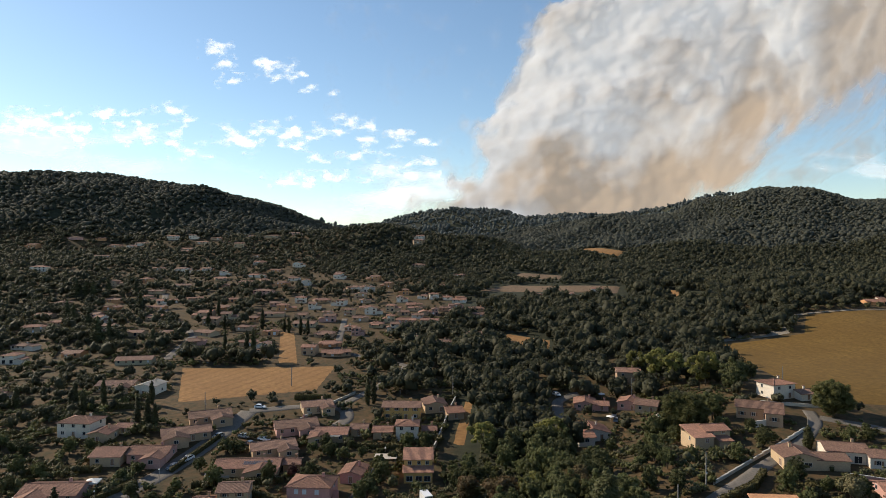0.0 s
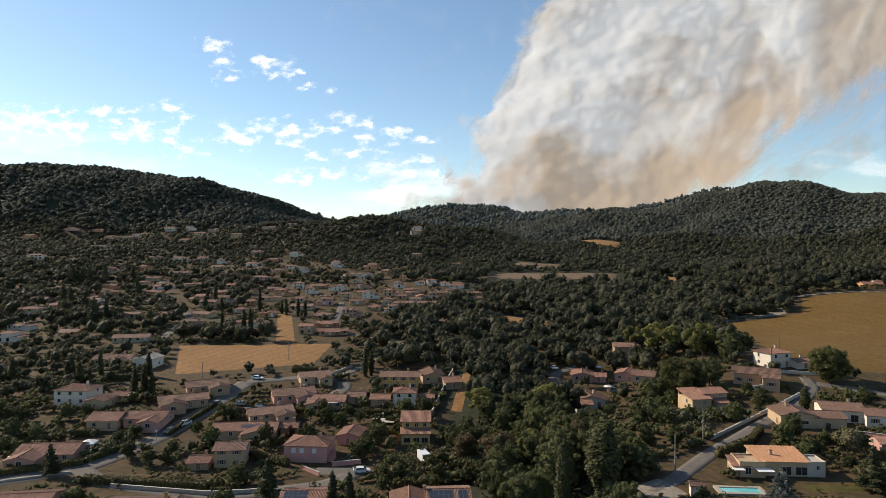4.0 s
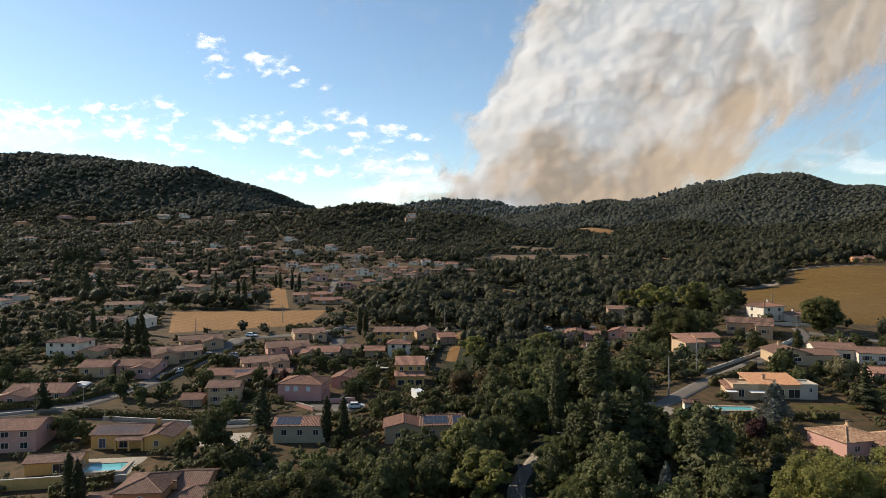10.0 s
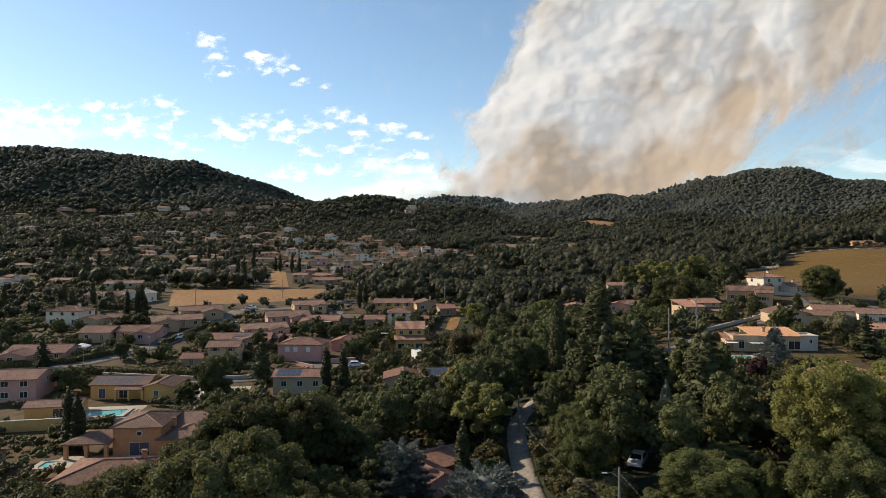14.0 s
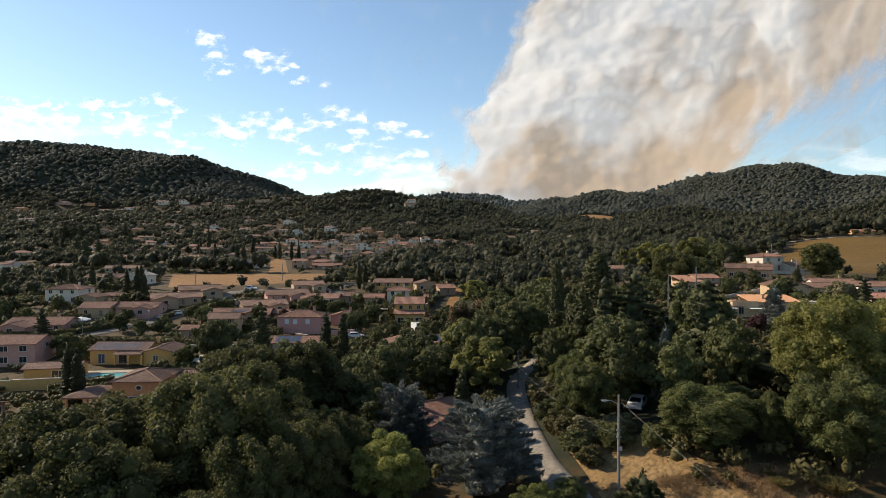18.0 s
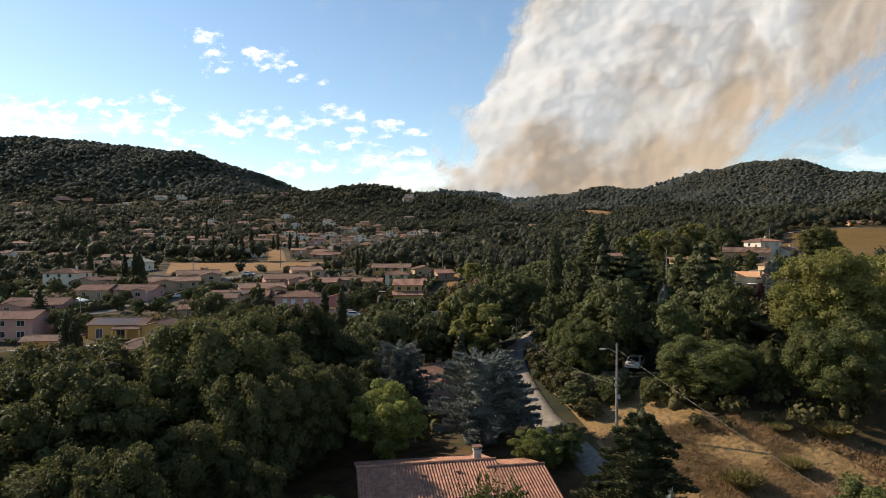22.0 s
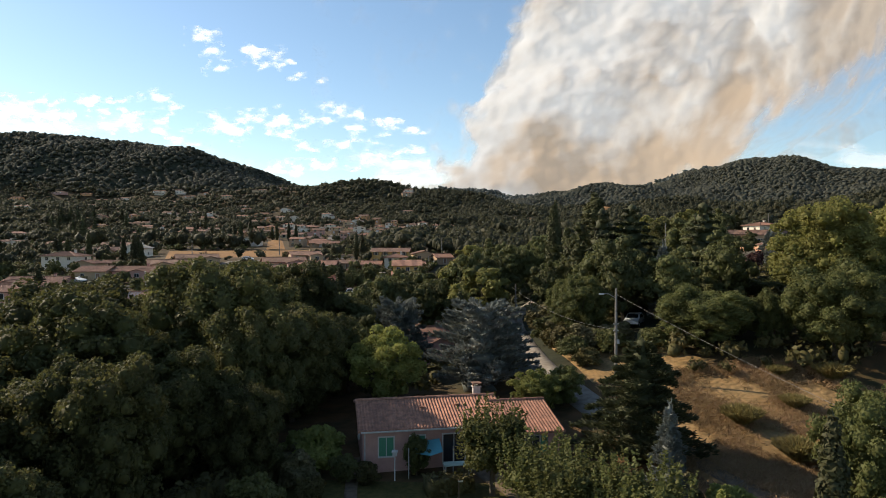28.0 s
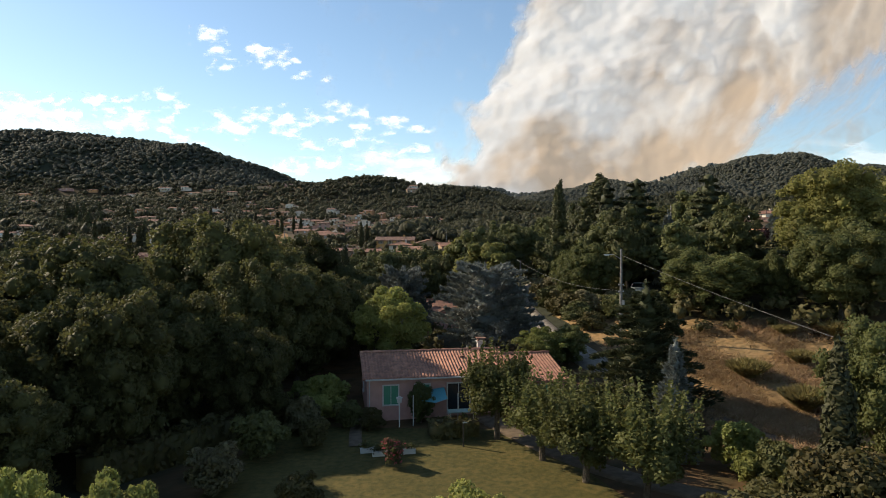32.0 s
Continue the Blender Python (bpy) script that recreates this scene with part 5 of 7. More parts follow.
def crown_cone(seed, width, tall, base, count, size, droop=0.25, tiers=12, power=1.0, core=0.5):
    """A conifer in tiers of branches that sweep out and droop."""
    r = np.random.default_rng(seed)
    pts, nrm = [], []
    for t in range(tiers):
        k = t / tiers
        z = base + tall * k
        reach = width / 2 * (1 - k) ** power * r.uniform(0.85, 1.1) + 0.15
        arms = max(5, int(11 * (1 - k) + 4))
        for a in r.uniform(0, 2 * math.pi, arms):
            n = max(4, int(count / tiers / arms * (0.5 + 1.2 * (1 - k))))
            s = np.sqrt(r.uniform(0.03, 1, n))
            ln = reach * r.uniform(0.7, 1.12)
            off = r.normal(size=(n, 3)) * np.array([0.10, 0.10, 0.05]) * width * 0.35 * (1.1 - k)
            pts.append(np.stack([np.cos(a) * s * ln, np.sin(a) * s * ln, z - droop * s ** 1.5 * ln + 0.25 * s * ln * 0.4], 1) + off)
            nrm.append(np.tile([np.cos(a) * 0.5, np.sin(a) * 0.5, 0.9], (n, 1)))
    p, d = np.concatenate(pts), np.concatenate(nrm)
    hs = np.linspace(0.03, 0.92, 9)
    c = np.stack([0 * hs, 0 * hs, base + tall * hs], 1)
    rad = np.stack([width / 2 * core * (1 - hs) ** power + 0.1] * 2 + [np.full(9, tall / 11)], 1)
    return stack_meshes(lumps(c, rad, r, 0.12), leaves(p, d, size, r, 1.7))


def crown_column(seed, width, tall, base, count, size, top=0.7):
    """A narrow upright crown: cypress or poplar."""
    r = np.random.default_rng(seed)
    hs = np.linspace(0.04, 0.97, 14)
    prof = np.sin(np.clip(hs, 0, 1) ** top * math.pi) ** 0.6 * width / 2 + 0.05
    c = np.stack([r.normal(size=14) * 0.05 * width, r.normal(size=14) * 0.05 * width, base + tall * hs], 1)
    rad = np.stack([prof, prof, np.full(14, tall / 14 * 1.2)], 1)
    p, d = shell(c, rad, count, r, -1)
    d[:, 2] += 0.6
    return stack_meshes(lumps(c, rad * 0.8, r, 0.12), leaves(p, d, size, r, 1.8))


def crown_pine(seed, width, tall, base, lobes, count, size):
    """An Aleppo pine: rounded tufts in clouds on an open frame."""
    r = np.random.default_rng(seed)
    a = r.uniform(0, 2 * math.pi, lobes)
    k = np.sqrt(r.uniform(0.02, 1, lobes))
    h = r.uniform(0, 1, lobes)
    reach = width / 2 * (0.5 + 0.5 * np.sin(math.pi * (0.2 + 0.7 * h)))
    c = np.stack([np.cos(a) * k * reach, np.sin(a) * k * reach, base + tall * (0.12 + 0.8 * h)], 1)
    q = width * r.uniform(0.085, 0.15, lobes)
    rad = np.stack([q, q, q * 0.75], 1)
    p, d = shell(c, rad, count, r, -0.6)
    d[:, 2] += 0.5
    return stack_meshes(lumps(c, rad * 0.8, r, 0.15), leaves(p, d, size, r, 1.6))


def frame_of(seed, tall, base, width, thick, count=7):
    """Trunk and limbs in one mesh."""
    r = np.random.default_rng(seed)
    pieces = [limb((0, 0, -0.6), (r.normal() * 0.15, r.normal() * 0.15, base + tall * 0.55), thick, thick * 0.35, 9, 0.12)]
    for i in range(count):
        a = i / count * 2 * math.pi + r.uniform(-0.3, 0.3)
        z = base + tall * r.uniform(0.0, 0.4)
        k = width * r.uniform(0.25, 0.4)
        pieces.append(limb((0, 0, max(0.4, z - 0.6)), (math.cos(a) * k, math.sin(a) * k, z + tall * r.uniform(0.15, 0.4)), thick * 0.38, thick * 0.12, 6, 0.2))
    return joined(*pieces)


def tree_model(name, label, category, crown, wood, leaf, group=""):
    t = thing(name, label, category, pose(0, 0, -400), group)
    part("trunk", *wood, M_BARK, t)
    smooth_shade(part("crown", *crown, leaf, t))
    return t


PLANTED = []


def plant(model, x, y, tall=1.0, wide=None, turn=None, sink=0.0):
    """A copy of a tree, scaled, standing on the land."""
    if turn is None:
        turn = (x * 37.7 + y * 91.3) % 360
    m = pose(x, y, level(x, y) - sink, 0, 0, turn)
    ob = copy_thing(model, m)
    w = wide or tall
    ob.scale = (w, w, tall)
    PLANTED.append((x, y, 2.5 * w))
    return ob


# models, each 1 unit of scale = the size named
OAKS = [tree_model("oak_tree", "large dark green oak with a dense rounded crown", "tree", crown_broad(s, 13, 14.5, 0.6, 210, 36000, 0.24, 0.62, "puffs"), frame_of(s, 12, 2, 13, 0.42), M_OAK, "oaks beside the garden") for s in (1, 2, 3)]
BROADS = [tree_model("broadleaf_tree", "broadleaf tree with a rounded green crown", "tree", crown_broad(10 + s, 8, 8.6, 0.9, 64, 5600, 0.28, 0.8, "puffs"), frame_of(10 + s, 7, 2, 8, 0.24, 5), M_BROAD, "broadleaf trees in the gardens") for s in range(4)]
NEARBROADS = [tree_model("broadleaf_tree", "leafy green broadleaf tree at the meadow's edge", "tree", crown_broad(30 + s, 9, 9.6, 0.3, 130, 26000, 0.16, 0.62, "puffs"), frame_of(30 + s, 8, 2, 9, 0.28), M_MEADOWTREE, "trees round the meadow") for s in range(2)]
LIME = tree_model("lime_tree", "bright yellow-green broadleaf tree", "tree", crown_broad(40, 8, 7.5, 1.0, 90, 22000, 0.18, 0.5, "puffs"), frame_of(40, 7, 2, 8, 0.26), M_LIME)
PINE = tree_model("pine_tree", "tall yellow-green pine with billowing tufts", "tree", crown_broad(50, 13, 14.5, 1.2, 170, 36000, 0.24, 0.56, "puffs"), frame_of(50, 14, 3, 12, 0.4, 9), M_PINE)
MIDPINE = tree_model("pine_tree", "olive-green pine with a spreading crown", "tree", crown_pine(51, 9, 9, 3, 26, 3200, 0.42), frame_of(51, 9, 4, 8, 0.28, 6), M_PINE, "pines above the lane")
DARKPINES = [tree_model("black_pine", "tall dark pine with a conical crown", "tree", crown_cone(60 + s, 8, 14, 2.0, 9000, 0.40, 0.15, 13, 0.6, 0.6), frame_of(60 + s, 14, 3, 5, 0.3, 4), M_DARKPINE, "dark pines by the lane") for s in range(2)]
CEDAR = tree_model("cedar_tree", "dark green cedar with sweeping branches", "tree", crown_cedar(70, 8.5, 9.5, 0.5, 100, 24000, 0.17, 0.25, 0.72, 0.36), frame_of(70, 9, 1, 4, 0.25, 4), M_DARKPINE)
BLUECEDAR = tree_model("blue_cedar", "broad silvery-blue cedar with layered branches", "tree", crown_cedar(71, 12.5, 9.4, 0.3, 100, 24000, 0.23, 0.5, 0.24, 0.36), frame_of(71, 11, 1, 6, 0.3, 5), M_BLUE)
SPRUCE = tree_model("blue_spruce", "slim silvery-blue spruce with tiered branches", "tree", crown_cedar(72, 3.8, 7.4, 0.25, 110, 9000, 0.115, 0.30, 0.95, 0.4), frame_of(72, 6, 0.5, 2, 0.12, 3), M_BLUE)
CYPRESS = tree_model("cypress_tree", "narrow dark green pointed cypress", "tree", crown_column(80, 1.5, 8, 0.2, 2200, 0.22), frame_of(80, 3, 0.3, 0.8, 0.12, 2), M_CYPRESS, "cypresses")
POPLAR = tree_model("poplar_tree", "tall slender poplar above the gully trees", "tree", crown_column(81, 3.6, 15, 1.2, 5200, 0.36, 0.85), frame_of(81, 12, 1.5, 2, 0.25, 4), M_POPLAR, "poplars")
OLIVE = tree_model("olive_tree", "small grey-green olive tree", "tree", crown_broad(90, 4.4, 3.6, 1.0, 10, 1300, 0.26), frame_of(90, 3, 1, 4, 0.16, 4), M_OLIVE, "olive trees")
RUST = tree_model("browning_tree", "broadleaf tree browning in the drought", "tree", crown_broad(91, 8, 8, 1.5, 16, 2600, 0.44), frame_of(91, 7, 2, 8, 0.24, 5), M_RUST)
RUSTNEAR = tree_model("fruit_tree", "small leafy tree with reddening leaves", "tree", crown_broad(94, 5, 5, 0.5, 30, 11000, 0.18, 0.45, True), frame_of(94, 4, 1, 5, 0.14, 5), M_RUSTGREEN)
PLUM = tree_model("plum_tree", "dark purple-leaved plum tree", "tree", crown_broad(92, 4, 4, 1.0, 10, 1300, 0.28), frame_of(92, 3, 1, 4, 0.14, 4), M_PLUM)
WILLOW = tree_model("willow_tree", "round weeping willow with fine foliage", "tree", crown_broad(93, 7, 7.5, 0.4, 14, 3400, 0.34), frame_of(93, 6, 1.5, 6, 0.24, 5), M_OLIVE)


def mulberry(seed):
    """A pollarded garden tree: short trunk, upright leafy shoots."""
    r = np.random.default_rng(seed)
    c, rad = lobes_round(r, 26, 4.0, 3.4, 1.0, True)
    p, d = shell(c, rad, 9000, r)
    tops = []
    for i in range(80):
        a, k = r.uniform(0, 2 * math.pi), math.sqrt(r.uniform(0, 1)) * 1.85
        z0, z1 = 2.6 - 0.3 * k, r.uniform(4.6, 6.2) - k * 0.45
        n = 60
        s = r.uniform(0, 1, n)
        w = 0.16 * (1.1 - s)
        tops.append(np.stack([math.cos(a) * k * (1 + 0.15 * s) + r.normal(size=n) * w, math.sin(a) * k * (1 + 0.15 * s) + r.normal(size=n) * w, z0 + (z1 - z0) * s], 1))
    p = np.concatenate([p] + tops)
    d = np.concatenate([d, np.tile([0, 0, 0.6], (len(p) - len(d), 1))])
    crown = stack_meshes(lumps(c, rad * 0.6, r, 0.15), leaves(p, d, 0.13, r, 1.4))
    wood = joined(limb((0, 0, -0.3), (0.05, 0, 2.3), 0.17, 0.13, 9, 0.05), *[limb((0, 0, 2.1), (math.cos(a) * 1.3, math.sin(a) * 1.3, 3.7), 0.09, 0.04, 6, 0.1) for a in (0.3, 1.7, 2.9, 4.2, 5.4)])
    return tree_model("mulberry_tree", "pollarded garden tree with upright leafy shoots", "tree", crown, wood, M_LIMEDARK, "garden trees along the drive")


def broom(seed):
    """A broom bush: thin upright stems fanning out of one foot."""
    r = np.random.default_rng(seed)
    n = 4200
    a, k, t = r.uniform(0, 2 * math.pi, n), np.sqrt(r.uniform(0, 1, n)), r.uniform(0.1, 1, n)
    way = np.stack([np.cos(a) * k * 0.9, np.sin(a) * k * 0.9, 1.1 - 0.35 * k], 1)
    return needles(way * t[:, None] * 1.7, way, 0.16, r, 3.2)


M_BROOM = foliage("broom_stems", (0.19, 0.165, 0.036), (0.26, 0.215, 0.052), (0.16, 0.13, 0.036), 0.35, 0.2)
M_LIMEDARK = foliage("garden_tree_leaves", (0.092, 0.104, 0.020), (0.155, 0.165, 0.028), (0.098, 0.112, 0.022), 0.4)
M_OLIVEGREEN = foliage("dusty_leaves", (0.060, 0.064, 0.024), (0.105, 0.102, 0.040), (0.070, 0.074, 0.026), 0.22, 0.2)
MULBERRY = [mulberry(100), mulberry(101)]
SHRUBS = [tree_model("shrub", "rounded leafy shrub in the garden", "shrub", crown_broad(110 + s, 2.6, 2.2, 0.0, 22, 3600, 0.14, 0.5, True), limb((0, 0, -0.2), (0, 0, 1.0), 0.06, 0.03), m, "garden shrubs") for s, m in ((0, M_SHRUB), (1, M_HEDGE), (2, M_OLIVE), (3, M_LIME))]
BROOM = tree_model("broom_bush", "dry yellow-green broom bush in the meadow", "shrub", broom(130), limb((0, 0, -0.2), (0, 0, 0.6), 0.05, 0.02), M_BROOM, "broom bushes")
MODELS = [RUSTNEAR, BROOM, *OAKS, *BROADS, *NEARBROADS, LIME, PINE, MIDPINE, *DARKPINES, CEDAR, BLUECEDAR, SPRUCE, CYPRESS, POPLAR, OLIVE, RUST, PLUM, WILLOW, *MULBERRY, *SHRUBS]

# oaks massed beside the garden
for x, y, h, w in [(-21, 56, 1.02, 1.0), (-31, 53, 0.94, 1.0), (-13.5, 58, 0.74, 0.74), (-40, 60, 0.62, 0.9), (-26, 46, 0.84, 0.9), (-37, 46, 0.84, 0.95), (-15.5, 50, 0.78, 0.66), (-47, 52, 0.7, 0.9), (-25, 81, 0.92, 1.0), (-17.5, 83, 0.84, 0.85), (-31, 79, 0.62, 0.7),
                   (-20, 65, 0.9, 0.95), (-17.5, 44, 0.6, 0.6), (-24, 39, 0.6, 0.7), (-31, 39, 0.66, 0.75), (-30, 64, 0.74, 0.9), (-12, 64.5, 0.62, 0.62), (-19.5, 36, 0.72, 0.62), (-26.5, 31.5, 0.72, 0.7), (-34, 33, 0.74, 0.8), (-20.5, 28, 0.48, 0.5), (-13.2, 43, 0.5, 0.42)]:
    plant(OAKS[int(abs(x)) % 3], x, y, h, w)


def plant_to(model, full, x, y, top, wide):
    """Plant a tree of a known full height so that its tip stands at the height top."""
    return plant(model, x, y, (top - level(x, y)) / full, wide)


plant_to(BLUECEDAR, 10.6, 4.2, 64, 11.8, 0.88)
plant_to(BLUECEDAR, 10.6, -4.9, 75.5, 11.0, 0.62)
plant_to(LIME, 9.0, -5.4, 61, 9.3, 0.98)
plant_to(CEDAR, 10.0, 14.9, 46.6, 10.2, 1.22)
plant_to(SPRUCE, 7.6, 13.7, 37.4, 7.4, 0.95)
plant_to(CYPRESS, 8.2, 19.4, 31, 8.3, 0.9)
plant_to(POPLAR, 16.2, 30.5, 124, 26, 1.55)
plant_to(POPLAR, 16.2, 21, 115, 23.8, 0.75)
for x, y, top, w in [(29, 95, 22.7, 1.2), (24.5, 95, 22, 1.1), (35.6, 85, 22.3, 1.05), (46, 86, 15.5, 0.6)]:
    plant_to(DARKPINES[int(x) % 2], 16.0, x, y, top, w)
plant_to(SPRUCE, 7.6, 27.7, 78.1, 17.0, 1.15)
plant_to(PINE, 16.5, 42, 68, 22.5, 0.92)
plant_to(PINE, 16.5, 53, 70, 22.0, 0.85)
for x, y, top, w in [(27.6, 65, 12.4, 1.1), (37.5, 59.5, 15.2, 1.05), (16.8, 75, 13.0, 0.85), (47, 56, 13, 0.9), (24.2, 34.5, 9.0, 0.75), (29, 32, 8.6, 0.8),
                     (33.5, 63, 12.2, 0.5), (17.5, 84, 12.5, 0.7), (20, 90, 12, 0.85), (55, 52, 13, 0.9), (46, 64, 15, 0.8), (33, 72, 11, 0.75), (30, 82, 11.5, 0.75), (41, 78, 12.5, 0.8),
                     (41, 93, 12.5, 0.65), (50, 80, 13.5, 0.8), (60, 78, 13, 0.8), (38, 100, 12.5, 0.7), (18.5, 99, 14, 0.8)]:
    plant_to(NEARBROADS[int(x) % 2], 10.0, x, y, top, w)
plant_to(LIME, 9.0, 8.7, 56, 5.8, 0.6)
plant_to(LIME, 9.0, 0.8, 20.5, 5.4, 0.55)
plant_to(NEARBROADS[0], 10.0, 11.4, 57.5, 5.6, 0.42)
for x, y, top in [(-12.8, 19, 6.6), (-10.6, 19.5, 6.2)]:
    plant_to(LIME, 9.0, x, y, top, 0.5)
for x, y, top in [(15.5, 23.5, 6.6), (18.4, 24.5, 6.4), (12.3, 24.0, 4.6)]:
    plant_to(RUSTNEAR, 6.4, x, y, top, 1.0)
for i, (x, y, h) in enumerate([(3.5, 41.4, 1.0), (5.9, 37.6, 0.84), (7.7, 34.2, 0.9), (10.3, 31.8, 0.92)]):
    plant(MULBERRY[i % 2], x, y, h * 1.16, 1.22)
for x, y, h in [(2.7, 83, 1.0), (-6.9, 83, 0.85)]:
    plant(CYPRESS, x, y, h, 1.25)
for k, (x, y, s) in enumerate([(-6.5, 44, 0.9), (-8.2, 40, 0.9), (-9.6, 43, 1.2), (-8.8, 46.5, 1.5), (-11, 38, 1.3), (-5.0, 43.6, 0.75),
                               (14.5, 38, 1.2), (16.5, 36, 1.3), (17.5, 33, 1.2), (-7, 30, 1.0), (-12, 33, 1.2), (17, 28, 1.3), (21, 27, 1.4)]):
    plant(SHRUBS[k % 4], x, y, s)
for k, (x, y, s) in enumerate([(14.6, 69, 1.3), (15.6, 66, 1.0), (16.5, 70.5, 1.5), (18.5, 68.5, 1.3), (14.4, 74, 1.6), (20, 71, 1.2), (14.2, 79, 1.6), (13.9, 84, 1.7), (14.6, 89, 1.8), (22.5, 66.5, 1.2), (7.6, 70, 1.2), (7.2, 76, 1.4), (7.0, 82, 1.5), (6.8, 88, 1.6)]):
    plant(SHRUBS[(0, 1, 2)[k % 3]], x, y, s, s * 1.3)
for x, y, s in [(24.3, 50.5, 0.95), (29.6, 52.3, 0.7), (25.8, 45.0, 1.0), (27.8, 44.0, 0.75), (35, 56, 0.9), (38, 50, 1.1), (31, 57.5, 0.6)]:
    plant(BROOM, x, y, s, s * 1.2)
for x, y, s in [(16.4, 33.6, 0.8), (17.9, 31.6, 0.9), (19.0, 29.8, 0.8), (17.0, 30.4, 0.7), (20.4, 28.6, 0.9), (-10.5, 47.5, 1.2), (-9.2, 45.2, 1.1)]:
    plant(SHRUBS[3], x, y, s)
plant_to(NEARBROADS[1], 10.0, -1.6, 45.1, 3.0, 0.22)
# trees of the middle ground
plant(OAKS[1], 121, 201.5, 0.78, 0.95)
plant(OAKS[0], 72.5, 197, 0.92, 1.15)
for x, y, s in [(-192, 354, 0.85), (-196, 349, 0.95), (-201, 355, 0.8), (-285, 491, 0.9), (-289, 486, 1.0), (-278, 489, 0.95), (-222, 385, 0.8), (-253, 415, 0.85), (-244, 407, 0.8), (-222, 451, 0.85), (-160, 338, 0.6), (-182, 344, 0.6), (-153, 398, 0.55), (-255, 510, 0.9), (-272, 500, 1.0), (-296, 495, 1.0)]:
    plant(DARKPINES[int(abs(x)) % 2], x, y, s, s * 1.05)
for x, y, s in [(-104, 322, 1.5), (-101, 323, 1.6), (-115, 386, 1.6), (-152, 413, 1.9), (-160, 231, 1.0), (-137, 227, 1.0), (-140, 234, 1.1), (-131, 224, 1.1)]:
    plant(CYPRESS, x, y, s, 1.5)
for i in range(14):
    plant(OLIVE, 208 + i * 7.2, 388.5 - i * 0.75, 0.8 + (i * 7 % 5) * 0.08)
plant(WILLOW, 90, 143, 0.85)
plant(BROADS[1], -44, 121, 1.15, 0.95)
plant(PLUM, 52, 104, 1.0)
plant(PLUM, -44, 176, 0.9)
plant(SPRUCE, 60, 114, 1.1, 2.0)
plant(CYPRESS, 99, 176, 0.8, 1.6)
plant(DARKPINES[0], 83, 124, 0.55, 0.7)
for x, y, s in [(-40, 140, 0.8), (-96, 152, 0.7)]:
    plant(DARKPINES[1], x, y, s * 0.7, s * 0.8)
for x, y in [(-103, 214), (-106, 213), (-100, 213), (-88, 371), (-84, 372), (-96, 375), (-100, 380), (-136, 380), (-31, 237), (-29, 239), (-24, 131), (-20.5, 131.5), (-57, 99), (-59, 100), (-112, 236), (-160, 420), (-118, 330), (-128, 232)]:
    plant(CYPRESS, x, y, 1.0 + (x * 7 % 5) * 0.08, 1.3)
for x, y, s in [(12, 152, 1.1), (30, 150, 1.0), (4, 160, 0.8)]:
    plant(RUST, x, y, s)

FIELDS = [[(-105, 235), (-130, 296), (-50, 301), (-52, 256)], [(-85, 299), (-106, 382), (-91, 380), (-69, 299)], [(112, 226), (141, 352), (190, 353), (150, 204)],
          [(187, 346), (208, 394), (420, 380), (300, 290)], [(140, 206), (190, 352), (420, 362), (390, 152)], [(158, 850), (185, 894), (238, 836), (212, 785)],
          [(164, 522), (188, 542), (203, 490), (182, 456)], [(23, 384), (60, 359), (57, 320), (33, 331)], [(-4, 190), (3, 249), (12, 249), (8, 190)],
          [(15, 512), (50, 578), (156, 562), (140, 488)], [(58, 600), (71, 648), (116, 636), (106, 592)],
          [(13, 50), (11, 80), (21, 66), (25, 54)], [(17.5, 36), (21, 59), (42, 56), (38, 34)], [(-15, 10), (-13, 54), (12, 54), (16, 10)]]
LANES = [[(-160, 129), (-106, 144), (-86, 151)], [(-84, 144), (-66, 139), (-50, 136), (-24, 149)], [(-80, 172), (-75, 194), (-72, 222)], [(40, 119), (64, 143), (86, 163), (106, 181)],
         [(16, 50), (11, 68), (11, 91), (12, 104), (20, 118), (32, 120)], [(32, 118), (61, 145), (80, 163), (102, 183), (116, 206)], [(116, 200), (158, 166)],
         [(-160, 133), (-106, 149), (-89, 157), (-83, 176), (-77, 200), (-73, 229)], [(-89, 156), (-66, 144), (-50, 140), (-21, 156)], [(-73, 229), (-50, 236), (-36, 221)],
         [(-41, 236), (-20, 300), (-60, 330), (-70, 420)], [(-140, 310), (-150, 370), (-235, 520)], [(36, 205), (42, 250), (56, 262)]]


def blocked(x, y, gap=1.0):
    """True where a house, a road, a field or a planted tree already stands. Works on arrays."""
    hit = np.zeros(len(x), bool)
    for cx, cy, rad in KEEP_OUT:
        hit |= (x - cx) ** 2 + (y - cy) ** 2 < (rad + gap) ** 2
    for poly in FIELDS:
        inside = np.ones(len(x), bool)
        sign = 0.0
        for (ax, ay), (bx, by) in zip(poly, poly[1:] + poly[:1]):
            sign += ax * by - bx * ay
        for (ax, ay), (bx, by) in zip(poly, poly[1:] + poly[:1]):
            inside &= ((bx - ax) * (y - ay) - (by - ay) * (x - ax)) * sign > 0
        hit |= inside
    for line in LANES:
        for (ax, ay), (bx, by) in zip(line, line[1:]):
            t = np.clip(((x - ax) * (bx - ax) + (y - ay) * (by - ay)) / ((bx - ax) ** 2 + (by - ay) ** 2), 0, 1)
            hit |= (x - ax - t * (bx - ax)) ** 2 + (y - ay - t * (by - ay)) ** 2 < (3.0 + gap) ** 2
    return hit


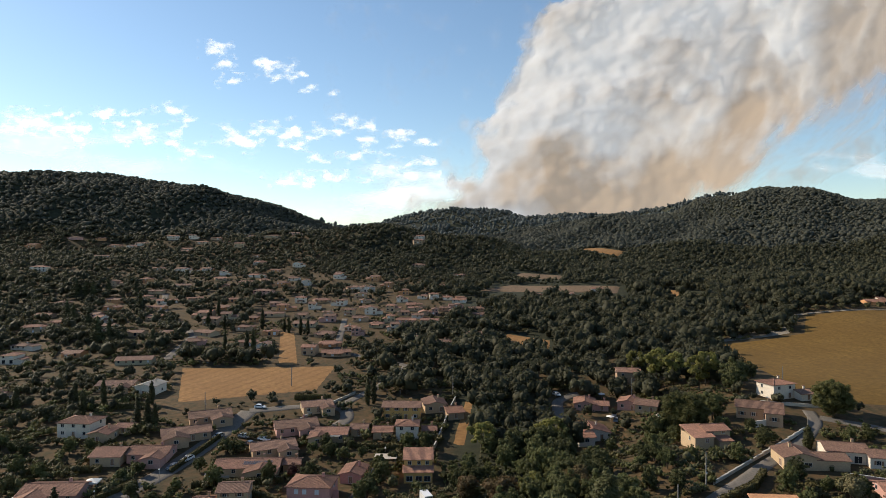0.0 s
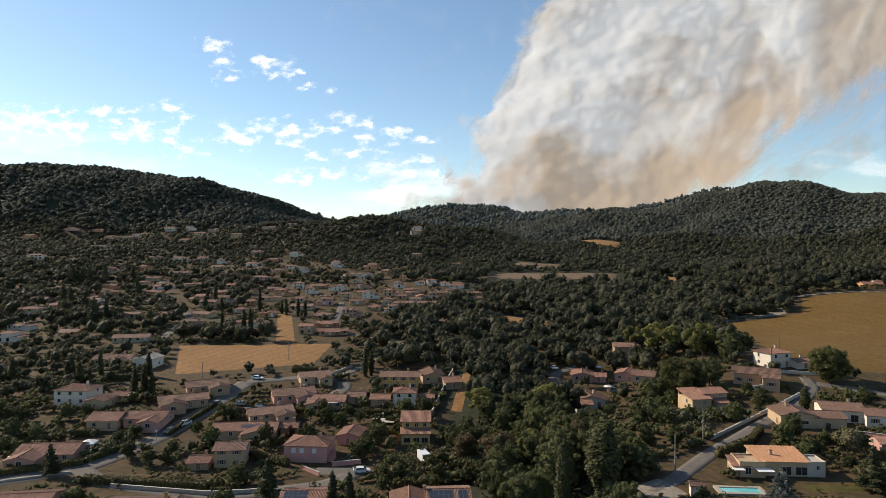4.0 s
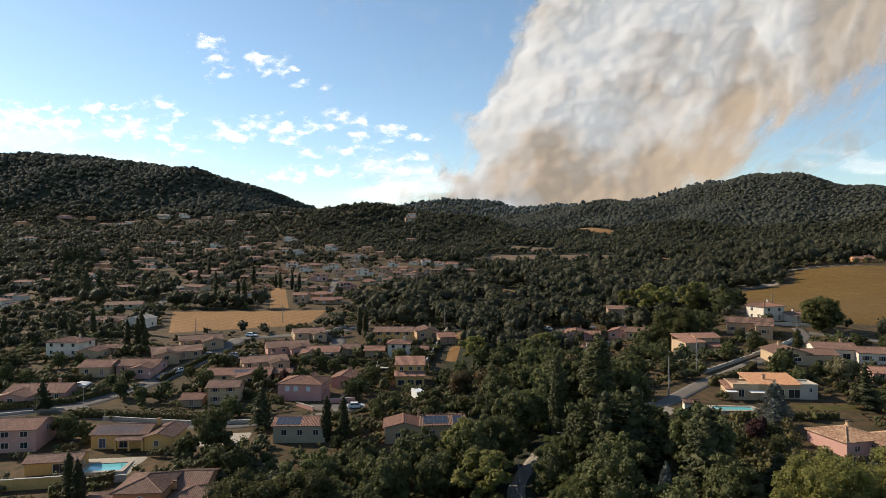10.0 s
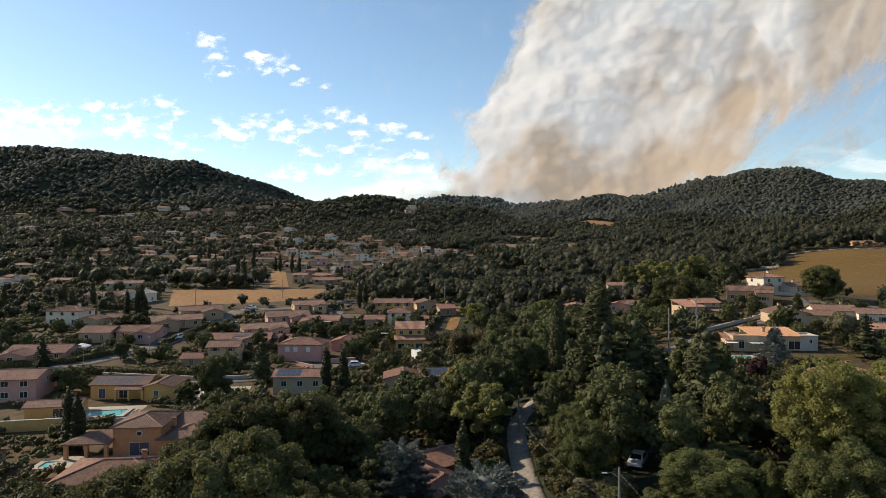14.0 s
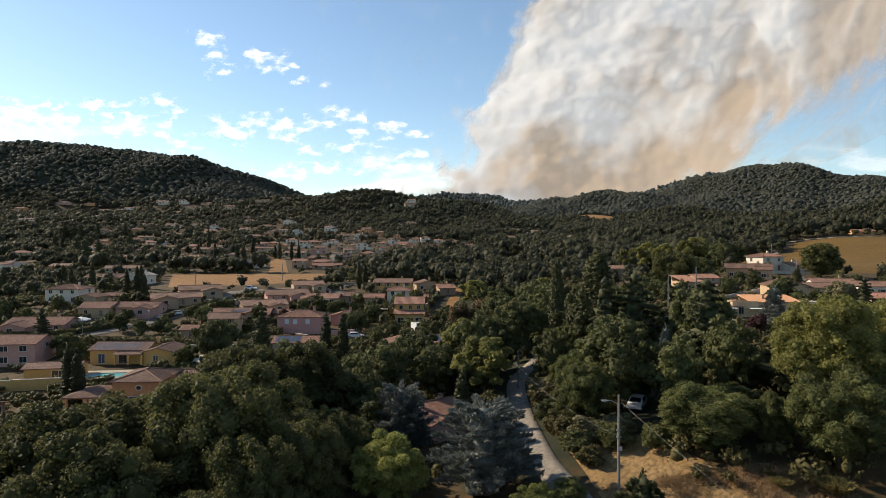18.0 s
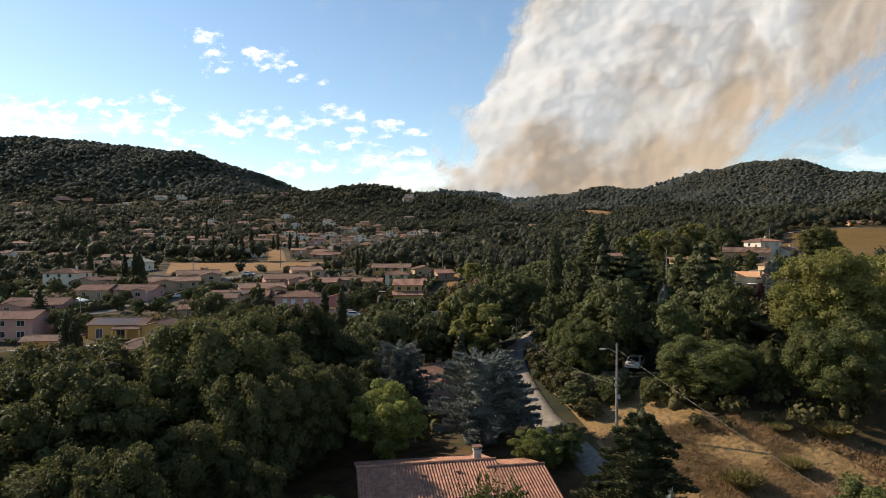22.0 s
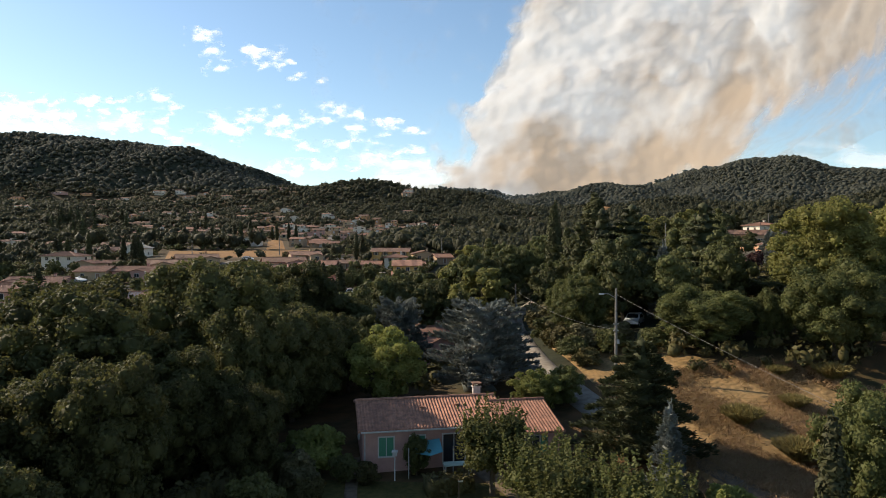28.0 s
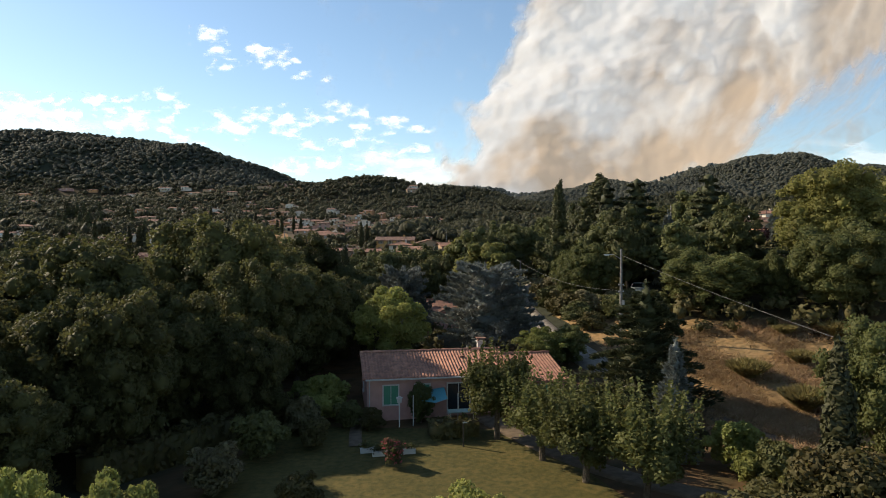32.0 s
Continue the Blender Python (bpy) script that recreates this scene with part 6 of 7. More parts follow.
def thin(x, y, least):
    """Keep points no nearer to one another than least(i)."""
    kept, cells = [], {}
    for i in range(len(x)):
        g = least[i]
        cx, cy = int(x[i] // 12), int(y[i] // 12)
        if all((x[i] - x[j]) ** 2 + (y[i] - y[j]) ** 2 > (g * 0.5 + least[j] * 0.5) ** 2 for a in (-1, 0, 1) for b in (-1, 0, 1) for j in cells.get((cx + a, cy + b), ())):
            kept.append(i)
            cells.setdefault((cx, cy), []).append(i)
    return kept


scatter = np.random.default_rng(5)
KEEP_OUT += [(-62.5, 117.5, 7), (57, 123.5, 6), (47, 104, 4), (-56, 93, 4), (-27.5, 112, 4), (-66, 178, 4), (76, 223, 5), (-47, 133, 7), (-28, 156, 5), (48, 122, 3), (36, 122, 9), (57, 226, 2), (60, 252, 2)]
LOW_GROUND = [(-14, 116, 8, 131), (54, 84, 84, 100), (50, 112, 84, 131), (-104, 98, -50, 128), (-90, 66, -26, 106), (-8, 60, 16, 90), (-116, 128, -86, 152), (-86, 134, -38, 143), (-46, 150, -24, 161), (84, 150, 118, 164),
              (-70, 148, -48, 158), (-120, 152, -92, 162), (-118, 196, -76, 206), (40, 196, 84, 214), (90, 186, 120, 200)]


def low_ground(x, y):
    hit = np.zeros(len(x), bool)
    for x0, y0, x1, y1 in LOW_GROUND:
        hit |= (x > x0) & (x < x1) & (y > y0) & (y < y1)
    return hit



def woods_share(x, y):
    """How wooded the land is: thick in the gully and on the hills, thin in the village."""
    edge = np.interp(y, [96, 122, 140, 180, 195, 240], [-12, -4, 8, 8, -2, -2])
    gully = smooth(0, 16, x - edge) * (1 - smooth(28, 46, x)) * smooth(96, 120, y)
    gully = np.maximum(gully, smooth(6, 30, x) * smooth(236, 262, y))
    gully = np.maximum(gully, smooth(-50, -20, x) * smooth(245, 262, y) * (1 - smooth(318, 345, y)))
    grove = smooth(-26, -18, x) * (1 - smooth(34, 42, x)) * smooth(60, 66, y) * (1 - smooth(100, 112, y))
    grove = np.maximum(grove, (1 - smooth(-16, -10, x)) * smooth(56, 62, y) * (1 - smooth(74, 84, y)))
    hill = smooth(560, 700, y) * smooth(-170, -90, x) + smooth(830, 860, y)
    return np.clip(0.26 + gully + grove + hill, 0, 1)


# single trees through the gardens and the gully
n = 5200
x, y = scatter.uniform(-1, 1, n), scatter.uniform(62, 300, n)
x = x * (y * 0.78 + 12)
share = woods_share(x, y)
keep = (scatter.uniform(0, 1, n) < np.clip(share * 1.0, 0, 1)) & ~low_ground(x, y) & ~blocked(x, y, 1.2) & ~((x > 20) & (y < 74)) & (np.abs(x) < 300)
x, y, share = x[keep], y[keep], share[keep]
px, py = np.array([p[0] for p in PLANTED]), np.array([p[1] for p in PLANTED])
clear = np.array([np.min((px - a) ** 2 + (py - b) ** 2) > 12 for a, b in zip(x, y)])
x, y, share = x[clear], y[clear], share[clear]
near_field = (x > -118) & (x < -44) & (y > 208) & (y < 236)
size = np.where(share > 0.5, scatter.uniform(0.8, 1.25, len(x)), scatter.uniform(0.32, 0.66, len(x))) * np.where(near_field, 0.5, 1.0) * np.where((x > 40) & (y < 130), 0.7, 1.0)
picked = thin(x, y, size * 5.6)
order = sorted(picked, key=lambda i: y[i])
rest = order[270:]
for i in order[:270]:
    model = BROADS[i % 4] if i % 17 else (MIDPINE if share[i] > 0.5 else OLIVE)
    plant(model, x[i], y[i], size[i] * scatter.uniform(0.85, 1.15), size[i])
extra = [(x[i], y[i], size[i]) for i in rest]

# pines and round oaks above the lane
for x, y, tall, wide in [(85, 262, 1.25, 1.15), (90, 256, 1.1, 1.0), (94, 240, 1.05, 1.0), (98, 244, 1.1, 1.0), (80, 275, 1.0, 0.9)]:
    plant(MIDPINE, x, y, tall, wide)
for i, (x, y, s) in enumerate([(64, 198, 0.95), (84, 204, 1.0), (104, 233, 1.15), (109, 236, 1.0), (101, 228, 0.9), (82, 214, 0.9)]):
    plant(BROADS[i % 4], x, y, s, s * 1.1)


def wood_mass(name, x, y, size, label, sprays, seed, ico, lobes=2, squat=1.0, leaf=0.115, core=0.68):
    """Far woods in one mesh: a few lumps a tree and leaf sprays over them."""
    r = np.random.default_rng(seed)
    n = len(x)
    z = height(x, y)
    tall = size * r.uniform(0.8, 1.3, n) * squat
    c1 = np.stack([x, y, z + tall * 0.48], 1)
    r1 = np.stack([size * 0.46, size * 0.46, tall * 0.5], 1)
    pairs = [lumps(c1, r1 * (core if sprays > 20 else 0.92), r, 0.22, ico)]
    allc, allr = [c1], [r1]
    for k in range(lobes):
        a = r.uniform(0, 2 * math.pi, n)
        far = r.uniform(0.26, 0.42, n)
        c2 = c1 + np.stack([np.cos(a) * size * far, np.sin(a) * size * far, tall * r.uniform(-0.15, 0.26, n)], 1)
        r2 = r1 * r.uniform(0.4, 0.66, (n, 1))
        pairs.append(lumps(c2, r2 * (core if sprays > 20 else 0.92), r, 0.25))
        allc.append(c2)
        allr.append(r2)
    if sprays:
        c, rad, big = np.concatenate(allc), np.concatenate(allr), np.tile(size, lobes + 1)
        per = max(1, sprays // (lobes + 1))
        m = len(c) * per
        d = r.normal(size=(m, 3))
        d /= np.linalg.norm(d, axis=1)[:, None]
        d[:, 2] = np.abs(d[:, 2]) * 1.2 - 0.3
        pts = np.repeat(c, per, 0) + d * np.repeat(rad, per, 0) * r.uniform(0.84, 1.12, (m, 1))
        pairs.append(leaves(pts, d, np.clip(np.repeat(big, per)[:, None] * leaf, 0.2, 1.1), r))
    ob = smooth_shade(part(name, *stack_meshes(*pairs), M_WOODS))
    return tagged(ob, label, "woods", kind="stuff")


def scatter_woods(count, y0, y1, spread, keep_share, gap, small, large):
    y = scatter.uniform(0, 1, count) ** 0.75 * (y1 - y0) + y0
    x = scatter.uniform(-1, 1, count) * (y * spread + 15)
    s = woods_share(x, y)
    village = np.clip(1.35 * np.exp(-((x + 150) / 190) ** 2 - ((y - 480) / 190) ** 2), 0, 1)
    open_land = np.clip(keep_share - 0.42 * village, 0.06, 1)
    k = (scatter.uniform(0, 1, count) < np.maximum(open_land, np.where(s > 0.5, 1, 0))) & ~blocked(x, y, 0.5)
    lots = (x > -132) & (x < 60) & (y > np.interp(x, [-48, -28, -10, 11, 30], [318, 372, 405, 425, 470])) & (y < 508)
    k &= ~lots | (scatter.uniform(0, 1, count) < 0.3)
    x, y = x[k], y[k]
    size = scatter.uniform(small, large, len(x)) * (1 - 0.42 * village[k]) * np.where(lots[k], 0.55, 1.0)
    i = np.array(thin(x, y, size * gap))
    return x[i], y[i], size[i]


x, y, s = scatter_woods(9000, 300, 560, 0.78, 0.86, 0.5, 4.5, 12.5)
if extra:
    e = np.array(extra)
    x, y, s = np.concatenate([x, e[:, 0]]), np.concatenate([y, e[:, 1]]), np.concatenate([s, e[:, 2] * 8])
wood_mass("woods", x, y, s, "green oaks and pines between the fields and village", 108, 21, (ICO_V, ICO_F), 5, 1.0, 0.105)
x, y, s = scatter_woods(15000, 560, 850, 0.78, 0.95, 0.45, 3.5, 9.0)
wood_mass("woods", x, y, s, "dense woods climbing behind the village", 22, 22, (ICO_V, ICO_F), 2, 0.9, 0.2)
x, y, s = scatter_woods(52000, 830, 1420, 0.82, 1.0, 0.34, 3.6, 9.4)
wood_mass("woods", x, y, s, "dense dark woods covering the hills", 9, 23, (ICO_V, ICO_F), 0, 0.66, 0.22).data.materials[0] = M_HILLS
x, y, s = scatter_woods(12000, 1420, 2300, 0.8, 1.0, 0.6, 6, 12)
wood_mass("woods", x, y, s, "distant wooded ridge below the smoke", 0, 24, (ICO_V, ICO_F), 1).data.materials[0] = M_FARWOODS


# dark undergrowth beneath the trees behind the meadow
n = 2600
x, y = scatter.uniform(-26, 74, n), scatter.uniform(57, 112, n)
k = ~blocked(x, y, 0.0) & ~((np.abs(x - 0.309 * y) < 2.4) & (y > 60) & (y < 83)) & ~((np.abs(x + 1) < 8) & (y > 74) & (y < 90)) & ~((np.abs(x - 11) < 3) & (y < 104)) & ~((x > -12) & (x < 12) & (y < 64))
x, y = x[k], y[k]
size = scatter.uniform(1.2, 3.2, len(x))
i = np.array(thin(x, y, size * 0.9))
wood_mass("undergrowth", x[i], y[i], size[i], "dark undergrowth beneath the trees", 120, 26, (ICO_V, ICO_F), core=0.45).data.materials[0] = M_HEDGE

# low garden growth: hedges and clumps of shrubs filling the plots
rows_x, rows_y, rows_s = [], [], []
for _ in range(1500):
    cy = scatter.uniform(0, 1) ** 1.25 * 330 + 88
    cx = scatter.uniform(-1, 1) * (cy * 0.76 + 8)
    a = radians(scatter.choice([8, 98, 25, 115, -20, 70]) + scatter.uniform(-6, 6))
    if scatter.uniform() < 0.55:
        n = int(scatter.uniform(6, 18))
        s = scatter.uniform(1.4, 2.9)
        k = (np.arange(n) - n / 2) * s * 0.62
        rows_x.append(cx + np.cos(a) * k + scatter.normal(size=n) * 0.18)
        rows_y.append(cy + np.sin(a) * k + scatter.normal(size=n) * 0.18)
        rows_s.append(s * scatter.uniform(0.85, 1.2, n))
    else:
        n = int(scatter.uniform(4, 13))
        rows_x.append(cx + scatter.normal(size=n) * 2.6)
        rows_y.append(cy + scatter.normal(size=n) * 1.8)
        rows_s.append(scatter.uniform(1.0, 1.0 + scatter.uniform(0.8, 3.4), n))
x, y, s = np.concatenate(rows_x), np.concatenate(rows_y), np.concatenate(rows_s)
n = 2600
y2 = scatter.uniform(0, 1, n) ** 0.8 * 330 + 84
x = np.concatenate([x, scatter.uniform(-1, 1, n) * (y2 * 0.76 + 10)])
y, s = np.concatenate([y, y2]), np.concatenate([s, scatter.uniform(0.6, 1.5, n)])
k = ~blocked(x, y, 0.1) & ~((np.abs(x) < 20) & (y < 100)) & ~((x > -116) & (x < -44) & (y > 219) & (y < 250)) & ~((x > 100) & (y > 196) & (y < 245)) & ~(low_ground(x, y) & (s > 2.2))
x, y, s = x[k], y[k], s[k]
tone = scatter.uniform(0, 1, len(x)) + 0.3 * np.sin(x * 0.13) + 0.3 * np.cos(y * 0.11)
for pick, leaf_kind, seed in ((tone < 0.35, M_HEDGE, 25), ((tone >= 0.35) & (tone < 0.8), M_SHRUB, 27), (tone >= 0.8, M_OLIVEGREEN, 28)):
    wood_mass("garden_bushes", x[pick], y[pick], s[pick], "hedges, shrubs and bushes filling the gardens", 32, seed, (ICO_V, ICO_F), 3, 0.9, 0.14, 0.58).data.materials[0] = leaf_kind


# ---- poles, lamps, cars, pools, walls ----
def tube(p, q, r0, r1, sides=10):
    return limb(p, q, r0, r1, sides)


def wire(name, p, q, sag, parent, thick=0.011):
    p, q = Vector(p), Vector(q)
    pts = []
    for i in range(17):
        t = i / 16
        pts.append(p.lerp(q, t) - Vector((0, 0, 4 * sag * t * (1 - t))))
    verts, faces = [], []
    for i, c in enumerate(pts):
        for a in range(4):
            verts.append((c.x + thick * math.cos(a * math.pi / 2), c.y, c.z + thick * math.sin(a * math.pi / 2)))
        if i:
            b = 4 * (i - 1)
            faces += [(b + a, b + (a + 1) % 4, b + 4 + (a + 1) % 4, b + 4 + a) for a in range(4)]
    return part(name, verts, faces, M_CABLE, parent)


def utility_pole(x, y, tall, label, lamp=-1.0, group="utility poles"):
    z = level(x, y)
    p = thing("utility_pole", label, "pole", pose(x, y, z), group)
    part("shaft", *joined(tube((0, 0, -0.5), (0, 0, tall), 0.17, 0.10, 8)), M_POLE, p)
    for k in (0.55, 0.62):
        part("bracket", *joined(box(0.5, 0.06, 0.06, 0, 0.02, tall * k), box(0.07, 0.1, 0.14, -0.2, 0, tall * k), box(0.07, 0.1, 0.14, 0.2, 0, tall * k)), M_METAL, p)
    part("junction_box", *box(0.24, 0.2, 0.4, 0.16, -0.1, tall * 0.42), M_CONCRETE, p)
    if lamp:
        arm = part("lamp_arm", *joined(tube((0, 0, tall - 1.0), (lamp * 0.7, 0, tall - 0.55), 0.03, 0.03, 6), tube((lamp * 0.7, 0, tall - 0.55), (lamp * 1.2, 0, tall - 0.55), 0.03, 0.03, 6)), M_METAL, p)
        part("lamp_head", *joined(box(0.5, 0.2, 0.1, lamp * 1.4, 0, tall - 0.6), box(0.4, 0.16, 0.05, lamp * 1.4, 0, tall - 0.64)), M_METAL, arm)
    return p, z


pole, pz = utility_pole(17, 60.6, 12.4 - level(17, 60.6), "grey concrete utility pole with street lamp and cables")
pole_top = 12.4 - level(17, 60.6)
wire("cable", (0.05, 0, pole_top - 0.6), (9.2, -41.2, 2.2), 0.5, pole)
wire("cable", (0.0, 0.1, 5.2), (-7, 26, 7.5), 1.0, pole)
lamp2, _ = utility_pole(20.3, 102.4, 14.0 - level(20.3, 102.4), "grey street lamp pole among the trees")
for x, y, h in [(12, 99, 6), (60, 149, 9), (47, 131, 9), (100, 178, 9), (150, 188, 9), (140, 175, 9), (-66, 262, 8), (-88, 226, 8), (-20, 252, 9), (118, 226, 9), (72, 252, 8), (1, 250, 8)]:
    utility_pole(x, y, h, "thin grey utility pole beside the road", 0)
for x, y in [(-101, 153), (-93, 158), (-83, 172)]:
    z = level(x, y)
    s = thing("street_lamp", "small street lamp with a white globe", "street lamp", pose(x + 3.4, y, z), "street lamps")
    part("post", *tube((0, 0, -0.2), (0, 0, 4.0), 0.05, 0.04, 8), M_METAL, s)
    gv, gf = lumps(np.array([[0, 0, 4.15]]), np.array([[0.22, 0.22, 0.22]]), np.random.default_rng(1), 0.0, (ICO2_V, ICO2_F))
    part("globe", gv, gf, M_CANVAS, s)

M_GLASSTOP = plain("frosted_glass", (0.42, 0.52, 0.44), 0.2)
M_PETAL = foliage("pink_petals", (0.42, 0.05, 0.08), (0.55, 0.10, 0.14), (0.36, 0.05, 0.07), 0.3, 0.0)
garden_lamp = thing("garden_lamp", "pale garden lamp post with square lantern", "lamp", pose(-3.1, 44.2, level(-3.1, 44.2)))
part("post", *tube((0, 0, -0.2), (0, 0, 1.75), 0.05, 0.05, 8), M_FRAME, garden_lamp)
part("lantern", *joined(box(0.3, 0.3, 0.26, 0, 0, 1.75), box(0.42, 0.42, 0.07, 0, 0, 2.01), box(0.2, 0.2, 0.06, 0, 0, 2.08)), M_FRAME, garden_lamp)
tap = thing("garden_post", "slim wooden post with a tap", "post", pose(1.25, 40.0, level(1.25, 40)))
part("post", *box(0.09, 0.09, 1.7), M_BARK, tap)
part("spout", *box(0.3, 0.08, 0.08, 0.1, -0.06, 1.55), M_METAL, tap)
hedge_r = np.random.default_rng(8)


def hedge(p, q, wide, tall, label="clipped dense green hedge", material=None):
    """A clipped hedge along a line: solid core and leaf sprays on its faces."""
    p, q = np.array(p, float), np.array(q, float)
    length = np.linalg.norm(q - p)
    d = (q - p) / length
    side = np.array([-d[1], d[0]])
    n = max(2, int(length / 0.9))
    c = p + (np.arange(n) + 0.5)[:, None] / n * length * d
    z = height(c[:, 0], c[:, 1])
    cores = [np.array(box(1, 1, 1)[0]) for _ in range(1)]
    vs, fs = [], []
    for i in range(n):
        b = cores[0] * [0, 0, tall - 0.1] + [0, 0, 0]
        cx = cores[0][:, 0:1] * (length / n) * d + cores[0][:, 1:2] * (wide - 0.15) * side
        vs.append(np.column_stack([cx + c[i], b[:, 2] + z[i] - 0.15]))
        fs.append(np.array(box(1, 1, 1)[1]) + 8 * i)
    cv, cf = np.concatenate(vs), np.concatenate(fs)
    cf = np.concatenate([cf[:, [0, 1, 2]], cf[:, [0, 2, 3]]])
    m = int(length * (wide + 2 * tall) * (26 if length < 15 else 12))
    u, k = hedge_r.uniform(0, length, m), hedge_r.uniform(0, 1, m)
    tops = k < wide / (wide + 2 * tall)
    s = np.where(hedge_r.uniform(0, 1, m) < 0.5, -1, 1)
    across = np.where(tops, hedge_r.uniform(-0.5, 0.5, m) * wide, s * wide / 2)
    zz = np.where(tops, tall, hedge_r.uniform(0, 1, m) * tall)
    pt = p + u[:, None] * d + across[:, None] * side
    g = height(pt[:, 0], pt[:, 1])
    nr = np.where(tops[:, None], [0, 0, 1.0], np.column_stack([s[:, None] * side, np.zeros(m)]))
    lv = leaves(np.column_stack([pt, g + zz]) + hedge_r.normal(size=(m, 3)) * 0.05, nr, 0.22 if length < 15 else 0.32, hedge_r)
    ob = part("hedge", *stack_meshes((cv, cf), lv), material or M_HEDGE)
    return tagged(ob, label, "hedge", "hedges")


table = thing("garden_table", "pale glass-topped garden table behind the hedge", "table", pose(1.3, 44.6, level(1.3, 44.6), 0, 0, 10))
part("tabletop", *box(2.0, 0.9, 0.05, 0, 0, 0.95), M_GLASSTOP, table)
for sx in (-0.9, 0.9):
    for sy in (-0.38, 0.38):
        part("leg", *box(0.06, 0.06, 0.95, sx, sy), M_FRAME, table)
for k, (x, y) in enumerate([(-4.7, 39.0), (-3.9, 38.4), (-2.2, 38.8)]):
    trough = thing("planter", "white rectangular planter with low flowers", "planter", pose(x, y, level(x, y), 0, 0, 12), "planters on the lawn")
    part("trough", *joined(box(0.9, 0.35, 0.3), box(0.96, 0.4, 0.05, 0, 0, 0.3)), M_FRAME, trough)
    fr = np.random.default_rng(200 + k)
    fp = fr.normal(size=(160, 3)) * [0.26, 0.1, 0.1] + [0, 0, 0.5]
    part("flowers", *leaves(fp, np.tile([0, 0, 1.0], (160, 1)), 0.12, fr), M_SHRUB, trough)
rose = thing("flowering_shrub", "shrub with deep pink flowers on the lawn", "shrub", pose(-2.9, 36.6, level(-2.9, 36.6)))
fr = np.random.default_rng(210)
rc, rr = lobes_round(fr, 16, 1.6, 1.7, 0.1, True)
rp, rd = shell(rc, rr, 1500, fr)
part("foliage", *stack_meshes(lumps(rc, rr * 0.6, fr), leaves(rp, rd, 0.1, fr)), M_SHRUB, rose)
rp, rd = shell(rc, rr * 1.08, 260, fr)
part("flowers", *leaves(rp, rd, 0.11, fr), M_PETAL, rose)
hedge((-0.9, 41.8), (2.2, 42.6), 1.6, 1.1, "clipped box hedge beside the garden lamp")
hedge((-19, 33), (-8.8, 47.5), 1.2, 2.0, "dark hedge under the oaks")
for p, q, w, h in [((-112, 150), (-92, 159), 1.2, 1.6), ((-92, 160), (-86, 172), 1.2, 1.6), ((-86, 148), (-55, 144.5), 1.6, 1.8), ((-80, 180), (-75, 205), 1.0, 1.5), ((-70, 170), (-46, 174), 1.2, 1.8),
                   ((-58, 168), (-40, 158), 1.4, 2.0), ((-28, 214), (-2, 212), 1.2, 1.6), ((-120, 178), (-100, 180), 1.4, 2.0), ((-30, 198), (-12, 197), 1.0, 1.6), ((60, 141), (72, 150), 1.4, 1.8),
                   ((72, 150), (78, 158), 1.4, 1.8), ((84, 150), (98, 152), 1.2, 1.6), ((54, 118), (74, 118), 1.2, 1.4), ((-66, 106), (-58, 112), 1.2, 1.8), ((-150, 228), (-112, 232), 1.4, 2.2),
                   ((-60, 243), (-46, 243), 1.4, 2.2), ((98, 168), (96, 160), 1.0, 1.4), ((-142, 168), (-118, 172), 1.4, 2.0), ((-48, 196), (-46, 216), 1.2, 1.8), ((122, 176), (150, 160), 1.3, 1.8)]:
    hedge(p, q, w, h)


def garden_wall(p, q, tall, material, label, thick=0.3):
    """A low rendered wall that follows the ground in short lengths, with a coping."""
    p, q = np.array(p, float), np.array(q, float)
    n = max(1, int(np.linalg.norm(q - p) / 4))
    ang = math.degrees(math.atan2(q[1] - p[1], q[0] - p[0]))
    w = thing("garden_wall", label, "wall", pose(p[0], p[1], level(*p), 0, 0, ang), "garden walls")
    length = float(np.linalg.norm(q - p))
    for i in range(n):
        m = p + (q - p) * (i + 0.5) / n
        dz = level(*m) - level(*p)
        part("wall_length", *box(length / n + 0.02, thick, tall + 1.0, length * (i + 0.5) / n, 0, dz - 1.0), material, w)
        part("coping", *box(length / n + 0.04, thick + 0.1, 0.07, length * (i + 0.5) / n, 0, dz + tall), M_CONCRETE, w)


for p, q, h, m, lab in [((-83, 107), (-64, 110), 1.9, M_GOLDEN, "yellow rendered garden wall"), ((-64, 110), (-56, 112), 1.2, M_STONE, "pale stone garden wall"), ((-78, 145.5), (-54, 141.5), 0.9, M_STONE, "long pale street wall"),
                        ((-54, 141.5), (-40, 143), 0.9, M_STONE, "long pale street wall"), ((-112, 145), (-92, 153.5), 0.5, M_STONE, "low pale street wall"), ((-29, 158), (-22, 160), 1.1, M_PINK, "pink rendered garden wall"),
                        ((-24, 164), (-20, 196), 1.3, M_CREAM, "cream wall beside a narrow drive"), ((-5, 196), (2, 244), 1.6, M_CREAM, "cream boundary wall of the dry strip"), ((63, 152), (84, 171), 0.8, M_STONE, "low pale roadside wall"),
                        ((84, 171), (106, 190), 1.0, M_WHITE, "white roadside wall with coping"), ((104, 213), (124, 208), 1.0, M_WHITE, "white wall below the villa"), ((92, 192), (102, 196), 1.8, M_GREY, "grey retaining wall"),
                        ((-53, 219), (-38, 252), 0.9, M_STONE, "low stone wall of the turning court"), ((98, 156), (114, 148), 1.2, M_ROSE, "pink boundary wall"), ((-36, 156.5), (-31, 152), 0.9, M_PINK, "pink rendered garden wall")]:
    garden_wall(p, q, h, m, lab)


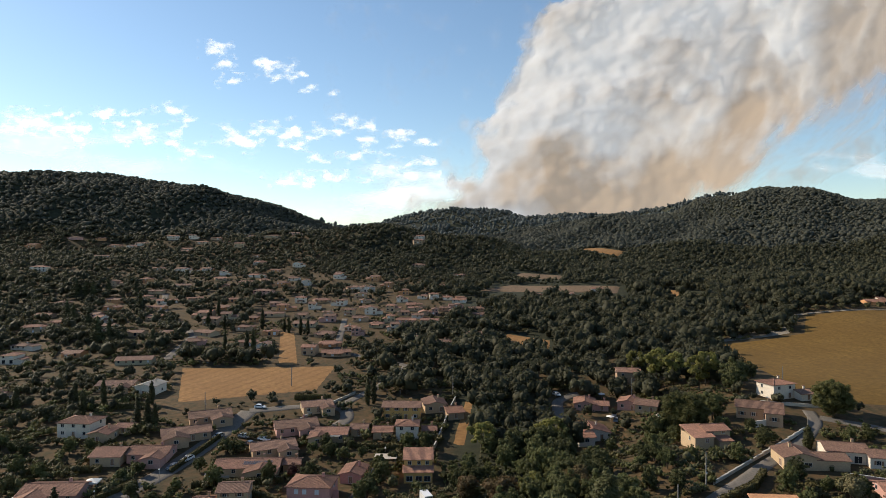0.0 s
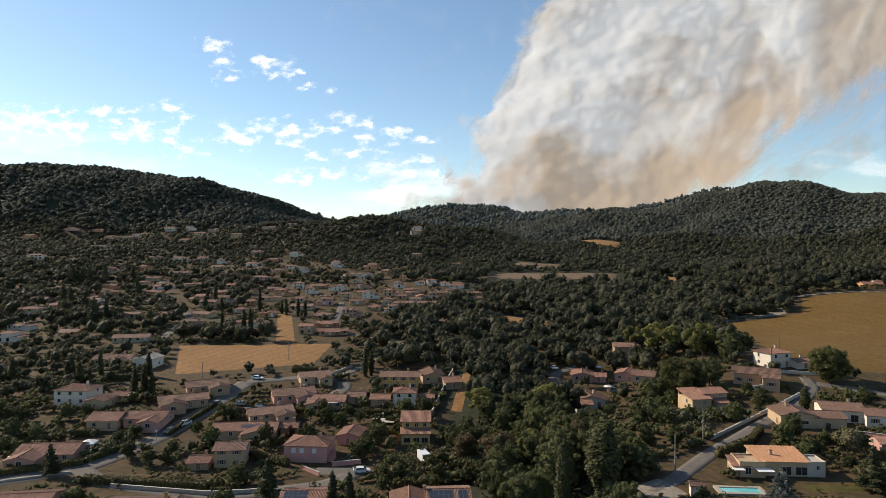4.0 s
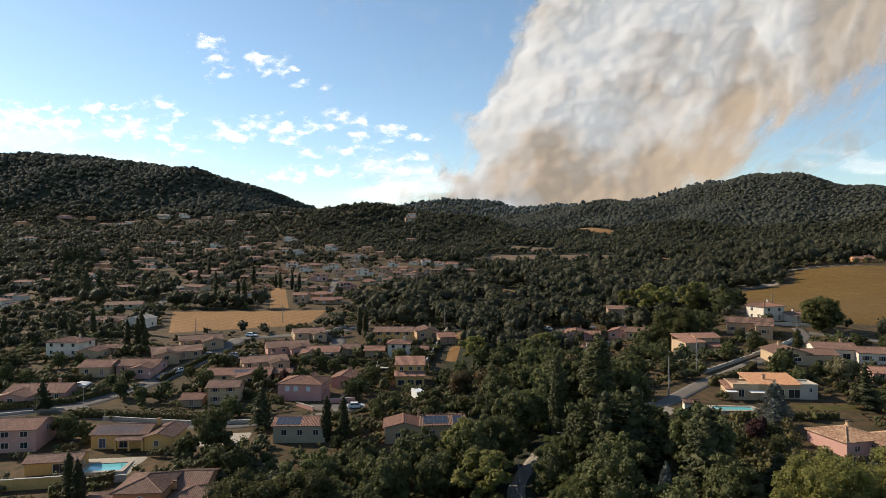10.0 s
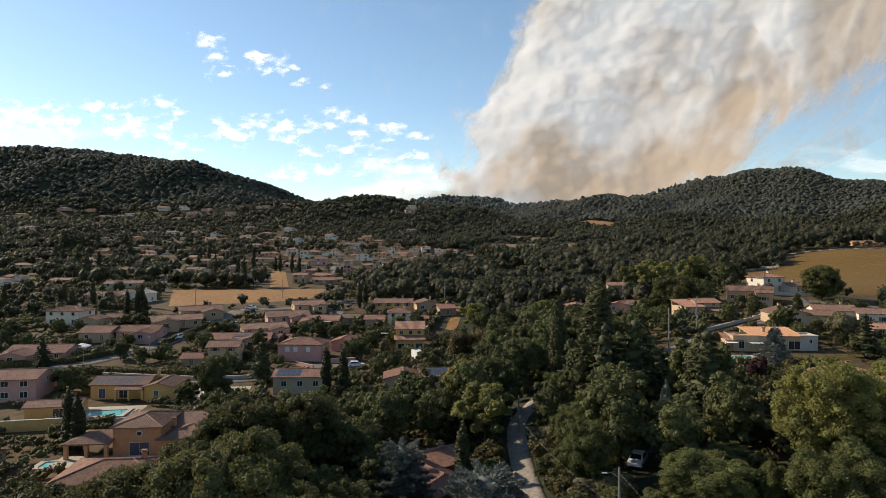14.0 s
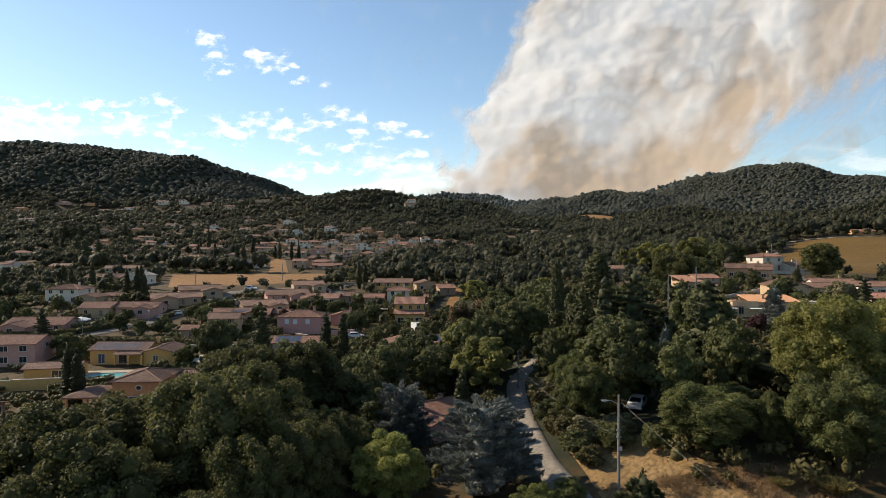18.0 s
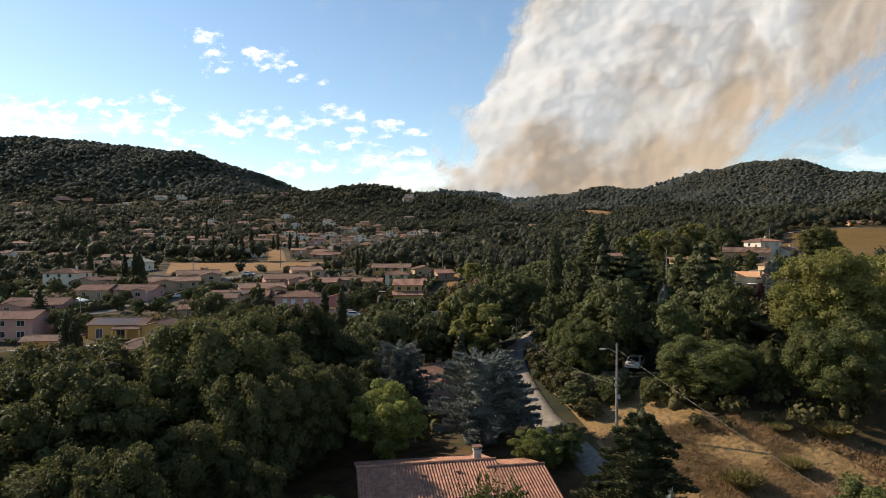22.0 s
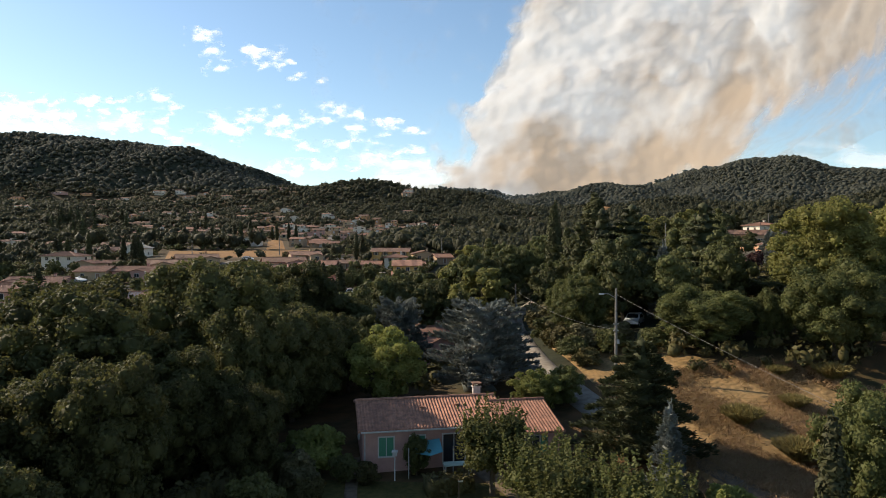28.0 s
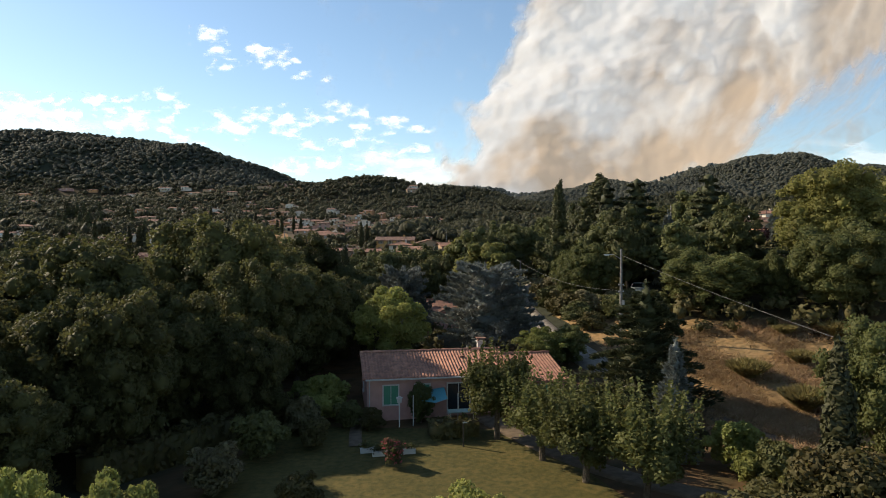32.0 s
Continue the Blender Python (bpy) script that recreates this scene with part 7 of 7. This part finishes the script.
def pool(x, y, rot, w, d, label):
    z = level(x, y)
    p = thing("swimming_pool", label, "pool", pose(x, y, z + 0.32, 0, 0, rot), "swimming pools")
    part("coping", *joined(box(w + 1.6, 0.8, 0.8, 0, -d / 2 - 0.4, -0.7), box(w + 1.6, 0.8, 0.8, 0, d / 2 + 0.4, -0.7), box(0.8, d, 0.8, -w / 2 - 0.4, 0, -0.7), box(0.8, d, 0.8, w / 2 + 0.4, 0, -0.7)), M_PAVE, p)
    part("water", *box(w, d, 0.36, 0, 0, -0.4), M_WATER, p)
    part("ladder", *joined(tube((w / 2 - 0.4, -0.25, -0.1), (w / 2 - 0.4, -0.25, 0.6), 0.03, 0.03, 6), tube((w / 2 - 0.4, 0.25, -0.1), (w / 2 - 0.4, 0.25, 0.6), 0.03, 0.03, 6)), M_METAL, p)


for x, y, r, w, d, lab in [(-62.5, 117.5, 8, 6.5, 4.2, "turquoise pool on a paved terrace"), (57, 123.5, -4, 7.5, 2.6, "turquoise pool beside a lawn"), (76, 223, -10, 6, 3.6, "small turquoise pool on a lawn"),
                           (-27.5, 112, 4, 5, 3, "small blue pool between trees"), (-66, 178, 20, 5, 3.5, "turquoise pool behind a garden"), (47, 104, 0, 4.0, 2.4, "small blue pool under trees"), (-56, 93, 6, 5.5, 2.4, "turquoise pool beside the portico")]:
    pool(x, y, r, w, d, lab)


def car(x, y, rot, paint, label, long=4.1, lift=0.0):
    """A parked hatchback: body with a raised cabin, glass, wheels, lamps. Nose toward -y."""
    c = thing("parked_car", label, "car", pose(x, y, level(x, y) + 0.05 + lift, 0, 0, rot), "parked cars")
    h, w = long / 2, 0.86
    prof = [(-h, 0.35), (-h, 0.72), (-h + 0.9, 0.92), (-h + 1.6, 1.42), (h - 0.9, 1.46), (h - 0.1, 1.0), (h, 0.6), (h, 0.32)]
    n = len(prof)
    verts = []
    for s in (-1, 1):
        for yy, zz in prof:
            verts.append((s * (w - (0.14 if zz > 1.1 else 0.0)), yy, zz))
    faces = [tuple(range(n - 1, -1, -1)), tuple(range(n, 2 * n))] + [(i, (i + 1) % n, n + (i + 1) % n, n + i) for i in range(n)]
    body = part("body", verts, faces, paint, c)
    part("windscreen", [(-0.68, -h + 0.93, 0.97), (0.68, -h + 0.93, 0.97), (0.6, -h + 1.53, 1.4), (-0.6, -h + 1.53, 1.4)], [(0, 1, 2, 3)], M_GLASS, c, at=pose(0, -0.02, 0.02))
    part("rear_window", [(0.62, h - 0.18, 1.08), (-0.62, h - 0.18, 1.08), (-0.56, h - 0.78, 1.42), (0.56, h - 0.78, 1.42)], [(0, 1, 2, 3)], M_GLASS, c, at=pose(0, 0.03, 0.02))
    for s in (-1, 1):
        part("side_window", [(s * 0.87, -h + 1.2, 1.0), (s * 0.87, h - 0.5, 1.0), (s * 0.76, h - 0.95, 1.4), (s * 0.76, -h + 1.65, 1.38)], [(0, 1, 2, 3)], M_GLASS, c)
        part("headlight", *box(0.3, 0.06, 0.14, s * 0.6, -h - 0.01, 0.62), M_FRAME, c)
        part("tail_light", *box(0.18, 0.06, 0.24, s * 0.7, h + 0.01, 0.66), M_TILE_ORANGE, c)
        for yy in (-h + 0.75, h - 0.75):
            wv, wf = limb((s * 0.70, yy, 0.31), (s * 0.90, yy, 0.31), 0.31, 0.31, 14)
            tyre = part("wheel", wv, wf + [tuple(range(13, -1, -1)), tuple(range(56, 70))], M_RUBBER, c)
            rv2, rf2 = limb((s * 0.89, yy, 0.31), (s * 0.915, yy, 0.31), 0.19, 0.17, 10)
            part("rim", rv2, rf2 + [tuple(range(40, 50))], M_METAL, tyre)
    part("number_plate", *box(0.5, 0.02, 0.11, 0, -h - 0.02, 0.45), M_FRAME, c)
    return c


car(24.2, 78.3, -28, M_CARWHITE, "white hatchback parked under the trees")
for x, y, r, m, lab in [(-78.5, 188, -20, M_CARWHITE, "white car parked along the street"), (-80.5, 182.5, -20, M_CARDARK, "dark car parked along the street"), (-75.5, 205, -25, M_METAL, "silver car parked along the street"),
                        (-1.2, 93.8, 80, M_CARWHITE, "white car parked behind the low house"), (-63, 199, 60, M_CARDARK, "dark car on a drive"), (-60, 203, 60, M_CARWHITE, "white car on a drive"), (-67, 205, 70, M_METAL, "grey car on a drive"),
                        (-70, 232, 80, M_CARWHITE, "white car by the field"), (-21, 154, 100, M_CARWHITE, "white car at the end of the street"), (-24, 163, 90, M_CARDARK, "dark car in the pink yard"), (43, 256, 20, M_CARWHITE, "white car on the upper lane"),
                        (38.5, 226, 5, M_CARDARK, "dark car beside the white house"), (38, 219, 5, M_CARDARK, "dark car beside the white house"), (60, 232, -20, M_METAL, "silver car in a yard"), (59, 226, -20, M_CARDARK, "dark car in a yard")]:
    car(x, y, r, m, lab)
van = thing("camper_van", "white camper van in a garden", "van", pose(-6, 161, level(-6, 161), 0, 0, 20))
part("body", *joined(box(2.1, 4.6, 2.0, 0, 0.5, 0.5), box(2.0, 1.2, 1.2, 0, -2.3, 0.5)), M_CARWHITE, van)
part("windscreen", *box(1.7, 0.06, 0.6, 0, -2.0, 1.75), M_GLASS, van)
for s in (-1, 1):
    for yy in (-1.7, 1.8):
        part("wheel", *limb((s * 0.85, yy, 0.35), (s * 1.06, yy, 0.35), 0.35, 0.33, 12), M_RUBBER, van)
gaz = thing("gazebo", "white canvas garden gazebo", "gazebo", pose(-96, 168.5, level(-96, 168.5), 0, 0, 8))
part("canopy", [(-1.8, -1.8, 2.3), (1.8, -1.8, 2.3), (1.8, 1.8, 2.3), (-1.8, 1.8, 2.3), (0, 0, 3.1), (-1.8, -1.8, 2.0), (1.8, -1.8, 2.0), (1.8, 1.8, 2.0), (-1.8, 1.8, 2.0)],
     [(0, 1, 4), (1, 2, 4), (2, 3, 4), (3, 0, 4), (5, 6, 1, 0), (6, 7, 2, 1), (7, 8, 3, 2), (8, 5, 0, 3)], M_CANVAS, gaz)
for sx in (-1.75, 1.75):
    for sy in (-1.75, 1.75):
        part("post", *box(0.08, 0.08, 2.1, sx, sy), M_FRAME, gaz)
shed = thing("garden_shed", "small white garden shed with tile roof", "shed", pose(48, 122, level(48, 122), 0, 0, -12))
block(shed, 2.6, 2.4, 2.1, "gable", "x", 0.3, M_WHITE, M_TILE_OLD, over=0.25, base=-0.6)
part("door", *box(0.8, 0.06, 1.8, 0.2, -1.22, 0), M_FRAME, shed)
carport = thing("carport", "open carport with flat grey roof", "carport", pose(-19, 186, level(-19, 186)))
part("roof_sheet", *box(6.6, 4.6, 0.15, 0, 0, 2.4), M_GREY, carport)
for sx in (-3.1, 0, 3.1):
    part("post", *box(0.14, 0.14, 2.4, sx, -2.1), M_BARK, carport)
for x, y in [(57, 226), (60, 252)]:
    para = thing("parasol", "white garden parasol over a table", "parasol", pose(x, y, level(x, y)))
    part("pole", *tube((0, 0, 0), (0, 0, 2.5), 0.03, 0.03, 6), M_METAL, para)
    part("canopy", [(1.5 * math.cos(k * math.pi / 4), 1.5 * math.sin(k * math.pi / 4), 2.1) for k in range(8)] + [(0, 0, 2.6)], [(k, (k + 1) % 8, 8) for k in range(8)], M_CANVAS, para)
for x, y in [(44.6, 106.8), (48.4, 106.6)]:
    para = thing("parasol", "closed white garden parasol beside a small pool", "parasol", pose(x, y, level(x, y)))
    part("pole", *tube((0, 0, 0), (0, 0, 2.6), 0.03, 0.03, 6), M_METAL, para)
    part("canopy", *limb((0, 0, 0.9), (0, 0, 2.5), 0.26, 0.04, 8), M_CANVAS, para)
# a firefighting aircraft far off before the smoke
plane = thing("aircraft", "tiny dark firefighting aircraft far off in the sky", "aircraft", look((900, 2500, 720), (1400, 2500, 740)))
part("fuselage", *limb((0, 0, -9), (0, 0, 9), 1.1, 0.5, 8), M_GREY, plane)
part("wing", *box(30, 0.4, 3.0, 0, 0.8, -3.5), M_GREY, plane)
part("tailplane", *box(10, 0.3, 1.6, 0, 0.6, 7.0), M_GREY, plane)
part("fin", *box(0.4, 3.6, 2.2, 0, 2.2, 6.8), M_GREY, plane)

# dry grass tufts on the meadow and the bank
r = np.random.default_rng(77)
n = 9000
u, v = r.uniform(0, 1, n), r.uniform(0, 1, n)
gx2, gy2 = 13.6 + u * (20 + 8 * (1 - v)) + (1 - v) * 4, 38 + v * 23
k = ~((np.abs(gx2 - 12.5) < 3.0)) & (np.sin(gx2 * 0.9) + np.cos(gy2 * 0.7 + gx2 * 0.3) + r.normal(size=n) * 0.6 > -0.2)
gx2, gy2 = gx2[k], gy2[k]
pts = np.column_stack([gx2, gy2, height(gx2, gy2) + 0.22])
rep = np.repeat(pts, 10, 0)
blades = needles(rep + r.normal(size=rep.shape) * [0.28, 0.28, 0.05], r.normal(size=rep.shape) * [0.7, 0.7, 0.3] + [0.2, -0.1, 0.7], 0.075, r, 7.0)
M_STRAW = foliage("straw_blades", (0.30, 0.185, 0.080), (0.40, 0.26, 0.12), (0.22, 0.145, 0.06), 0.35, 0.0)
tagged(part("dry_grass", *blades, M_STRAW), "dry straw grass tufts across the meadow", "grass", kind="stuff")

for ob in MODELS:
    for child in list(ob.children_recursive):
        bpy.data.objects.remove(child)
    bpy.data.objects.remove(ob)
